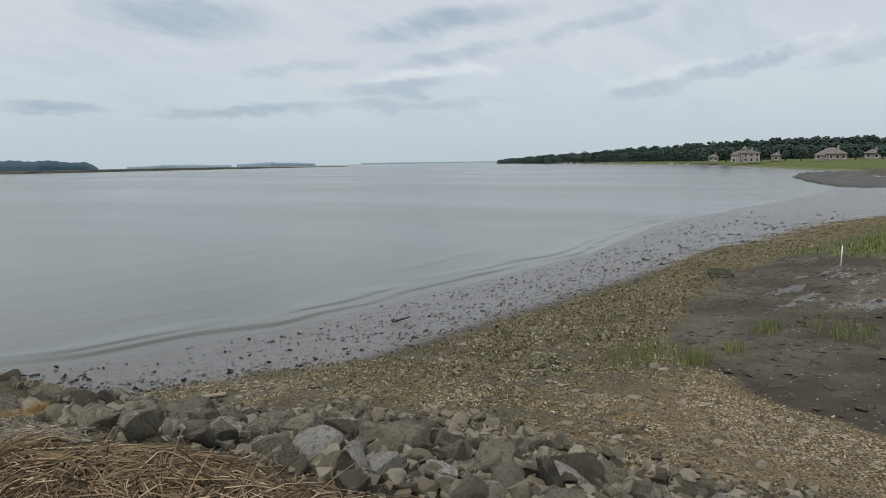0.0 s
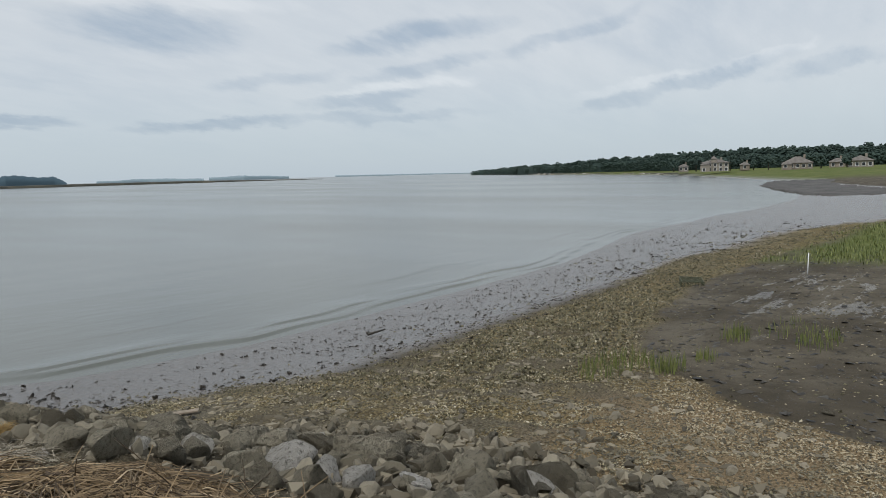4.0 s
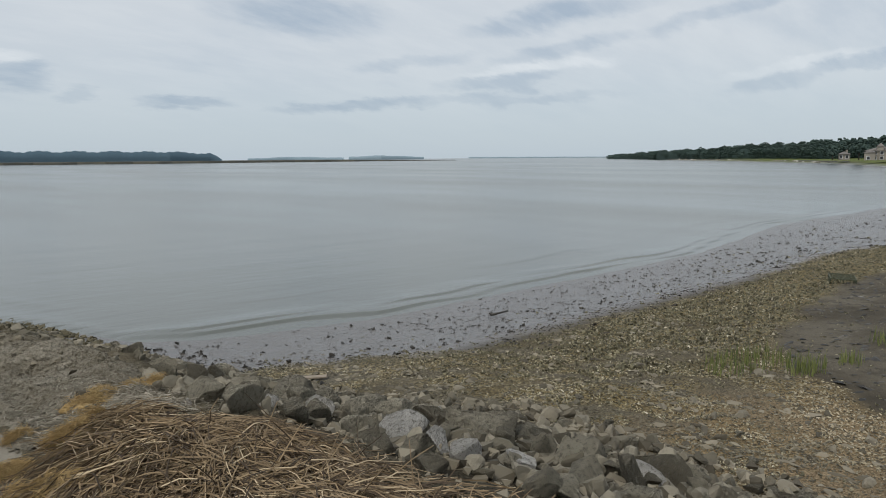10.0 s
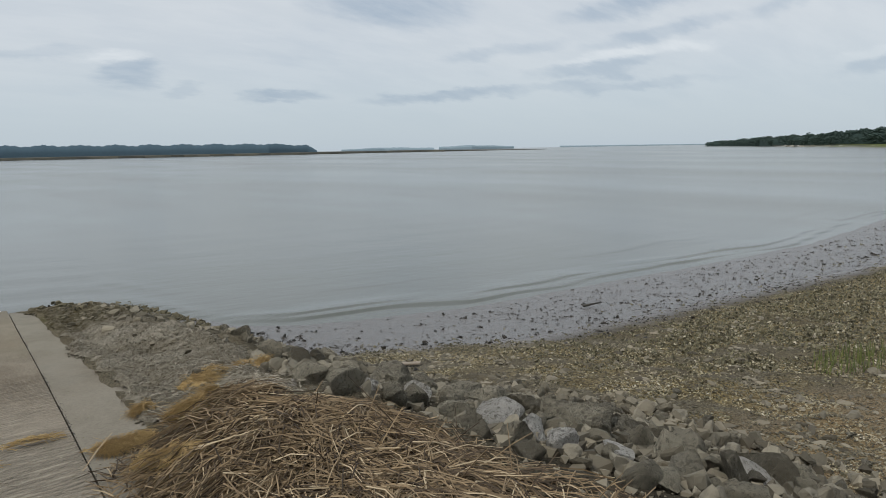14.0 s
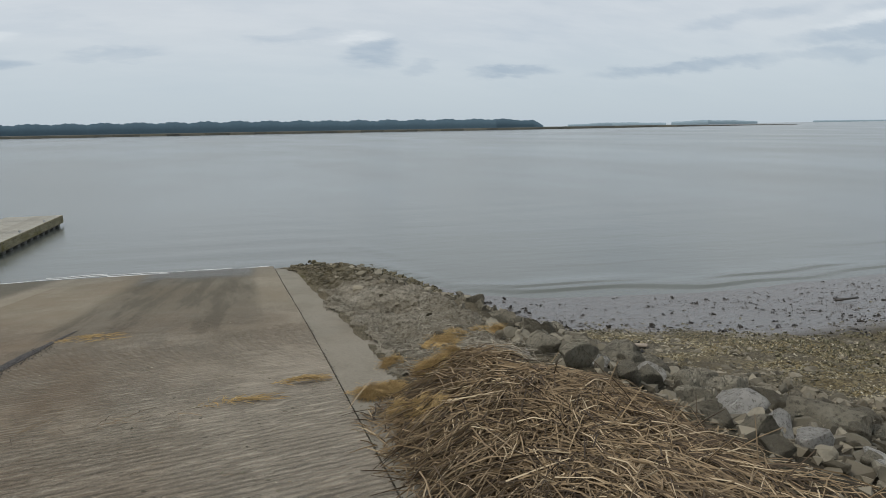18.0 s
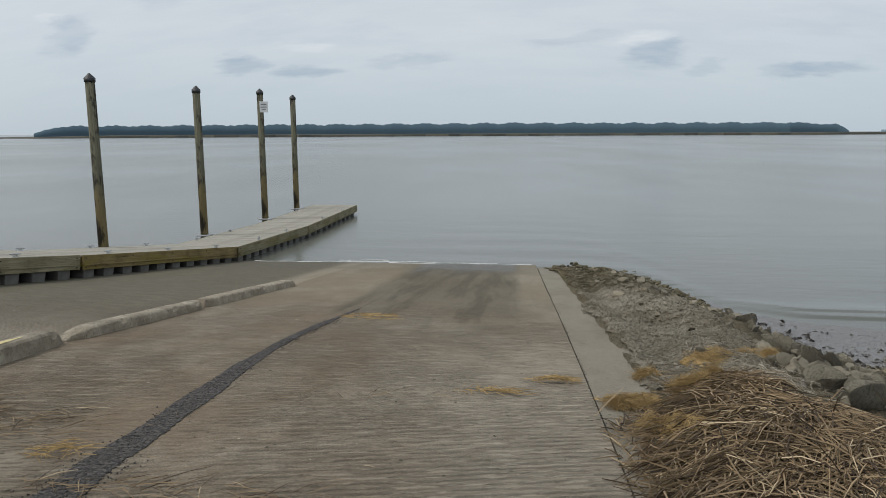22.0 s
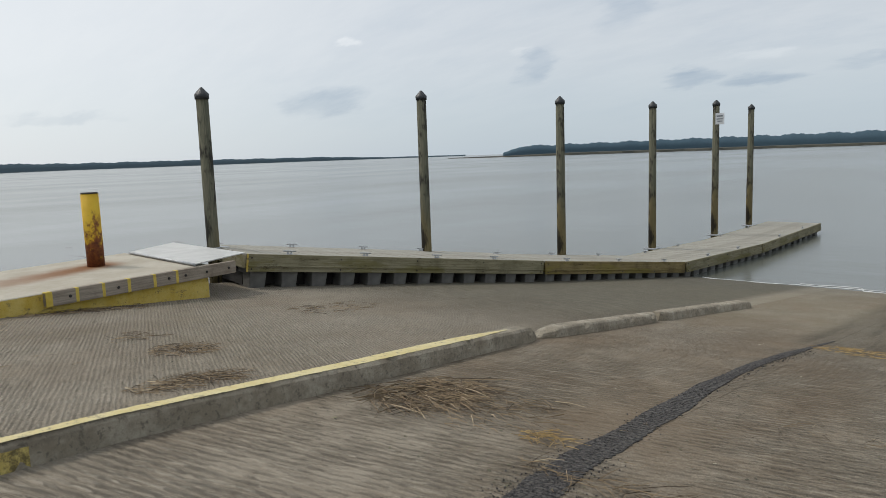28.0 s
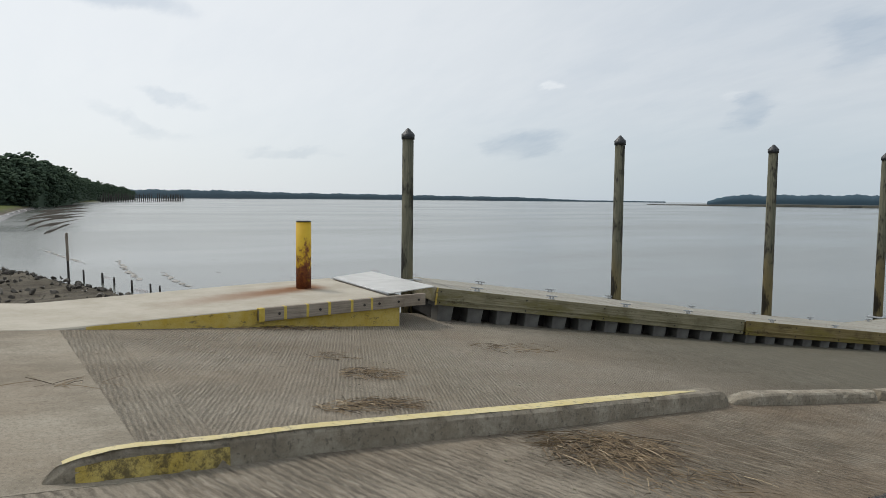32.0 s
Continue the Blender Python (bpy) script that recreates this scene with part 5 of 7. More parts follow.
def lump(r):
    """A small angular pebble."""
    v = [(s * r.uniform(0.35, 0.6), 0, r.uniform(-0.1, 0.1)) for s in (-1, 1)] + [(r.uniform(-0.1, 0.1), s * r.uniform(0.3, 0.5), 0) for s in (-1, 1)] + [(0, 0, r.uniform(0.25, 0.45)), (0.05, 0, -0.25)]
    f = [(0, 2, 4), (2, 1, 4), (1, 3, 4), (3, 0, 4), (2, 0, 5), (1, 2, 5), (3, 1, 5), (0, 3, 5)]
    return np.array(v), f


def flake(r):
    """A flat dark shell or clod lying on mud."""
    n = 7
    st = r.uniform(0.35, 0.7)
    v = [(0.62 * math.cos(a) * r.uniform(0.6, 1.2), st * 0.62 * math.sin(a) * r.uniform(0.6, 1.2), r.uniform(-0.06, 0.05)) for a in [i * 2 * math.pi / n for i in range(n)]]
    v += [(r.uniform(-0.2, 0.2), r.uniform(-0.1, 0.1), r.uniform(0.06, 0.22))]
    return np.array(v), [(i, (i + 1) % n, n) for i in range(n)]



def spiky(r):
    """A clump of upright oyster shells in mud."""
    V, F = [], []
    for i in range(r.randint(4, 7)):
        a, d = r.uniform(0, 6.28), r.uniform(0, 0.34)
        x, y, h, w = d * math.cos(a), d * math.sin(a), r.uniform(0.06, 0.22), r.uniform(0.10, 0.24)
        lx, ly, q = r.uniform(-0.2, 0.2), r.uniform(-0.2, 0.2), r.uniform(0, 3.1)
        b = len(V)
        V += [(x + w * math.cos(q), y + w * math.sin(q), -0.1), (x - w * math.cos(q), y - w * math.sin(q), -0.1), (x + 0.07 * math.sin(q), y - 0.07 * math.cos(q), -0.1),
              (x + lx, y + ly, h), (x + lx + w * 0.8 * math.cos(q), y + ly + w * 0.8 * math.sin(q), h * 0.75)]
        F += [(b, b + 4, b + 3, b + 1), (b + 1, b + 3, b + 2), (b + 2, b + 3, b + 4, b)]
    return np.array(V), F


def on_patches(r, n):
    """Clods and small slabs that lie in loose drifts over the beach."""
    out = []
    while len(out) < n:
        x, y = 5.6 + 8.5 * r.rand() ** 1.3, r.uniform(1.5, 11.5)
        if float(shell_mask(np.array([[x]]), np.array([[y]]))[0, 0]) < 0.3 or float(wavy(np.array(x), np.array(y), 1.7, 21)) < 0.25 * r.normal():
            continue
        out.append((x, y, ground_z(x, y), 0.05 + 0.16 * r.rand() ** 3, 0.25))
    return out


def on_shells(r, n):
    out = []
    while len(out) < n:
        m = 4000
        d = 5.5 * np.exp(r.uniform(0, 1, m) * math.log(9.0))
        a = r.uniform(-20, 100, m)
        X, Y = d * np.sin(np.radians(a)), d * np.cos(np.radians(a))
        keep = (shell_mask(X, Y) * (1 - 0.75 * bare_zone(X, Y)) > r.uniform(0.05, 1, m)) & (gravel_mask(X, Y) < 0.6)
        X, Y, d = X[keep], Y[keep], d[keep]
        Z = land_z(X[None], Y[None])[0]
        P = pale_zone(X, Y)
        for x, y, z_, q, p in zip(X, Y, Z, d, P):
            out.append((x, y, z_ + 0.006, (0.018 + 0.042 * r.rand() ** 2 + 0.008 * p * r.rand()) * (0.8 + 0.035 * q), 0.6))
    return out[:n]


k = Mat("shell chips", 0.7)
h = k.island()
X_, Y_ = k.axis(k.pos, 0), k.axis(k.pos, 1)
c = k.mix(k.ramp(h, 0.10, 0.95), (0.058, 0.048, 0.029), (0.40, 0.350, 0.222))
c = k.mix(k.ramp(X_, 9.0, 15.0, 0, 0.55), c, (0.165, 0.155, 0.105))
c = k.mix(k.ramp(h, 0.945, 0.97), c, (0.52, 0.48, 0.37))
paler = k.math("MULTIPLY", k.ramp(X_, 6.5, 9.0), k.ramp(Y_, 4.6, 2.8))
c = k.mix(k.math("MULTIPLY", paler, k.ramp(h, 0.25, 0.85, 0.05, 0.65)), c, (0.46, 0.385, 0.265))
c = k.mix(k.math("MULTIPLY", k.ramp(k.noise(0.9, None, 7, 0.75), 0.44, 0.58, 0, 0.75), k.ramp(paler, 0, 1, 1.0, 0.4)), c, (0.075, 0.066, 0.044))
k.color(c)
M_CHIP = k.m
scatter("shell_litter", 60000, on_shells, chip, M_CHIP, "broken tan oyster shells covering the beach", "shells", 5)


def on_shells_low(r, n):
    out = []
    for x, y, z_, q, t in on_shells(r, n):
        p = float(ridge_zone(np.array(x), np.array(y)))
        if r.rand() < 0.10 + 0.9 * p - 0.5 * float(pale_zone(np.array(x), np.array(y))):
            out.append((x, y, z_ + 0.004, (0.05 + 0.13 * r.rand() ** 2.2) * (0.75 + 0.5 * p), 0.5))
    return out


k = Mat("weathered oyster clumps", 0.75)
h = k.island()
c = k.mix(h, (0.040, 0.036, 0.020), (0.240, 0.218, 0.132))
k.color(k.mix(k.ramp(h, 0.93, 0.96), c, (0.42, 0.38, 0.28)))
M_CLUMP = k.m


def on_bank(r, n):
    out = []
    while len(out) < n:
        y = r.uniform(1.5, 20.5)
        x = r.uniform(1.15, np.interp(y, RIP_Y, RIP_OUT) + 0.4)
        if x < 3.0 and y > 5.6 and r.rand() < 0.8:
            continue
        out.append((x, y, ground_z(x, y) + 0.005, 0.018 + 0.12 * r.rand() ** 4 * (2.0 if x > 2.8 else 0.8), 0.9))
    return out


k = Mat("bank pebbles", 0.85)
h = k.island()
c = k.mix(h, (0.055, 0.046, 0.030), (0.265, 0.232, 0.168))
c = k.mix(k.ramp(k.axis(k.pos, 1), 12, 17, 0, 0.7), c, (0.070, 0.060, 0.026))
k.color(c)
k.bump((k.noise(40), 0.4, 0.01))
M_PEBBLE = k.m


def rubble_shape(r):
    me = CHUNKS[r.randrange(16)]
    return np.array([tuple(w.co) for w in me.vertices]), [tuple(p.vertices) for p in me.polygons]


def broken_shape(r):
    me = BROKEN[r.randrange(16)]
    return np.array([tuple(w.co) for w in me.vertices]), [tuple(p.vertices) for p in me.polygons]


def between_stones(r, n):
    out = []
    while len(out) < n:
        y = 0.7 + 11.5 * r.rand()
        x = np.interp(y, RIP_Y, RIP_IN) + (np.interp(y, RIP_Y, RIP_OUT) + 0.35 - np.interp(y, RIP_Y, RIP_IN)) * r.rand() ** 0.8
        big = 0.07 + 0.20 * r.rand() ** 1.6
        out.append((x, y, ground_z(x, y) + 0.12 * big + 0.05 * r.rand() ** 3, big, 0.6))
    return out


k = Mat("small riprap stone", 0.85, 0, 0.3)
h = k.island()
c = k.mix(h, (0.085, 0.075, 0.053), (0.30, 0.27, 0.205))
c = k.mix(k.ramp(k.noise(9, None, 7, 0.75), 0.45, 0.7, 0, 0.5), c, (0.10, 0.092, 0.075))
k.color(c)
k.bump((k.noise(30, None, 7, 0.8), 0.8, 0.02))
M_SMALL = k.m
scatter("riprap_rubble", 1500, between_stones, broken_shape, M_SMALL, "small broken grey stones between the riprap", "rubble", 44)
scatter("bank_gravel", 10000, on_bank, lump, M_PEBBLE, "grey gravel and pebbles on the bank beside the ramp", "gravel", 6)


def on_earth(r, n):
    out = []
    while len(out) < n:
        y = r.uniform(5.8, 19.5)
        x = earth_edge(y) - 0.05 + 1.5 * r.rand()
        z_ = float(ramp_z(y)) if x < earth_edge(y) else earth_z(x, y)
        out.append((x, y, z_ + 0.004, 0.012 + 0.055 * r.rand() ** 4, 0.9))
    return out


scatter("earth_crumbs", 9000, on_earth, lump, M_EARTH, "loose crumbs of grey earth on the bank", "earth", 47)


def on_crest(r, n):
    out = []
    while len(out) < n:
        y = r.uniform(5.8, 20.3)
        x = 1.25 + (np.interp(y, RIP_Y, RIP_OUT) - 1.3) * r.rand()
        if x < 2.7 and 6.6 < y < 13.5 and r.rand() < 0.85:
            continue
        out.append((x, y, ground_z(x, y) + (0.05 if x < 2.8 else 0.01), 0.06 + 0.20 * r.rand() ** 2.5, 0.3))
    return out


def on_flank(r, n):
    out = []
    while len(out) < n:
        y = r.uniform(5.8, 19.5)
        a, b = 2.35 - 0.06 * max(0, y - 12), np.interp(y, RIP_Y, RIP_OUT)
        x = a + (b - a) * r.rand()
        out.append((x, y, ground_z(x, y) + 0.02, 0.07 + 0.26 * r.rand() ** 2.2, 0.5))
    return out


scatter("flank_rubble", 700, on_flank, broken_shape, M_SMALL, "broken grey stones on the seaward flank of the bank", "rubble", 48)
scatter("bank_clods", 420, on_crest, rubble_shape, M_PEBBLE, "lumps of grey earth and broken concrete on the bank", "rubble", 46)


def on_mud(r, n):
    out = []
    while len(out) < n:
        x0 = 4.6 * math.exp(r.rand() * math.log(11.5))
        gap = float(shore_east(np.array(x0)) - bank_edge(np.array(x0)))
        s0 = (gap + 0.5) * (1 - 0.85 * r.rand() ** 1.4)
        for _ in range(1 + int(14 * r.rand() ** 2.2)):
            x, s = x0 + r.normal(0, 0.05 * x0), s0 + r.normal(0, 0.22)
            y = float(shore_east(np.array(x))) - s
            if s < 0.35 or y < -1 or float(shell_mask(np.array([[x]]), np.array([[y]]))[0, 0]) > 0.85:
                continue
            q = 0.025 + 0.24 * r.rand() ** 8
            out.append((x, y, max(ground_z(x, y), -0.02), q * (1 + 0.010 * x), 0.25))
    return out[:n]


k = Mat("muddy oysters", 0.55)
h = k.island()
k.color(k.mix(h, (0.010, 0.009, 0.007), (0.050, 0.043, 0.033)))
M_OYSTER = k.m
scatter("mud_debris", 3400, lambda r, n: [(x, y, z_, 0.40 * q + 0.010, 0.4) for x, y, z_, q, _ in on_mud(r, n)], flake, M_OYSTER, "small dark shell bits scattered over wet mud", "debris", 27)
scatter("oyster_clumps", 1150, on_mud, spiky, M_OYSTER, "dark oyster clumps standing in wet mud", "oysters", 7)


def on_brink(r, n):
    """Along the wet edge of the shell bank, thinning out over the mud."""
    out = []
    while len(out) < n:
        x = 4.8 * math.exp(r.rand() * math.log(10.0))
        y = float(bank_edge(np.array(x))) + (r.exponential(0.035) * (x + 5) if r.rand() < 0.65 else -r.exponential(0.3))
        if r.rand() < 0.45 + 0.5 * float(wavy(np.array(x), np.array(y), 0.9, 33)):
            out.append((x, y, max(ground_z(x, y), -0.02), (0.045 + 0.13 * r.rand() ** 2.5) * (0.8 + 0.015 * x), 0.3))
    return out


def on_far_mud(r, n):
    """Dense dark litter where the wet mud widens away from the ramp."""
    out = []
    while len(out) < n:
        x = 10 * math.exp(r.rand() * math.log(5.0))
        edge = float(bank_edge(np.array(x)))
        gap = float(shore_east(np.array(x))) - edge
        y = edge + gap * 0.85 * r.rand() ** 1.5
        if gap > 0.3 and r.rand() < 0.4 + 0.6 * float(wavy(np.array(x), np.array(y), 1.3, 57)):
            out.append((x, y, max(ground_z(x, y), -0.02), (0.03 + 0.10 * r.rand() ** 3) * (0.8 + 0.02 * x), 0.3))
    return out


scatter("brink_clumps", 2600, on_brink, spiky, M_CLUMP, "olive grey oyster clumps along the wet edge of the bank", "shells", 61)
scatter("far_mud_litter", 3600, on_far_mud, spiky, M_OYSTER, "dark shell litter over the wide wet mud", "debris", 62)
scatter("beach_clods", 1500, on_patches, flake, M_PEBBLE, "grey clods and flat bits lying among the shells", "debris", 51)
scatter("beach_stones", 420, on_patches, broken_shape, M_SMALL, "small grey stones lying among the shells", "stones", 52)
scatter("shell_clumps", 17000, on_shells_low, spiky, M_CLUMP, "olive grey oyster clumps on the shell bank", "shells", 15)


def on_edge(r, n):
    out = []
    while len(out) < n:
        y = r.uniform(8.5, 20.6)
        x = np.interp(y, RIP_Y, RIP_OUT) + (r.normal(-0.2, 0.6) if y < 15 else -2.2 * r.rand())
        if x < 1.3:
            continue
        out.append((x, y, max(ground_z(x, y), -0.05), 0.08 + 0.2 * r.rand() ** 2, 0.5))
    return out


scatter("bank_oysters", 1000, on_edge, spiky, M_OYSTER, "dark weed-covered oyster clumps at the foot of the bank", "oysters", 8)


def on_flat(r, n):
    out = []
    while len(out) < n:
        x, y = 9 + 23 * r.rand() ** 1.5, r.uniform(-3, 7)
        if float(shell_mask(np.array([[x]]), np.array([[y]]))[0, 0]) > 0.3:
            continue
        out.append((x, y, ground_z(x, y), 0.03 + 0.20 * r.rand() ** 4.5, 0.3))
    return out


scatter("flat_debris", 6000, on_flat, flake, M_OYSTER, "scattered dark shells and clods on the mud flat", "debris", 9)


scatter("flat_clods", 2600, lambda r, n: [(x, y, z_, 0.025 + 0.13 * r.rand() ** 4, 0.4) for x, y, z_, q, t in on_flat(r, n)], spiky, M_CLUMP, "grey shell clumps scattered over the mud flat", "shells", 29)
scatter("flat_shells", 1800, lambda r, n: [(x, y, z_, 0.03 + 0.05 * r.rand(), 0.4) for x, y, z_, q, t in on_flat(r, n)], chip, M_CHIP, "few tan shells scattered over the mud flat", "shells", 19)


# ---------------------------------------------------------------- straw wrack
def straw_edge(y):
    return np.interp(y, (1.0, 2.9, 4.2, 5.1, 5.9), (3.15, 2.7, 2.45, 2.15, 1.75))


def mound_z(X, Y):
    h = 0.20 * np.exp(-((X - 1.7) / 0.62) ** 2 - ((Y - 4.2) / 1.0) ** 2)
    h = h + 0.015 * np.exp(-((X - 2.3) / 0.55) ** 2 - ((Y - 2.9) / 0.9) ** 2)
    h = h + 0.11 * np.exp(-((X - 1.75) / 0.45) ** 2 - ((Y - 5.7) / 0.45) ** 2)
    h = h + 0.08 * np.exp(-((X - 1.3) / 0.6) ** 2 - ((Y - 2.6) / 1.0) ** 2)
    h = h + 0.06 * np.exp(-((X - 0.95) / 0.42) ** 2 - ((Y - 3.3) / 1.2) ** 2)
    return np.maximum(land_z(X, Y), np.where(X < 1.35, ramp_z(Y), -9)) + h


k = Mat("dead reed straw", 0.7, 0, 0.3)
h = k.island()
c = k.mix(h, (0.075, 0.050, 0.026), (0.325, 0.236, 0.135))
c = k.mix(k.ramp(h, 0.88, 0.95), c, (0.50, 0.40, 0.26))
c = k.mix(k.ramp(h, 0.36, 0.20), c, (0.045, 0.030, 0.017))
k.color(k.mix(k.ramp(k.noise(1.5, None, 5, 0.6), 0.40, 0.66, 0, 0.45), c, (0.13, 0.095, 0.060)))
M_STRAW = k.m
k = Mat("packed straw", 0.95)
k.color(k.mix(k.ramp(k.noise(14, k.map(k.pos, (1, 3, 1), 30), 6, 0.8), 0.35, 0.65), (0.026, 0.018, 0.010), (0.130, 0.090, 0.050)))
k.bump((k.noise(30, k.map(k.pos, (1, 4, 1), 30), 6), 1.0, 0.04))
M_PACK = k.m


def reed(v0, v1, bend, r0):
    """A bent three-sided stalk from v0 to v1."""
    d = (v1 - v0)
    d_n = d.normalized()
    s = d_n.cross(Vector((0, 0, 1)))
    s = s.normalized() if s.length > 0.01 else Vector((1, 0, 0))
    u = s.cross(d_n)
    out = []
    for q, rr in ((0, r0), (0.5, r0 * 0.9), (1, r0 * 0.55)):
        p = v0 + d * q + Vector((0, 0, bend * 4 * q * (1 - q)))
        out += [p + s * rr, p - s * rr * 0.5 + u * rr * 0.87, p - s * rr * 0.5 - u * rr * 0.87]
    return out


REED_F = [(0, 1, 4, 3), (1, 2, 5, 4), (2, 0, 3, 5), (3, 4, 7, 6), (4, 5, 8, 7), (5, 3, 6, 8)]


def straw_bundle(name, stalks, label, category, kind="stuff", material=None, lumps=()):
    V, F = [], []
    for lv, lf in lumps:
        F += [tuple(i + len(V) for i in q) for q in lf]
        V += lv
    for a, b, bend, rr in stalks:
        o = len(V)
        V += reed(a, b, bend, rr)
        F += [tuple(i + o for i in q) for q in REED_F]
    ob = part(name, (V, F), material or M_STRAW)
    return tagged(ob, label, category, kind=kind)


pad = part("straw_bed", grid_mesh("straw_bed", np.arange(0.7, 3.2, 0.06), np.arange(1.2, 6.2, 0.06), lambda X, Y: mound_z(X, Y) - 0.012 - 0.06 * ((mound_z(X, Y) - np.maximum(land_z(X, Y), np.where(X < 1.35, ramp_z(Y), -9)) < 0.05) | (X > straw_edge(Y) - 0.15)), M_PACK))
tagged(pad, "packed brown straw under the wrack heap", "straw", kind="stuff")
r = random.Random(3)
stalks = []


def mz(x, y):
    return float(mound_z(np.array([[x]]), np.array([[y]]))[0, 0])


while len(stalks) < 9500:
    x, y = r.gauss(1.8, 0.62), r.gauss(3.5, 1.2)
    if not (np.interp(y, (2.5, 3.7, 4.6, 5.6), (0.42, 0.58, 0.86, 1.25)) + 0.25 * r.random() ** 2 < x < straw_edge(y) - 0.1 and 0.9 < y < 5.6):
        continue
    h = mz(x, y) - max(ground_z(x, y), float(ramp_z(y)) if x < 1.35 else -9)
    if h < 0.05 and r.random() > 0.35 * max(0.0, 1 - max(0, x - 2.8)):
        continue
    # stalks fan out from the crown of the heap, in sheaves that lie together
    away = math.atan2(y - 5.1, x - 2.35)
    sheaf = 2.2 * float(wavy(np.array(x), np.array(y), 1.9, 5))
    roll = r.random()
    a = away + r.gauss(0, 0.5) if roll < 0.35 else sheaf + r.gauss(0, 0.3) if roll < 0.6 else r.uniform(0, 6.28)
    length = r.uniform(0.12, 0.45)
    x2, y2 = x + length * math.cos(a), y + length * math.sin(a)
    if x2 > straw_edge(y2) + 0.10 * r.random() or x2 < np.interp(y2, (2.5, 3.7, 4.6, 5.6), (0.36, 0.48, 0.72, 1.05)):
        continue
    loose = 0.075 - 0.045 * min(1.0, max(0.0, (x - 1.8) / 0.5))
    z1, z2 = mz(x, y) + r.uniform(-0.02, loose), mz(x2, y2) + r.uniform(-0.02, loose)
    stalks.append((Vector((x, y, z1)), Vector((x2, y2, z2)), r.uniform(-0.01, 0.04), r.uniform(0.0024, 0.0054)))
for i in range(70):
    x, y = r.gauss(2.1, 0.5), r.gauss(3.6, 0.8)
    if x > straw_edge(y) - 0.05:
        continue
    a = r.uniform(0, 6.28)
    length = r.uniform(0.12, 0.32)
    z1 = mz(x, y)
    stalks.append((Vector((x, y, z1)), Vector((x + length * math.cos(a), y + length * math.sin(a), z1 + r.uniform(0.08, 0.24))), 0.01, 0.0042))
straw_bundle("straw_heap", stalks, "heap of long brown dead reed straw washed up beside the ramp", "straw")


def straw_patch(cx, cy, rx, ry, n, turn, length, label, seed, mat=None, lift=0.0, fine=1.0):
    q = random.Random(seed)
    out = []
    for i in range(n):
        a, d = q.uniform(0, 6.28), q.random() ** 0.6
        x, y = cx + rx * d * math.cos(a), cy + ry * d * math.sin(a)
        b = radians(turn) + q.gauss(0, 0.85)
        ln = q.uniform(0.3, 1.0) * length
        x2, y2 = x + ln * math.cos(b), y + ln * math.sin(b)
        zz = lambda X, Y: float(ramp_z(Y)) + 0.006 + lift * max(0, 1 - d)
        out.append((Vector((x, y, zz(x, y) + q.uniform(0, 0.02))), Vector((x2, y2, zz(x2, y2) + q.uniform(0, 0.02))), q.uniform(0, 0.012), q.uniform(0.0016, 0.0042) * fine))
    return straw_bundle("straw_litter", out, label, "straw", "", mat)


k = Mat("orange straw matting", 0.8, 0, 0.2)
h = k.island()
c = k.mix(h, (0.40, 0.27, 0.11), (0.68, 0.49, 0.23))
k.color(k.mix(k.ramp(k.noise(28, None, 8, 0.85), 0.42, 0.60, 0, 0.5), c, (0.26, 0.17, 0.075)))
k.bump((k.noise(40, None, 6, 0.8), 1.0, 0.03))
M_MAT = k.m
straw_patch(-4.25, 4.1, 0.42, 0.55, 460, -28, 0.5, "brown straw litter lying along the kerb", 1)
straw_patch(-3.6, 4.1, 0.7, 0.6, 170, -20, 0.25, "thin straw litter on the ramp", 2)
straw_patch(-5.85, 2.85, 0.22, 0.55, 260, 60, 0.22, "thin straw litter behind the kerb", 21)
straw_patch(-7.1, 3.5, 0.30, 0.35, 200, 40, 0.18, "patch of straw on the outer lane", 22)
straw_patch(-8.1, 3.5, 0.25, 0.35, 60, 40, 0.18, "few straws on the outer lane", 35)
straw_patch(-10.25, 3.9, 0.20, 0.9, 170, 95, 0.25, "straw caught along the slab side", 23)
straw_patch(-8.6, 6.8, 0.5, 0.8, 110, 70, 0.22, "thin straw litter below the dock", 36)
straw_patch(-2.86, 3.75, 0.2, 0.13, 60, 20, 0.18, "small tuft of straw on the ramp", 24, M_MAT, 0.02)
straw_patch(-2.1, 9.4, 0.45, 0.3, 90, 10, 0.25, "brown straw litter on the wet ramp", 25, M_MAT, 0.02)
straw_patch(-1.2, 5.3, 0.7, 0.15, 20, 0, 0.3, "few straws on the ramp", 26, None, 0, 0.7)
straw_patch(-2.0, 3.3, 0.9, 0.12, 90, 8, 0.3, "thin line of straws on the ramp", 27, None, 0, 0.8)
straw_patch(-0.25, 5.5, 0.32, 0.07, 70, 5, 0.2, "orange straw matting scrap on the ramp", 28, M_MAT, 0.015)
straw_patch(0.25, 5.9, 0.25, 0.05, 120, 12, 0.16, "orange straw matting clump by the joint", 29, M_MAT, 0.05)
straw_patch(0.85, 5.35, 0.3, 0.07, 130, 5, 0.2, "orange straw matting on the slab edge", 30, M_MAT, 0.04)
straw_patch(0.88, 4.1, 0.3, 1.0, 520, 60, 0.3, "straw spilling over the slab edge", 31, None, 0.03, 1.5)
straw_patch(-7.1, 0.45, 0.05, 0.45, 14, 92, 0.5, "few dry stalks on the smooth apron", 32)
straw_patch(-8.4, 2.5, 1.4, 1.6, 90, 60, 0.12, "sparse straw bits on the outer lane", 33, None, 0, 0.6)
straw_patch(-1.0, 4.0, 1.6, 2.4, 110, 15, 0.08, "sparse straw bits on the ramp", 34, None, 0, 0.5)

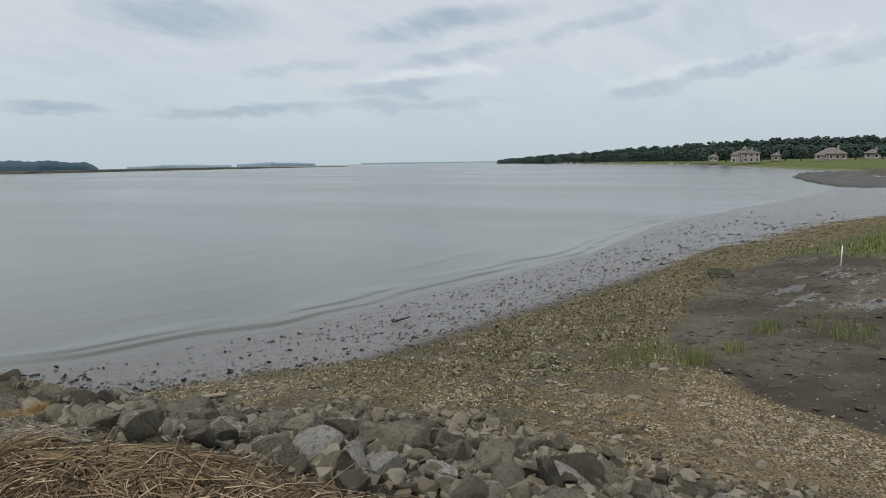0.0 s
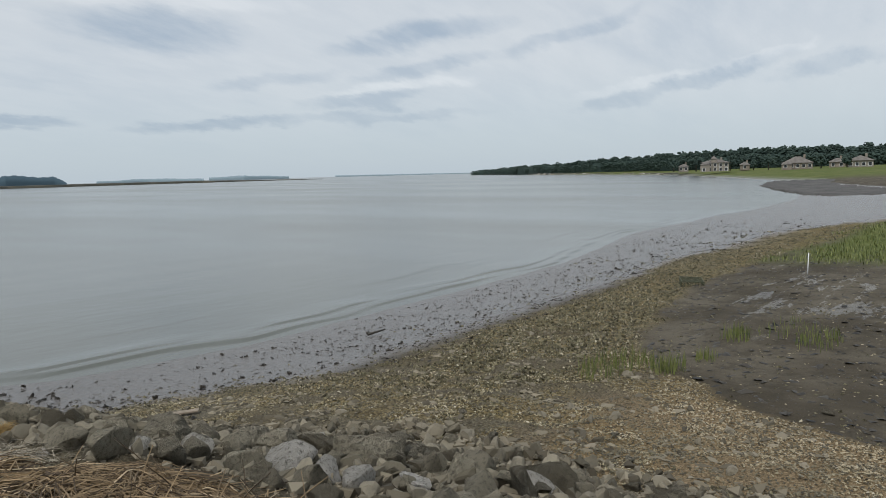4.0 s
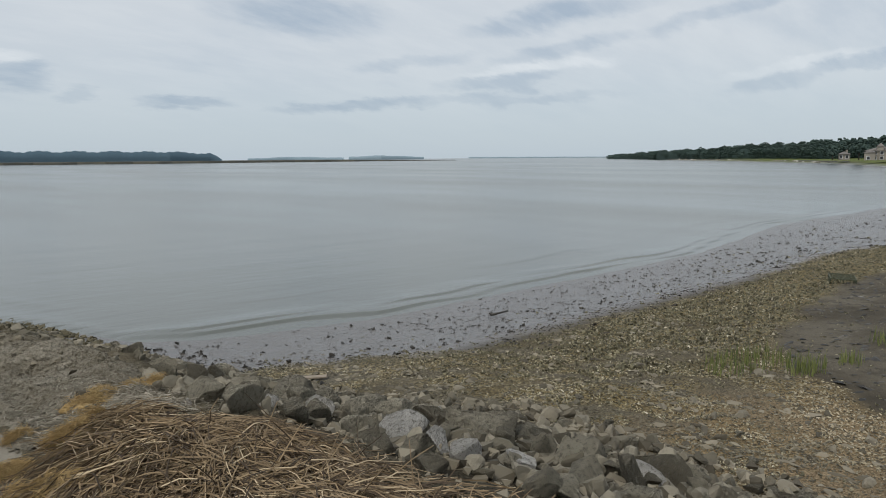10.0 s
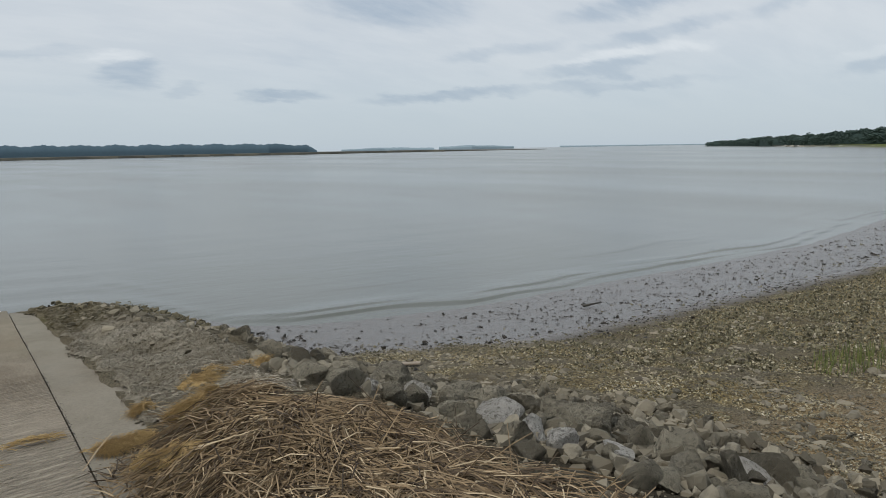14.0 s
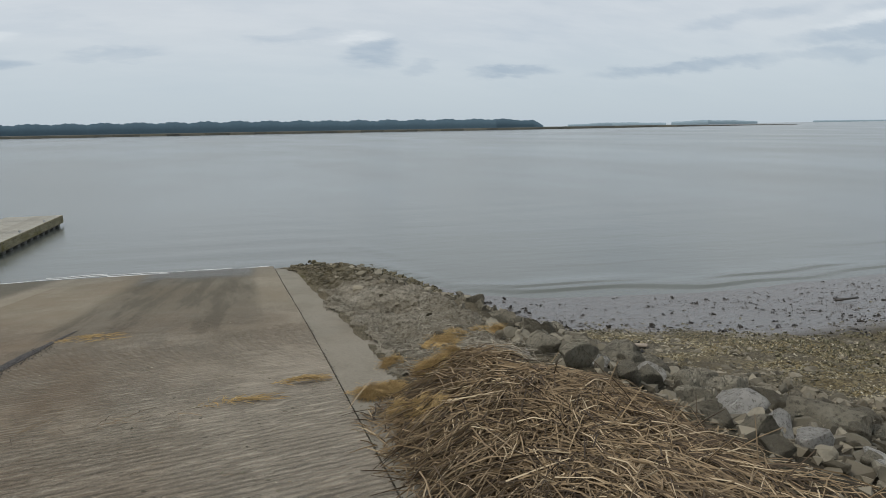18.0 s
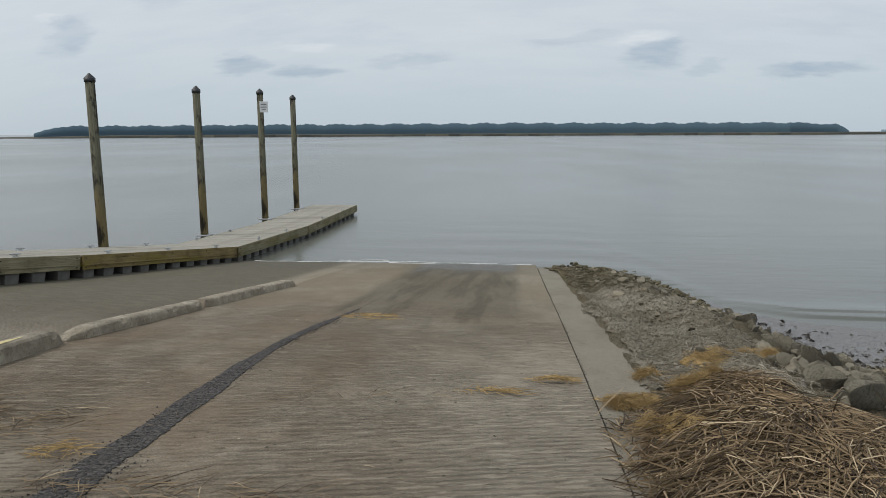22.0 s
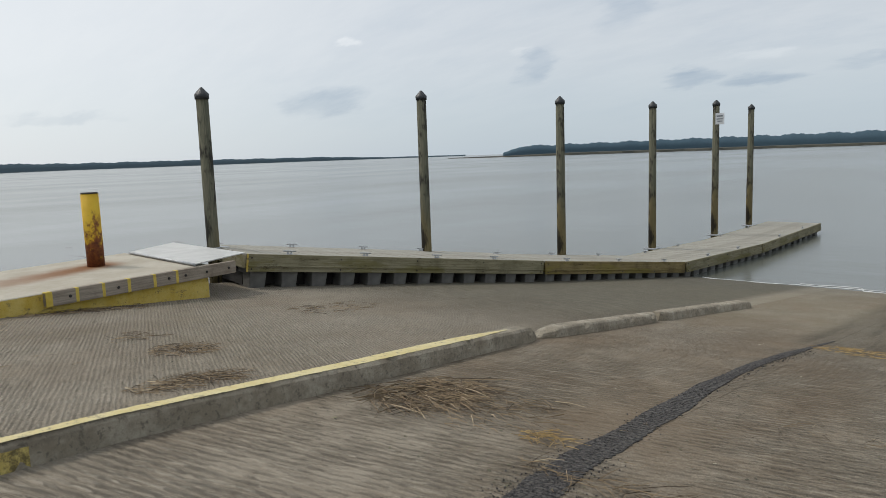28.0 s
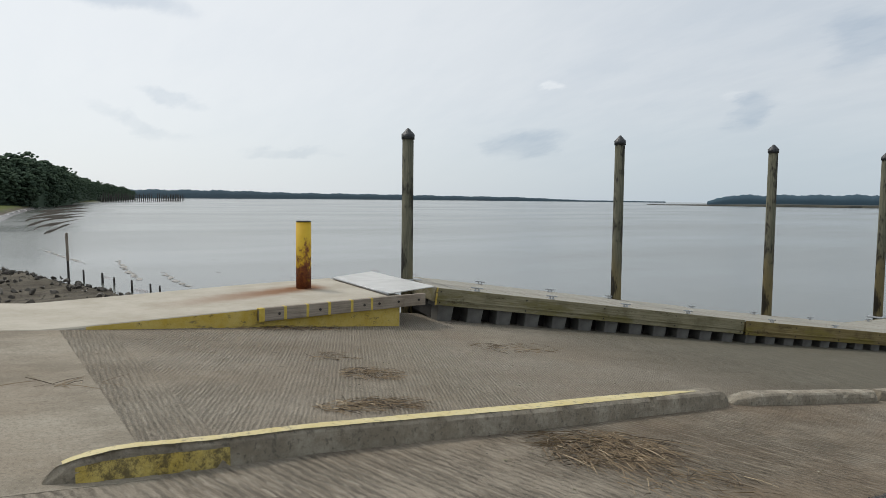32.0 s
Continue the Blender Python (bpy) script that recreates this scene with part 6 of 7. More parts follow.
# tangled orange matting on the crown of the heap
for seed, (cx, cy, rr) in enumerate(((1.61, 6.46, 0.13), (1.71, 6.48, 0.10), (1.86, 6.58, 0.08), (2.40, 6.86, 0.09), (2.15, 6.66, 0.06), (1.34, 5.27, 0.14), (1.26, 5.25, 0.10), (1.57, 5.68, 0.08), (1.15, 6.12, 0.09), (1.20, 6.17, 0.05), (0.76, 5.21, 0.07), (0.83, 5.24, 0.08), (0.93, 5.26, 0.07), (0.99, 4.54, 0.10), (1.03, 4.27, 0.10), (0.82, 4.61, 0.06), (0.91, 4.26, 0.08))):
    q = random.Random(seed)
    out = []
    for i in range(int(4600 * rr)):
        d, a = rr * q.random() ** 0.6, q.uniform(0, 6.28)
        x, y = cx + d * math.cos(a), cy + d * math.sin(a)
        b, ln = q.gauss(0.4 * seed, 0.9), q.uniform(0.05, 0.15)
        top = mz(x, y) + 0.012 + 0.075 * max(0, 1 - (d / rr) ** 2) * (0.6 + 0.4 * math.sin(9 * a + seed))
        out.append((Vector((x, y, top + q.uniform(-0.03, 0.015))), Vector((x + ln * math.cos(b), y + ln * math.sin(b), top + q.uniform(-0.05, 0.02))), q.uniform(-0.01, 0.035), 0.0017))
    lumps = []
    for j in range(4):
        bm = bmesh.new()
        bmesh.ops.create_icosphere(bm, subdivisions=3, radius=0.5)
        lx, ly, ls = cx + q.uniform(-0.5, 0.5) * rr, cy + q.uniform(-0.5, 0.5) * rr, rr * q.uniform(0.7, 1.2)
        ph = q.uniform(0, 6)
        for w in bm.verts:
            w.co *= 1 + 0.2 * math.sin(9 * w.co.x + ph) * math.sin(8 * w.co.y + 2 * ph) + q.uniform(-0.09, 0.09)
        lumps.append(([(lx + w.co.x * ls, ly + w.co.y * ls, mz(lx, ly) + 0.02 + w.co.z * ls * 0.36) for w in bm.verts], [tuple(w.index for w in p.verts) for p in bm.faces]))
        bm.free()
    straw_bundle("straw_matting", out, "tangled orange straw matting on the wrack heap", "straw matting", "stuff", M_MAT, lumps)

# grey rootlets and twigs that lie behind the heap
q = random.Random(77)
out = []
while len(out) < 1500:
    x, y = q.gauss(1.75, 0.42), q.gauss(6.0, 0.55)
    if x < earth_edge(y) + 0.02 or y < 5.3 or x > 2.9:
        continue
    a, ln = q.uniform(0, 6.28), q.uniform(0.03, 0.14)
    x2, y2 = x + ln * math.cos(a), y + ln * math.sin(a)
    out.append((Vector((x, y, max(mz(x, y), earth_z(x, y)) + q.uniform(0.0, 0.025))), Vector((x2, y2, max(mz(x2, y2), earth_z(x2, y2)) + q.uniform(0.0, 0.03))), q.uniform(0, 0.02), q.uniform(0.0016, 0.0036)))
k = Mat("grey rootlets", 0.9, 0, 0.2)
h = k.island()
k.color(k.mix(h, (0.13, 0.11, 0.08), (0.46, 0.42, 0.34)))
straw_bundle("rootlet_litter", out, "grey rootlets and twigs lying behind the straw heap", "debris", "stuff", k.m)


# ---------------------------------------------------------------- grass, stake, debris
k = Mat("marsh grass blades", 0.6)
h = k.island()
k.color(k.mix(h, (0.070, 0.098, 0.024), (0.20, 0.22, 0.070)))
M_BLADE = k.m


def grass_tuft(cx, cy, rx, ry, n, height, label, seed, kind=""):
    q = random.Random(seed)
    V, F = [], []
    for i in range(n):
        a, d = q.uniform(0, 6.28), q.random() ** 0.7
        x, y = cx + rx * d * math.cos(a), cy + ry * d * math.sin(a)
        z0 = ground_z(x, y)
        t, lean, hh, w = q.uniform(0, 3.14), q.gauss(0, 0.16), height * q.uniform(0.4, 1.0), q.uniform(0.004, 0.009)
        b = q.uniform(0, 6.28)
        o = len(V)
        dx, dy = w * math.cos(t), w * math.sin(t)
        lx, ly = lean * hh * math.cos(b), lean * hh * math.sin(b)
        V += [(x - dx, y - dy, z0 - 0.02), (x + dx, y + dy, z0 - 0.02), (x + lx * 0.4 + dx * 0.7, y + ly * 0.4 + dy * 0.7, z0 + hh * 0.55),
              (x + lx * 0.4 - dx * 0.7, y + ly * 0.4 - dy * 0.7, z0 + hh * 0.55), (x + lx, y + ly, z0 + hh)]
        F += [(o, o + 1, o + 2, o + 3), (o + 3, o + 2, o + 4)]
    ob = part("grass_tuft", (V, F), M_BLADE)
    return tagged(ob, label, "grass", kind="stuff")


grass_tuft(10.7, 5.0, 0.95, 0.55, 270, 0.27, "green marsh grass tuft at the edge of the shells", 1)
grass_tuft(10.8, 4.2, 0.4, 0.3, 150, 0.34, "green marsh grass tuft in the mud", 2)
grass_tuft(11.7, 3.9, 0.3, 0.2, 60, 0.26, "sparse marsh grass on the mud flat", 3)
grass_tuft(13.9, 2.6, 0.9, 0.35, 150, 0.26, "sparse marsh grass on the mud flat", 4)
grass_tuft(13.5, 3.9, 0.5, 0.3, 140, 0.28, "sparse marsh grass on the mud flat", 5)
grass_tuft(14.6, 3.3, 0.9, 0.5, 90, 0.22, "sparse marsh grass on the mud flat", 6)


def grass_field(n, seed):
    q = random.Random(seed)
    V, F = [], []
    while len(F) < n * 2:
        x, y = 25 + 45 * q.random() ** 1.7, q.uniform(-4, 8.0)
        if float(lawn_mask(np.array([[x]]), np.array([[y]]))[0, 0]) < q.uniform(0.2, 1.0):
            continue
        z0 = ground_z(x, y)
        o, a, hh, w = len(V), q.uniform(0, 3.14), q.uniform(0.06, 0.19), q.uniform(0.009, 0.020)
        dx, dy, lx = w * math.cos(a), w * math.sin(a), q.gauss(0, 0.08)
        V += [(x - dx, y - dy, z0 - 0.02), (x + dx, y + dy, z0 - 0.02), (x + dx * 0.6 + lx, y + dy * 0.6, z0 + hh * 0.6), (x - dx * 0.6 + lx, y - dy * 0.6, z0 + hh * 0.6), (x + lx * 2, y, z0 + hh)]
        F += [(o, o + 1, o + 2, o + 3), (o + 3, o + 2, o + 4)]
    return tagged(part("marsh_grass", (V, F), M_BLADE), "green marsh grass growing behind the shell bank", "grass", kind="stuff")


grass_field(14000, 4)

stake = thing("marker_stake", "thin white plastic stake standing in the mud flat", "stake", at=pose(22.7, 4.55, ground_z(22.7, 4.55), 1, 2, 0))
part("shaft", tube(0.018, 0.016, 0.72, 10, (0, 0, -0.1)), M_SIGN, stake)
log = part("driftwood", tube(0.034, 0.016, 0.5, 9, (0, 0, 0), 0, (0, 90, 20)), M_OYSTER)
log.matrix_basis = pose(12.05, 12.0, ground_z(12.05, 12.0) + 0.05, 0, -6, -35)
tagged(log, "dark wet driftwood stick lying on the mud", "driftwood")
plank = part("plank", box(0.46, 0.10, 0.03, (0, 0, 0), 0.006), M_BOARD)
plank.matrix_basis = pose(5.95, 10.0, ground_z(5.95, 10.0) + 0.05, 4, -5, -42)
tagged(plank, "short grey plank washed up below the riprap", "plank")
# corroded posts on the western bank
STAKE = "short dark stake standing in the western shallows"
for x, y, h, rr, label in ((-37.2, 4.4, 0.50, 0.05, STAKE), (-35.8, 5.0, 0.45, 0.06, STAKE),
                           (-34.6, 5.3, 0.35, 0.05, STAKE), (-31.6, 5.5, 0.52, 0.05, STAKE), (-31.5, 6.2, 0.34, 0.045, STAKE), (-31.4, 6.55, 0.25, 0.045, STAKE)):
    ob = part("post", tube(rr, rr * 0.8, h + 0.3, 8, (0, 0, -0.3)), M_IRON)
    ob.matrix_basis = pose(x, y, max(ground_z(x, y), 0.0), 1.5, -1.2, 0)
    tagged(ob, label, "post", "posts on the western bank")


marker = thing("marker_post", "tall thin dark post with a narrow grey plate", "post", at=pose(-27.2, 2.75, ground_z(-27.2, 2.75), 1.5, -1.2, 0))
part("shaft", tube(0.040, 0.034, 2.9, 10, (0, 0, -0.3)), M_IRON, marker)
part("plate", box(0.03, 0.085, 0.95, (0.045, 0, 2.25), 0.02), M_BOARD, marker, "narrow weathered grey plate")


def on_west(r, n):
    out = []
    while len(out) < n:
        y = r.uniform(-9, 5.5)
        x = np.interp(y, WEST_Y, WEST_X) + r.uniform(-0.8, 22) * r.rand()
        if x > back_x(y) - 0.25:
            continue
        out.append((x, y, max(ground_z(x, y), 0) + 0.02, 0.04 + 0.20 * r.rand() ** 3.5, 0.6))
    return out


k = Mat("dark bank stone", 0.85)
h = k.island()
k.color(k.mix(h, (0.030, 0.026, 0.021), (0.150, 0.135, 0.112)))
M_WEST = k.m
scatter("west_rubble", 7500, on_west, rubble_shape, M_WEST, "dark rubble and rocks on the western bank", "rubble", 14)


# foam where the water meets the ramp
k = Mat("water foam", 0.6)
k.color(k.mix(k.ramp(k.noise(9), 0.3, 0.7), (0.40, 0.41, 0.40), (0.62, 0.63, 0.62)))
M_FOAM = k.m


def foam_ribbon(x0, x1, y_off, wide, seed):
    """A thin ragged line of foam along the ramp's foot."""
    q = random.Random(seed)
    v, f = [], []
    n = int((x1 - x0) / 0.05)
    w = 0.5
    for i in range(n + 1):
        x = x0 + (x1 - x0) * i / n
        y = 21.2 + y_off + 0.10 * math.sin(x * 1.1) + 0.03 * math.sin(x * 4.3 + seed) + (0.15 if x < -4 else 0)
        w = min(1.0, max(0.12, w + q.uniform(-0.22, 0.22)))
        v += [(x, y - wide * w + q.uniform(-0.01, 0.01), 0.008), (x, y, 0.022), (x, y + 0.6 * wide * w + q.uniform(-0.01, 0.01), 0.008)]
    for i in range(n):
        f += [(3 * i, 3 * i + 3, 3 * i + 4, 3 * i + 1), (3 * i + 1, 3 * i + 4, 3 * i + 5, 3 * i + 2)]
    return tagged(part("foam_line", (v, f), M_FOAM), "thin white foam line at the ramp's foot", "foam", kind="stuff")


foam_ribbon(-8.3, 0.45, 0.0, 0.06, 1)
foam_ribbon(-5.6, -0.6, 0.22, 0.035, 2)


# wire crab trap on the shell bank
M_MESH = simple("green coated wire", (0.045, 0.052, 0.028), (0.075, 0.082, 0.045), 6, 0.6)
trap = thing("crab_trap", "green wire crab trap lying on the shell bank", "crab trap", at=pose(20.3, 7.1, ground_z(20.3, 7.1) - 0.10, 2, -3, 25))
for zz in (0.02, 0.26):
    part("frame", join(box(0.72, 0.02, 0.02, (0, -0.3, zz)), box(0.72, 0.02, 0.02, (0, 0.3, zz)), box(0.02, 0.6, 0.02, (-0.35, 0, zz)), box(0.02, 0.6, 0.02, (0.35, 0, zz))), M_MESH, trap)
for y in (-0.3, 0.3):
    part("side_mesh", join(*[box(0.012, 0.012, 0.24, (-0.35 + 0.07 * i, y, 0.14)) for i in range(11)], *[box(0.7, 0.010, 0.012, (0, y, 0.05 + 0.05 * i)) for i in range(5)]), M_MESH, trap)
for x in (-0.35, 0.35):
    part("side_mesh", join(*[box(0.012, 0.012, 0.24, (x, -0.3 + 0.075 * i, 0.14)) for i in range(9)]), M_MESH, trap)
part("top_mesh", join(*[box(0.012, 0.6, 0.010, (-0.35 + 0.07 * i, 0, 0.265)) for i in range(11)]), M_MESH, trap)


# ---------------------------------------------------------------- far shores
def foliage(name, a, b):
    k = Mat(name, 0.9, 0, 0.1)
    h = k.island()
    c = k.mix(h, a, b)
    c = k.mix(k.ramp(k.noise(0.35, None, 6, 0.75), 0.4, 0.65, 0, 0.25), c, tuple(0.7 * u for u in a))
    k.color(c)
    return k.m


# distance haze is painted into M_FAR, M_FARTHER and M_HAZE as paler, bluer colour
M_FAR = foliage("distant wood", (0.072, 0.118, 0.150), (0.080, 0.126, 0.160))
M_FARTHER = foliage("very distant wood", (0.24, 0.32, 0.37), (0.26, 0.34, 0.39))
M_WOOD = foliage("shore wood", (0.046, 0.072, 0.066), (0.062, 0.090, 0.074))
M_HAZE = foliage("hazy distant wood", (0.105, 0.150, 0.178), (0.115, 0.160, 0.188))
M_WOOD_W = foliage("green shore wood", (0.048, 0.072, 0.050), (0.074, 0.106, 0.064))
M_MARSH = simple("tan marsh edge", (0.045, 0.047, 0.040), (0.080, 0.076, 0.056), 0.05, 0.95, fine=1.0, bump=0.6, depth=0.5)
M_TRUNK = simple("tree bark", (0.06, 0.05, 0.04), (0.11, 0.095, 0.075), 2, 0.9)


def blob(r, sub=1):
    bm = bmesh.new()
    bmesh.ops.create_icosphere(bm, subdivisions=sub, radius=0.5)
    for w in bm.verts:
        w.co *= 1 + r.uniform(-0.4, 0.4)
    v = np.array([tuple(w.co) for w in bm.verts])
    f = [tuple(w.index for w in q.verts) for q in bm.faces]
    bm.free()
    return v, f


BLOBS = [blob(random.Random(i), 1) for i in range(12)]


def at_az(az, d):
    return d * -math.sin(radians(az)), d * math.cos(radians(az))


def wood(name, azs, dists, tops, n, rows, size, material, label, seed, gap=14.0, crown=4.0):
    """A belt of trees along an arc of azimuths, at given distances and top heights."""
    r = np.random.RandomState(seed)
    V, F, base = [], [], 0
    per = 44
    for i in range(n // per):
        az = azs[0] + (azs[-1] - azs[0]) * r.rand()
        q = np.interp(az, azs, dists) if azs[0] < azs[-1] else np.interp(-az, [-a for a in azs], dists)
        top = np.interp(az, azs, tops) if azs[0] < azs[-1] else np.interp(-az, [-a for a in azs], tops)
        row = r.randint(rows)
        x, y = at_az(az, q + row * gap + r.uniform(-gap / 2, gap / 2))
        h = top * (0.88 + 0.05 * math.sin(az * 7.3 + seed) + 0.04 * math.sin(az * 23.1) + 0.16 * r.rand() ** 2) * (1 if row else 0.72)
        rad = crown * r.uniform(0.7, 1.2)
        for j2 in range(per):
            d = r.normal(0, 1, 3)
            d[2] = d[2] * 1.3 + 0.25
            d = d / np.linalg.norm(d) * rad * r.uniform(0.72, 1.0)
            s = size * r.uniform(0.6, 1.2)
            z_ = max(s * 0.3, h - rad * 0.95 + d[2] * (1.0 if d[2] > 0 else 1.6))
            pv, pf = BLOBS[r.randint(12)]
            V.append(pv * np.array((s * 1.15, s * 1.15, s * r.uniform(0.7, 1.0))) + np.array((x + d[0], y + d[1], z_)))
            F += [tuple(j + base for j in w) for w in pf]
            base += len(pv)
    # the wood's inner mass, with a ragged top, behind the first crowns
    n2 = 260 if n > 9000 else 640
    rv = []
    jag = np.convolve(r.rand(n2 + 9), np.array((1, 2, 3, 4, 3, 2, 1)) / 16, "same")
    for i in range(n2 + 1):
        az = azs[0] + (azs[-1] - azs[0]) * i / n2
        q = np.interp(az, azs, dists) if azs[0] < azs[-1] else np.interp(-az, [-a for a in azs], dists)
        top = np.interp(az, azs, tops) if azs[0] < azs[-1] else np.interp(-az, [-a for a in azs], tops)
        for dd, zz in ((gap * 0.4, -0.5), (gap * 0.4, top * 0.45), (gap * 0.6, top * (r.uniform(0.66, 0.80) if n > 9000 else 0.90 + 0.07 * jag[i] + 0.05 * math.sin(az * 2.7 + seed) + 0.03 * math.sin(az * 11 + seed) + 0.03 * math.sin(az * 31))), (gap * 2.2, top * 0.76), (gap * 2.2, -0.5)):
            x, y = at_az(az, q + dd)
            rv.append((x, y, zz))
    V.append(np.array(rv))
    F += [(base + 5 * i + k2, base + 5 * i + k2 + 1, base + 5 * i + k2 + 6, base + 5 * i + k2 + 5) for i in range(n2) for k2 in range(4)]
    me = bpy.data.meshes.new(name)
    me.from_pydata(np.concatenate(V).tolist(), [], F)
    me.polygons.foreach_set("use_smooth", np.full(len(F), n < 9000))
    return tagged(part(name, me, material), label, "trees", kind="stuff")


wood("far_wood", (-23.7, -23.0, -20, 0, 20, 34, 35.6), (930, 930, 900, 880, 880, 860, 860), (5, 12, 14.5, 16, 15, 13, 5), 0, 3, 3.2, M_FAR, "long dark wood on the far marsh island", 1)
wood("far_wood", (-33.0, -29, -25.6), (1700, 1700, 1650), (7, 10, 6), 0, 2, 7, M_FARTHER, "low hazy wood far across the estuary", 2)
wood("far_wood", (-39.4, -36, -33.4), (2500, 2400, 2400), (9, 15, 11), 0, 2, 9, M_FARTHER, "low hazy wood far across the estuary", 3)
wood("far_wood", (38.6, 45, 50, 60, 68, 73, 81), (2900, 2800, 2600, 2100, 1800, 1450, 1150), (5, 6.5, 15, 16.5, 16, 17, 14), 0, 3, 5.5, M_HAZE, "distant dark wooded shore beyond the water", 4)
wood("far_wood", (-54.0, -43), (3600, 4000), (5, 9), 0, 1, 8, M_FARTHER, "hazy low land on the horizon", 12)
wood("shore_wood", (-54.0, -55, -58, -63.4, -69, -73, -77, -82, -95), (1190, 1150, 850, 640, 480, 440, 420, 400, 380), (6.5, 8.5, 10.5, 12.5, 13.2, 13.0, 13.6, 12.5, 13), 42000, 4, 1.3, M_WOOD, "dark green wood along the eastern shore", 5, 10, 4.2)
wood("shore_wood", (79.6, 80.4, 82.8, 84, 86, 90, 100), (820, 700, 430, 300, 230, 210, 170), (9, 12, 13.0, 13.6, 14.6, 14.2, 14), 27000, 4, 1.0, M_WOOD_W, "green wood on the western shore", 6, 7, 3.4)


def marsh(name, azs, near, width, height, label):
    """A low belt of marsh with a steep grassy front."""
    V, F = [], []
    n = 90
    for i in range(n + 1):
        az = azs[0] + (azs[-1] - azs[0]) * i / n
        d = float(np.interp(az, azs, near)) if azs[0] < azs[-1] else float(np.interp(-az, [-a for a in azs], near))
        d += 6 * math.sin(i * 1.9) + 4 * math.sin(i * 4.7)
        t = min(1, 8 * min(i, n - i) / n + 0.05)
        for dd, zz in ((0, -0.5), (0.5, 0.25 * height), (2, 0.85 * height * t), (12, height * t), (width, height * t), (width + 10, -0.5)):
            x, y = at_az(az, d + dd)
            V.append((x, y, zz))
    for i in range(n):
        F += [(6 * i + j, 6 * i + j + 1, 6 * i + j + 7, 6 * i + j + 6) for j in range(5)]
    return tagged(part(name, (V, F), M_MARSH), label, "marsh", kind="structure")


marsh("marsh_island", (-42.0, -34, -23, 0, 20, 36, 40), (1150, 1000, 860, 800, 780, 800, 900), 180, 2.6, "low tan marsh in front of the far wood")
marsh("marsh_east", (-55.0, -60, -69, -80), (1140, 700, 400, 330), 60, 1.0, "low grassy shore below the eastern wood")


# houses on the eastern shore
M_WALL = simple("cream house wall", (0.23, 0.21, 0.18), (0.29, 0.265, 0.23), 0.4, 0.85)
M_WALL_B = simple("tan house wall", (0.21, 0.18, 0.15), (0.27, 0.235, 0.195), 0.4, 0.85)
M_ROOF = simple("brown shingle roof", (0.12, 0.11, 0.10), (0.19, 0.175, 0.16), 0.8, 0.9)
M_PANE = simple("dark window glass", (0.02, 0.025, 0.03), (0.04, 0.045, 0.05), 1, 0.15)


def hip(sx, sy, h, over=0.5, z0=0.0, x0=0.0):
    bm = bmesh.new()
    a, b = sx / 2 + over, sy / 2 + over
    rid = max(0.2, a - b)
    vs = [bm.verts.new(p) for p in ((x0 - a, -b, z0), (x0 + a, -b, z0), (x0 + a, b, z0), (x0 - a, b, z0), (x0 - rid, 0, z0 + h), (x0 + rid, 0, z0 + h))]
    for q in ((0, 1, 5, 4), (1, 2, 5), (2, 3, 4, 5), (3, 0, 4), (3, 2, 1, 0)):
        bm.faces.new([vs[j] for j in q])
    return bm


def house(az, d, z0, sx, wall_h, roof_h, wallmat, label, wing=True, cupola=False):
    x, y = at_az(az, d)
    hs = thing("house", label, "house", "houses on the eastern shore", at=pose(x, y, z0, 0, 0, az))
    part("wall", box(sx, 9, wall_h, (0, 0, wall_h / 2)), wallmat, hs)
    part("roof", hip(sx, 9, roof_h, 0.6, wall_h), M_ROOF, hs, "brown hipped roof")
    part("chimney", box(0.8, 0.8, 1.6, (sx * 0.22, 0.5, wall_h + roof_h), 0.05), wallmat, hs)
    if wing:
        part("wing_wall", box(sx * 0.34, 5, wall_h * 0.8, (-sx * 0.36, -6.2, wall_h * 0.4)), wallmat, hs)
        part("wing_roof", hip(sx * 0.34, 5, roof_h * 0.6, 0.4, wall_h * 0.8, -sx * 0.36), M_ROOF, hs).location = (0, -6.2, 0)
    if cupola:
        part("tower", box(2.4, 2.4, 1.8, (-sx * 0.05, -3.6, wall_h + 0.7), 0.05), wallmat, hs)
        part("tower_roof", hip(2.4, 2.4, 1.4, 0.3, wall_h + 1.6, -sx * 0.05), M_ROOF, hs).location = (0, -3.6, 0)
    n = int(sx / 2.2)
    for i in range(n):
        u = -sx / 2 + (i + 0.5) * sx / n
        for zz in ((0.9, 2.9) if wall_h > 3.5 else (1.5,)):
            yy = -8.72 if wing and u < -sx * 0.2 else -4.52
            if yy < -8 and zz > wall_h * 0.7:
                continue
            w = part("window", box(1.3, 0.08, 1.5, (u, yy, zz)), M_SIGN, hs, "white framed window")
            part("pane", box(1.05, 0.08, 1.25, (u, yy - 0.02, zz)), M_PANE, w)
    return hs


house(-72.55, 345, 1.7, 11.5, 3.9, 1.5, M_WALL, "cream two-storey house with brown roof and small tower", cupola=True)
house(-78.1, 330, 1.8, 11.0, 2.7, 2.6, M_WALL_B, "tan two-storey house with a large hipped brown roof")
house(-70.3, 380, 1.6, 4.6, 2.6, 1.3, M_WALL, "small cream house half hidden by trees", False)
house(-74.6, 370, 1.7, 4.2, 2.6, 1.4, M_WALL_B, "small tan house among the trees", False)
house(-82.0, 330, 1.9, 9, 2.9, 2.0, M_WALL, "cream house at the end of the shore", False)
house(-80.6, 350, 1.9, 6, 2.6, 1.8, M_WALL_B, "low tan house beside a tree", False)

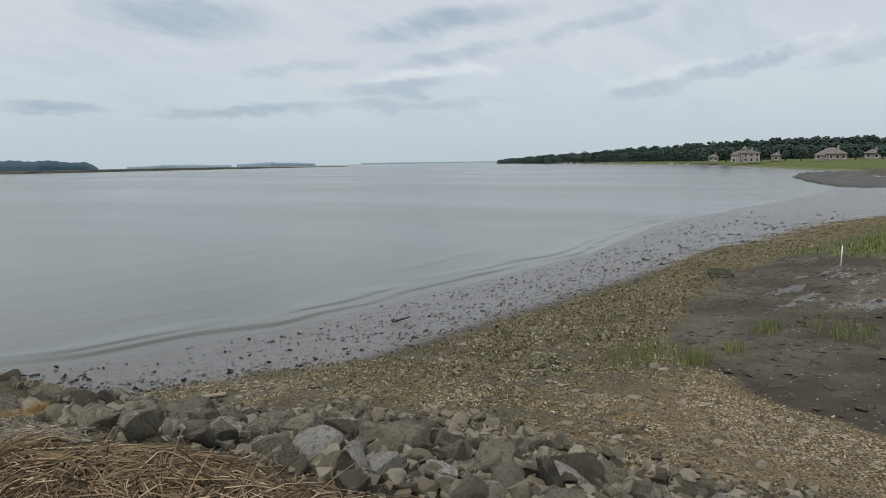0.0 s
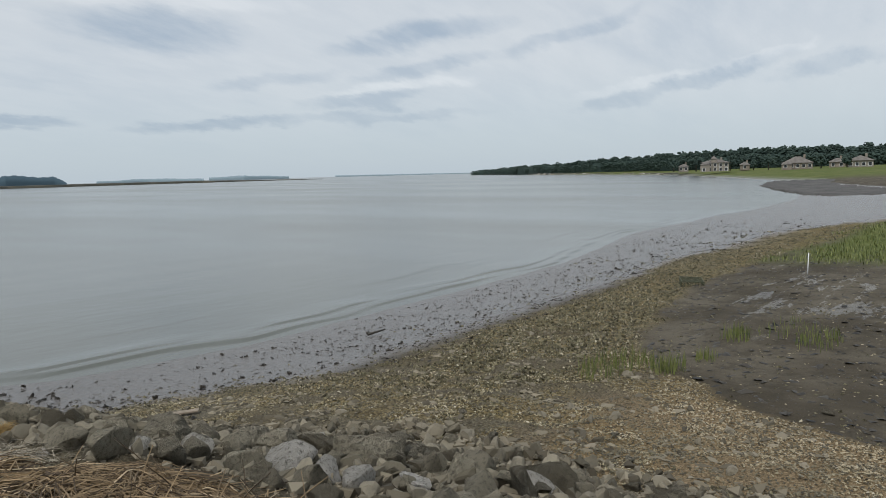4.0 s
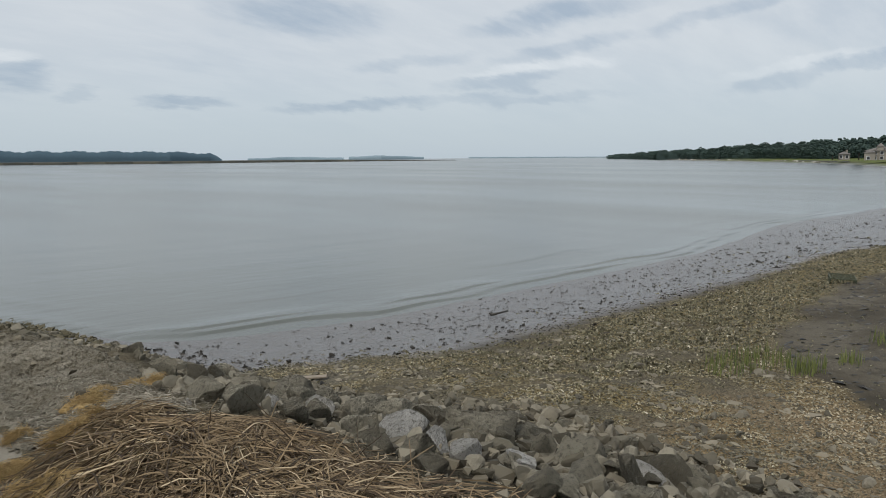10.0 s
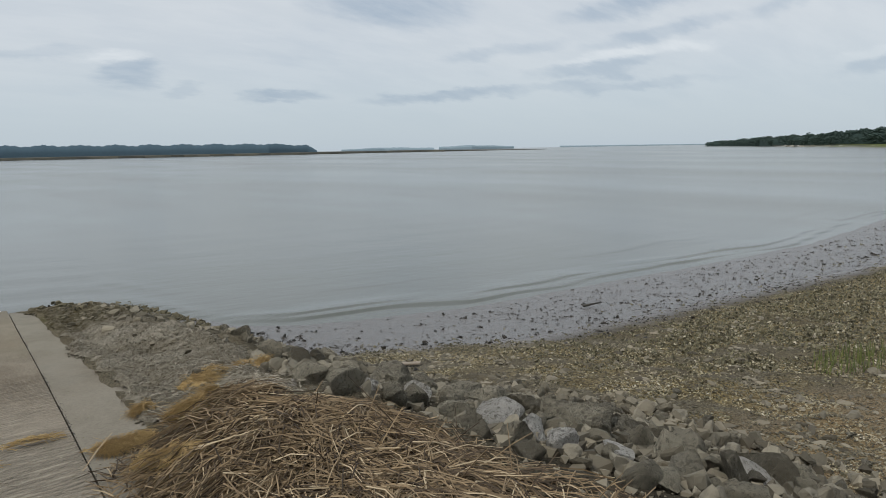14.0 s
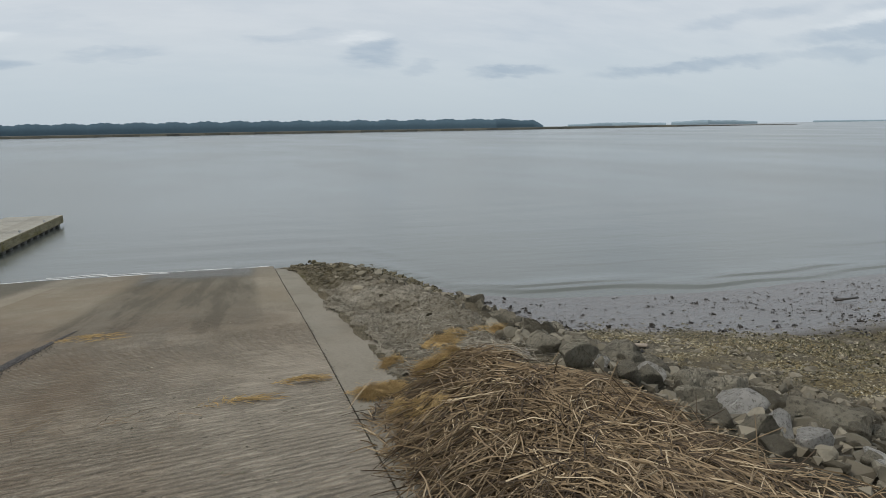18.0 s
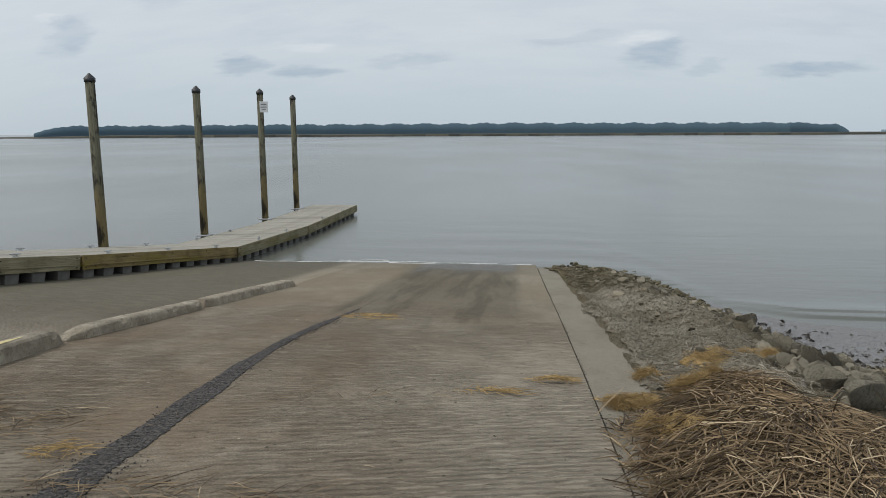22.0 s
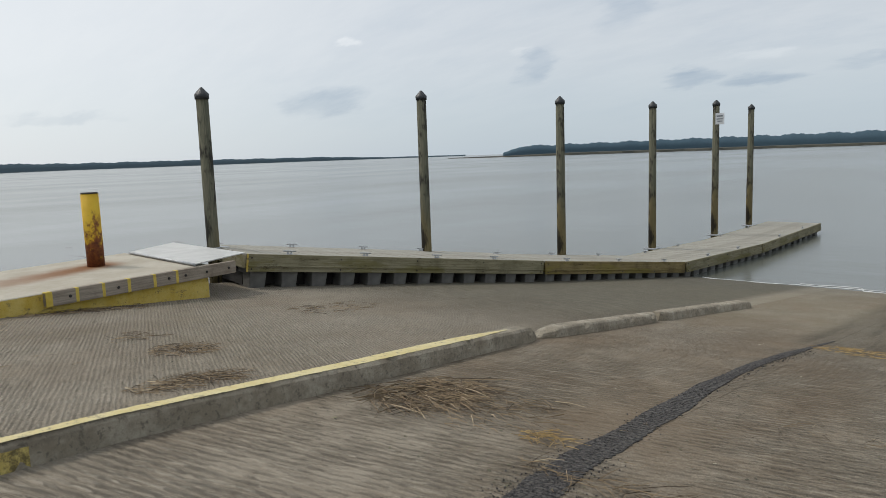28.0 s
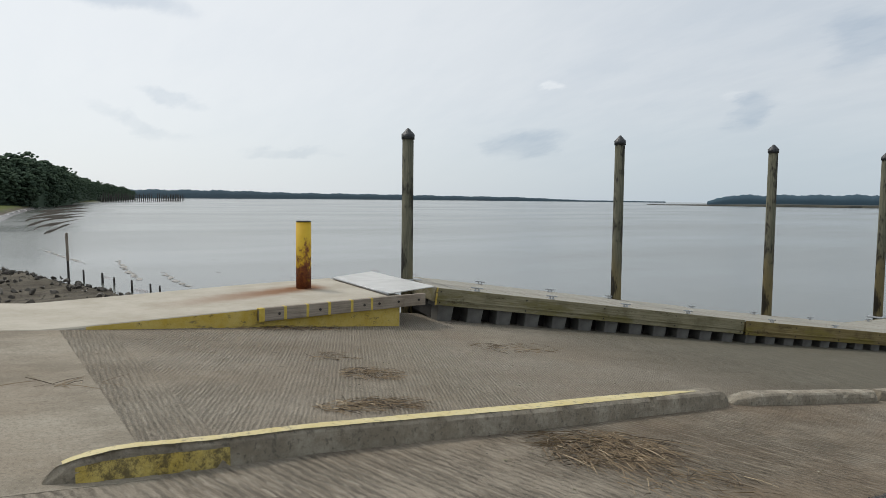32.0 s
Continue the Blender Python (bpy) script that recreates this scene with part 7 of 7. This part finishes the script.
# trees that stand between the houses
for j, (az, d, h) in enumerate(((-71.2, 350, 7.5), (-73.6, 352, 7.0), (-79.6, 318, 6.0), (-76.2, 345, 6.5), (-81.2, 325, 6.0), (-69.6, 372, 6.5), (-75.2, 352, 4.5))):
    x, y = at_az(az, d)
    tr = thing("tree", "rounded green tree standing beside the shore houses", "tree", "trees beside the houses", at=pose(x, y, 1.7, 0, 0, 50 * j))
    part("trunk", tube(0.28, 0.14, h * 0.55, 9), M_TRUNK, tr)
    q = np.random.RandomState(60 + j)
    V, F, base = [], [], 0
    for i in range(70):
        p = q.normal(0, 1, 3)
        p = p / np.linalg.norm(p) * q.uniform(0.5, 1.0)
        pv, pf = BLOBS[q.randint(12)]
        s = h * q.uniform(0.10, 0.2)
        V.append(pv * s + p * np.array((h * 0.36, h * 0.36, h * 0.34)) + np.array((0, 0, h * 0.62)))
        F += [tuple(i2 + base for i2 in w) for w in pf]
        base += len(pv)
    part("crown", (np.concatenate(V), F), M_WOOD, tr)

# pale stones standing for small unresolved light shapes along the eastern shore
q = random.Random(9)
for i in range(46):
    az = -59 - 10.5 * q.random() ** 0.7
    d = float(np.interp(-az, (54, 60, 69, 80), (1130, 690, 395, 325))) - q.uniform(0, 6)
    x, y = at_az(az, d)
    s = q.uniform(0.8, 2.4) * d / 450
    ob = part("boulder", (PALES + STONES)[i % 9], None)
    ob.matrix_basis = pose(x, y, 0.45, 0, 0, q.uniform(0, 360)) @ Matrix.Diagonal((s * 1.8, s * 1.2, s, 1))
    tagged(ob, "pale boulder standing for a light spot on the eastern shoreline", "boulder", "shoreline boulders")

# old pier on the western side
pier = thing("old_pier", "row of bare dark pier pilings running out from the western wood", "pier")
a, b = Vector((*at_az(82.0, 470), 0)), Vector((*at_az(76.4, 590), 0))
q = random.Random(4)
n = 40
for i in range(n):
    p = a.lerp(b, i / (n - 1))
    for side in (0, 1):
        off = Vector((0.8, 0.5, 0)) * (side * 4)
        h = q.uniform(3.6, 5.6) * (1 if q.random() > 0.2 else 0.6)
        ob = part("pile", tube(0.30, 0.26, h + 1.5, 6, (0, 0, -1.5)), M_IRON, pier)
        ob.location = p + off
for i in range(0, n - 1):
    if q.random() > 0.45:
        continue
    p = a.lerp(b, (i + 0.5) / (n - 1))
    ob = part("beam", box((b - a).length / (n - 1) + 0.3, 0.3, 0.35, (0, 0, 4.0)), M_IRON, pier)
    ob.matrix_basis = pose(p.x, p.y, 0, 0, 0, math.degrees(math.atan2((b - a).y, (b - a).x)))

# curved ridges in the western mud: right end and left end by bearing and distance
k = Mat("exposed dark mud", 1.0, 0, 0.0)
k.color(k.mix(k.ramp(k.noise(0.4, None, 6, 0.7), 0.35, 0.65), (0.045, 0.041, 0.036), (0.095, 0.088, 0.078)))
M_RIDGE = k.m
RIDGES = ((82.8, 300, 84.8, 250), (82.5, 240, 86.0, 175), (82.6, 200, 86.4, 142), (82.8, 172, 86.7, 118), (83.0, 150, 86.6, 102), (83.4, 128, 86.2, 88), (83.8, 108, 85.6, 78))
for az0, d0, az1, d1 in RIDGES:
    V, F = [], []
    n = 26
    for i in range(n + 1):
        u = i / n
        az = az0 + (az1 - az0) * (1 - (1 - u) ** 1.5)
        d = d0 + (d1 - d0) * u + 0.02 * d0 * math.sin(7 * u + d0)
        x, y = at_az(az, d)
        body = (1 - abs(2 * u - 1) ** 2) * (0.75 + 0.25 * math.sin(11 * u + az0 * 9))
        w, h = d * d / 5000 * 2.2 * body + 0.05, 0.03 + 0.07 * body
        for dd, zz in ((-w, -0.01), (-0.5 * w, h), (0.6 * w, h), (w, -0.01)):
            p, q2 = at_az(az, dd)
            V.append((x + p, y + q2, zz))
    for i in range(n):
        F += [(4 * i + j, 4 * i + j + 1, 4 * i + j + 5, 4 * i + j + 4) for j in range(3)]
    tagged(part("mud_ridge", (V, F), M_RIDGE), "dark curved mud ridge in the western shallows", "mud ridge", "mud ridges")

# low mud spit with a grassy back off the eastern shore
M_SPIT = simple("dark spit mud", (0.035, 0.032, 0.028), (0.095, 0.088, 0.080), 0.35, 0.7, fine=3.0, bump=0.6, depth=0.15)
V, F = [], []
n = 60
for i in range(n + 1):
    u = i / n
    a = np.array((np.interp(u, (0, 0.3, 0.6, 0.8, 1), (146, 118, 99.6, 95.7, 99)), np.interp(u, (0, 0.3, 0.6, 0.8, 1), (37.4, 27.5, 19.9, 16.1, 9))))
    b = np.array((np.interp(u, (0, 0.4, 1), (147, 168, 190)), np.interp(u, (0, 0.4, 1), (37.6, 38.5, 24))))
    t = min(1.0, 5 * u + 0.05)
    for w, h in ((0, -0.05), (0.012, 0.18), (0.03, 0.26), (0.2, 0.30), (0.5, 0.34), (0.8, 0.5), (0.9, 0.62), (1, -0.05)):
        p = a + (b - a) * w
        V.append((p[0] + 0.8 * math.sin(i * 1.7 + 3 * w), p[1] + 0.4 * math.sin(i * 2.3), -0.05 + (h + 0.05) * t * (1 + 0.12 * math.sin(i * 1.3 + 9 * w))))
F = [(8 * i + j, 8 * i + j + 1, 8 * i + j + 9, 8 * i + j + 8) for i in range(n) for j in range(7)]
tagged(part("mud_spit", (V, F), M_SPIT), "low dark mud spit off the eastern shore", "mud spit", kind="structure")


def on_joint(r, n):
    out = []
    while len(out) < n:
        y = 2.0 + 17.5 * r.rand() ** 1.3
        x = 0.577 + 0.012 * math.sin(y * 3.1) + r.normal(0, 0.010 + 0.012 * (math.sin(y * 1.9) > 0.6))
        out.append((x, y, float(ramp_z(y)) - 0.002, 0.004 + 0.012 * r.rand() ** 3, 0.8))
    return out


scatter("joint_crumbs", 1700, on_joint, lump, M_OYSTER, "dark dirt and crumbs filling the slab joint", "debris", 62)


def on_strip(r, n):
    out = []
    while len(out) < n:
        y = 2.7 + 6.5 * r.rand() ** 1.4
        x = strip_mid(y) + r.normal(0, 0.062 if y > 3.8 else 0.11)
        out.append((x, y, float(ramp_z(y)) + 0.006, 0.007 + 0.016 * r.rand() ** 2, 0.8))
    return out


scatter("asphalt_crumbs", 2600, on_strip, lump, M_TAR, "loose dark asphalt crumbs along the filled joint", "asphalt", 61)



def on_ramp(r, n):
    """Thin drifts of dirt and chaff caught on the grooved slabs."""
    out = []
    while len(out) < n:
        x, y = r.uniform(-8.6, 0.75), 2.9 + 7.0 * r.rand() ** 1.5
        if float(wavy(np.array(x), np.array(y), 1.5, 71)) < 0.35 * r.normal():
            continue
        out.append((x, y, float(ramp_z(y)) + 0.004, 0.007 + 0.022 * r.rand() ** 3, 0.25))
    return out


scatter("ramp_dirt", 2000, on_ramp, flake, M_CLUMP, "fine brown dirt and chaff scattered over the ramp", "debris", 63)

# pale scum drifting in lines over the western shallows
def scum_line(points, wide, seed):
    q = random.Random(seed)
    v = []
    n = 40
    us = [i / (len(points) - 1) for i in range(len(points))]
    for i in range(n + 1):
        x = float(np.interp(i / n, us, [p[0] for p in points])) + 0.3 * math.sin(i * 0.9 + seed)
        y = float(np.interp(i / n, us, [p[1] for p in points])) + 0.12 * math.sin(i * 1.7)
        w = wide * (0.55 + 0.3 * math.sin(i * 0.55 + seed) + 0.15 * math.sin(i * 1.9)) * min(1.0, 4 * i / n + 0.1, 4 * (n - i) / n + 0.1)
        v += [(x - w, y - 0.3 * w, 0.010), (x, y, 0.018), (x + w, y + 0.3 * w, 0.010)]
    f = [(3 * i + j, 3 * i + j + 1, 3 * i + j + 4, 3 * i + j + 3) for i in range(n) for j in range(2)]
    return tagged(part("scum_line", (v, f), M_SCUM), "pale tan scum line drifting on the western shallows", "foam", kind="stuff")


M_SCUM = simple("tan scum", (0.23, 0.215, 0.185), (0.36, 0.345, 0.315), 1.5, 0.7)
scum_line(((-48, 7.6), (-40.5, 6.9), (-35.5, 6.6)), 0.45, 1)
scum_line(((-39.4, 8.4), (-35.2, 8.0), (-32.1, 8.0)), 0.35, 2)
scum_line(((-60.0, 4.3), (-52, 5.0), (-46, 5.6)), 0.35, 3)
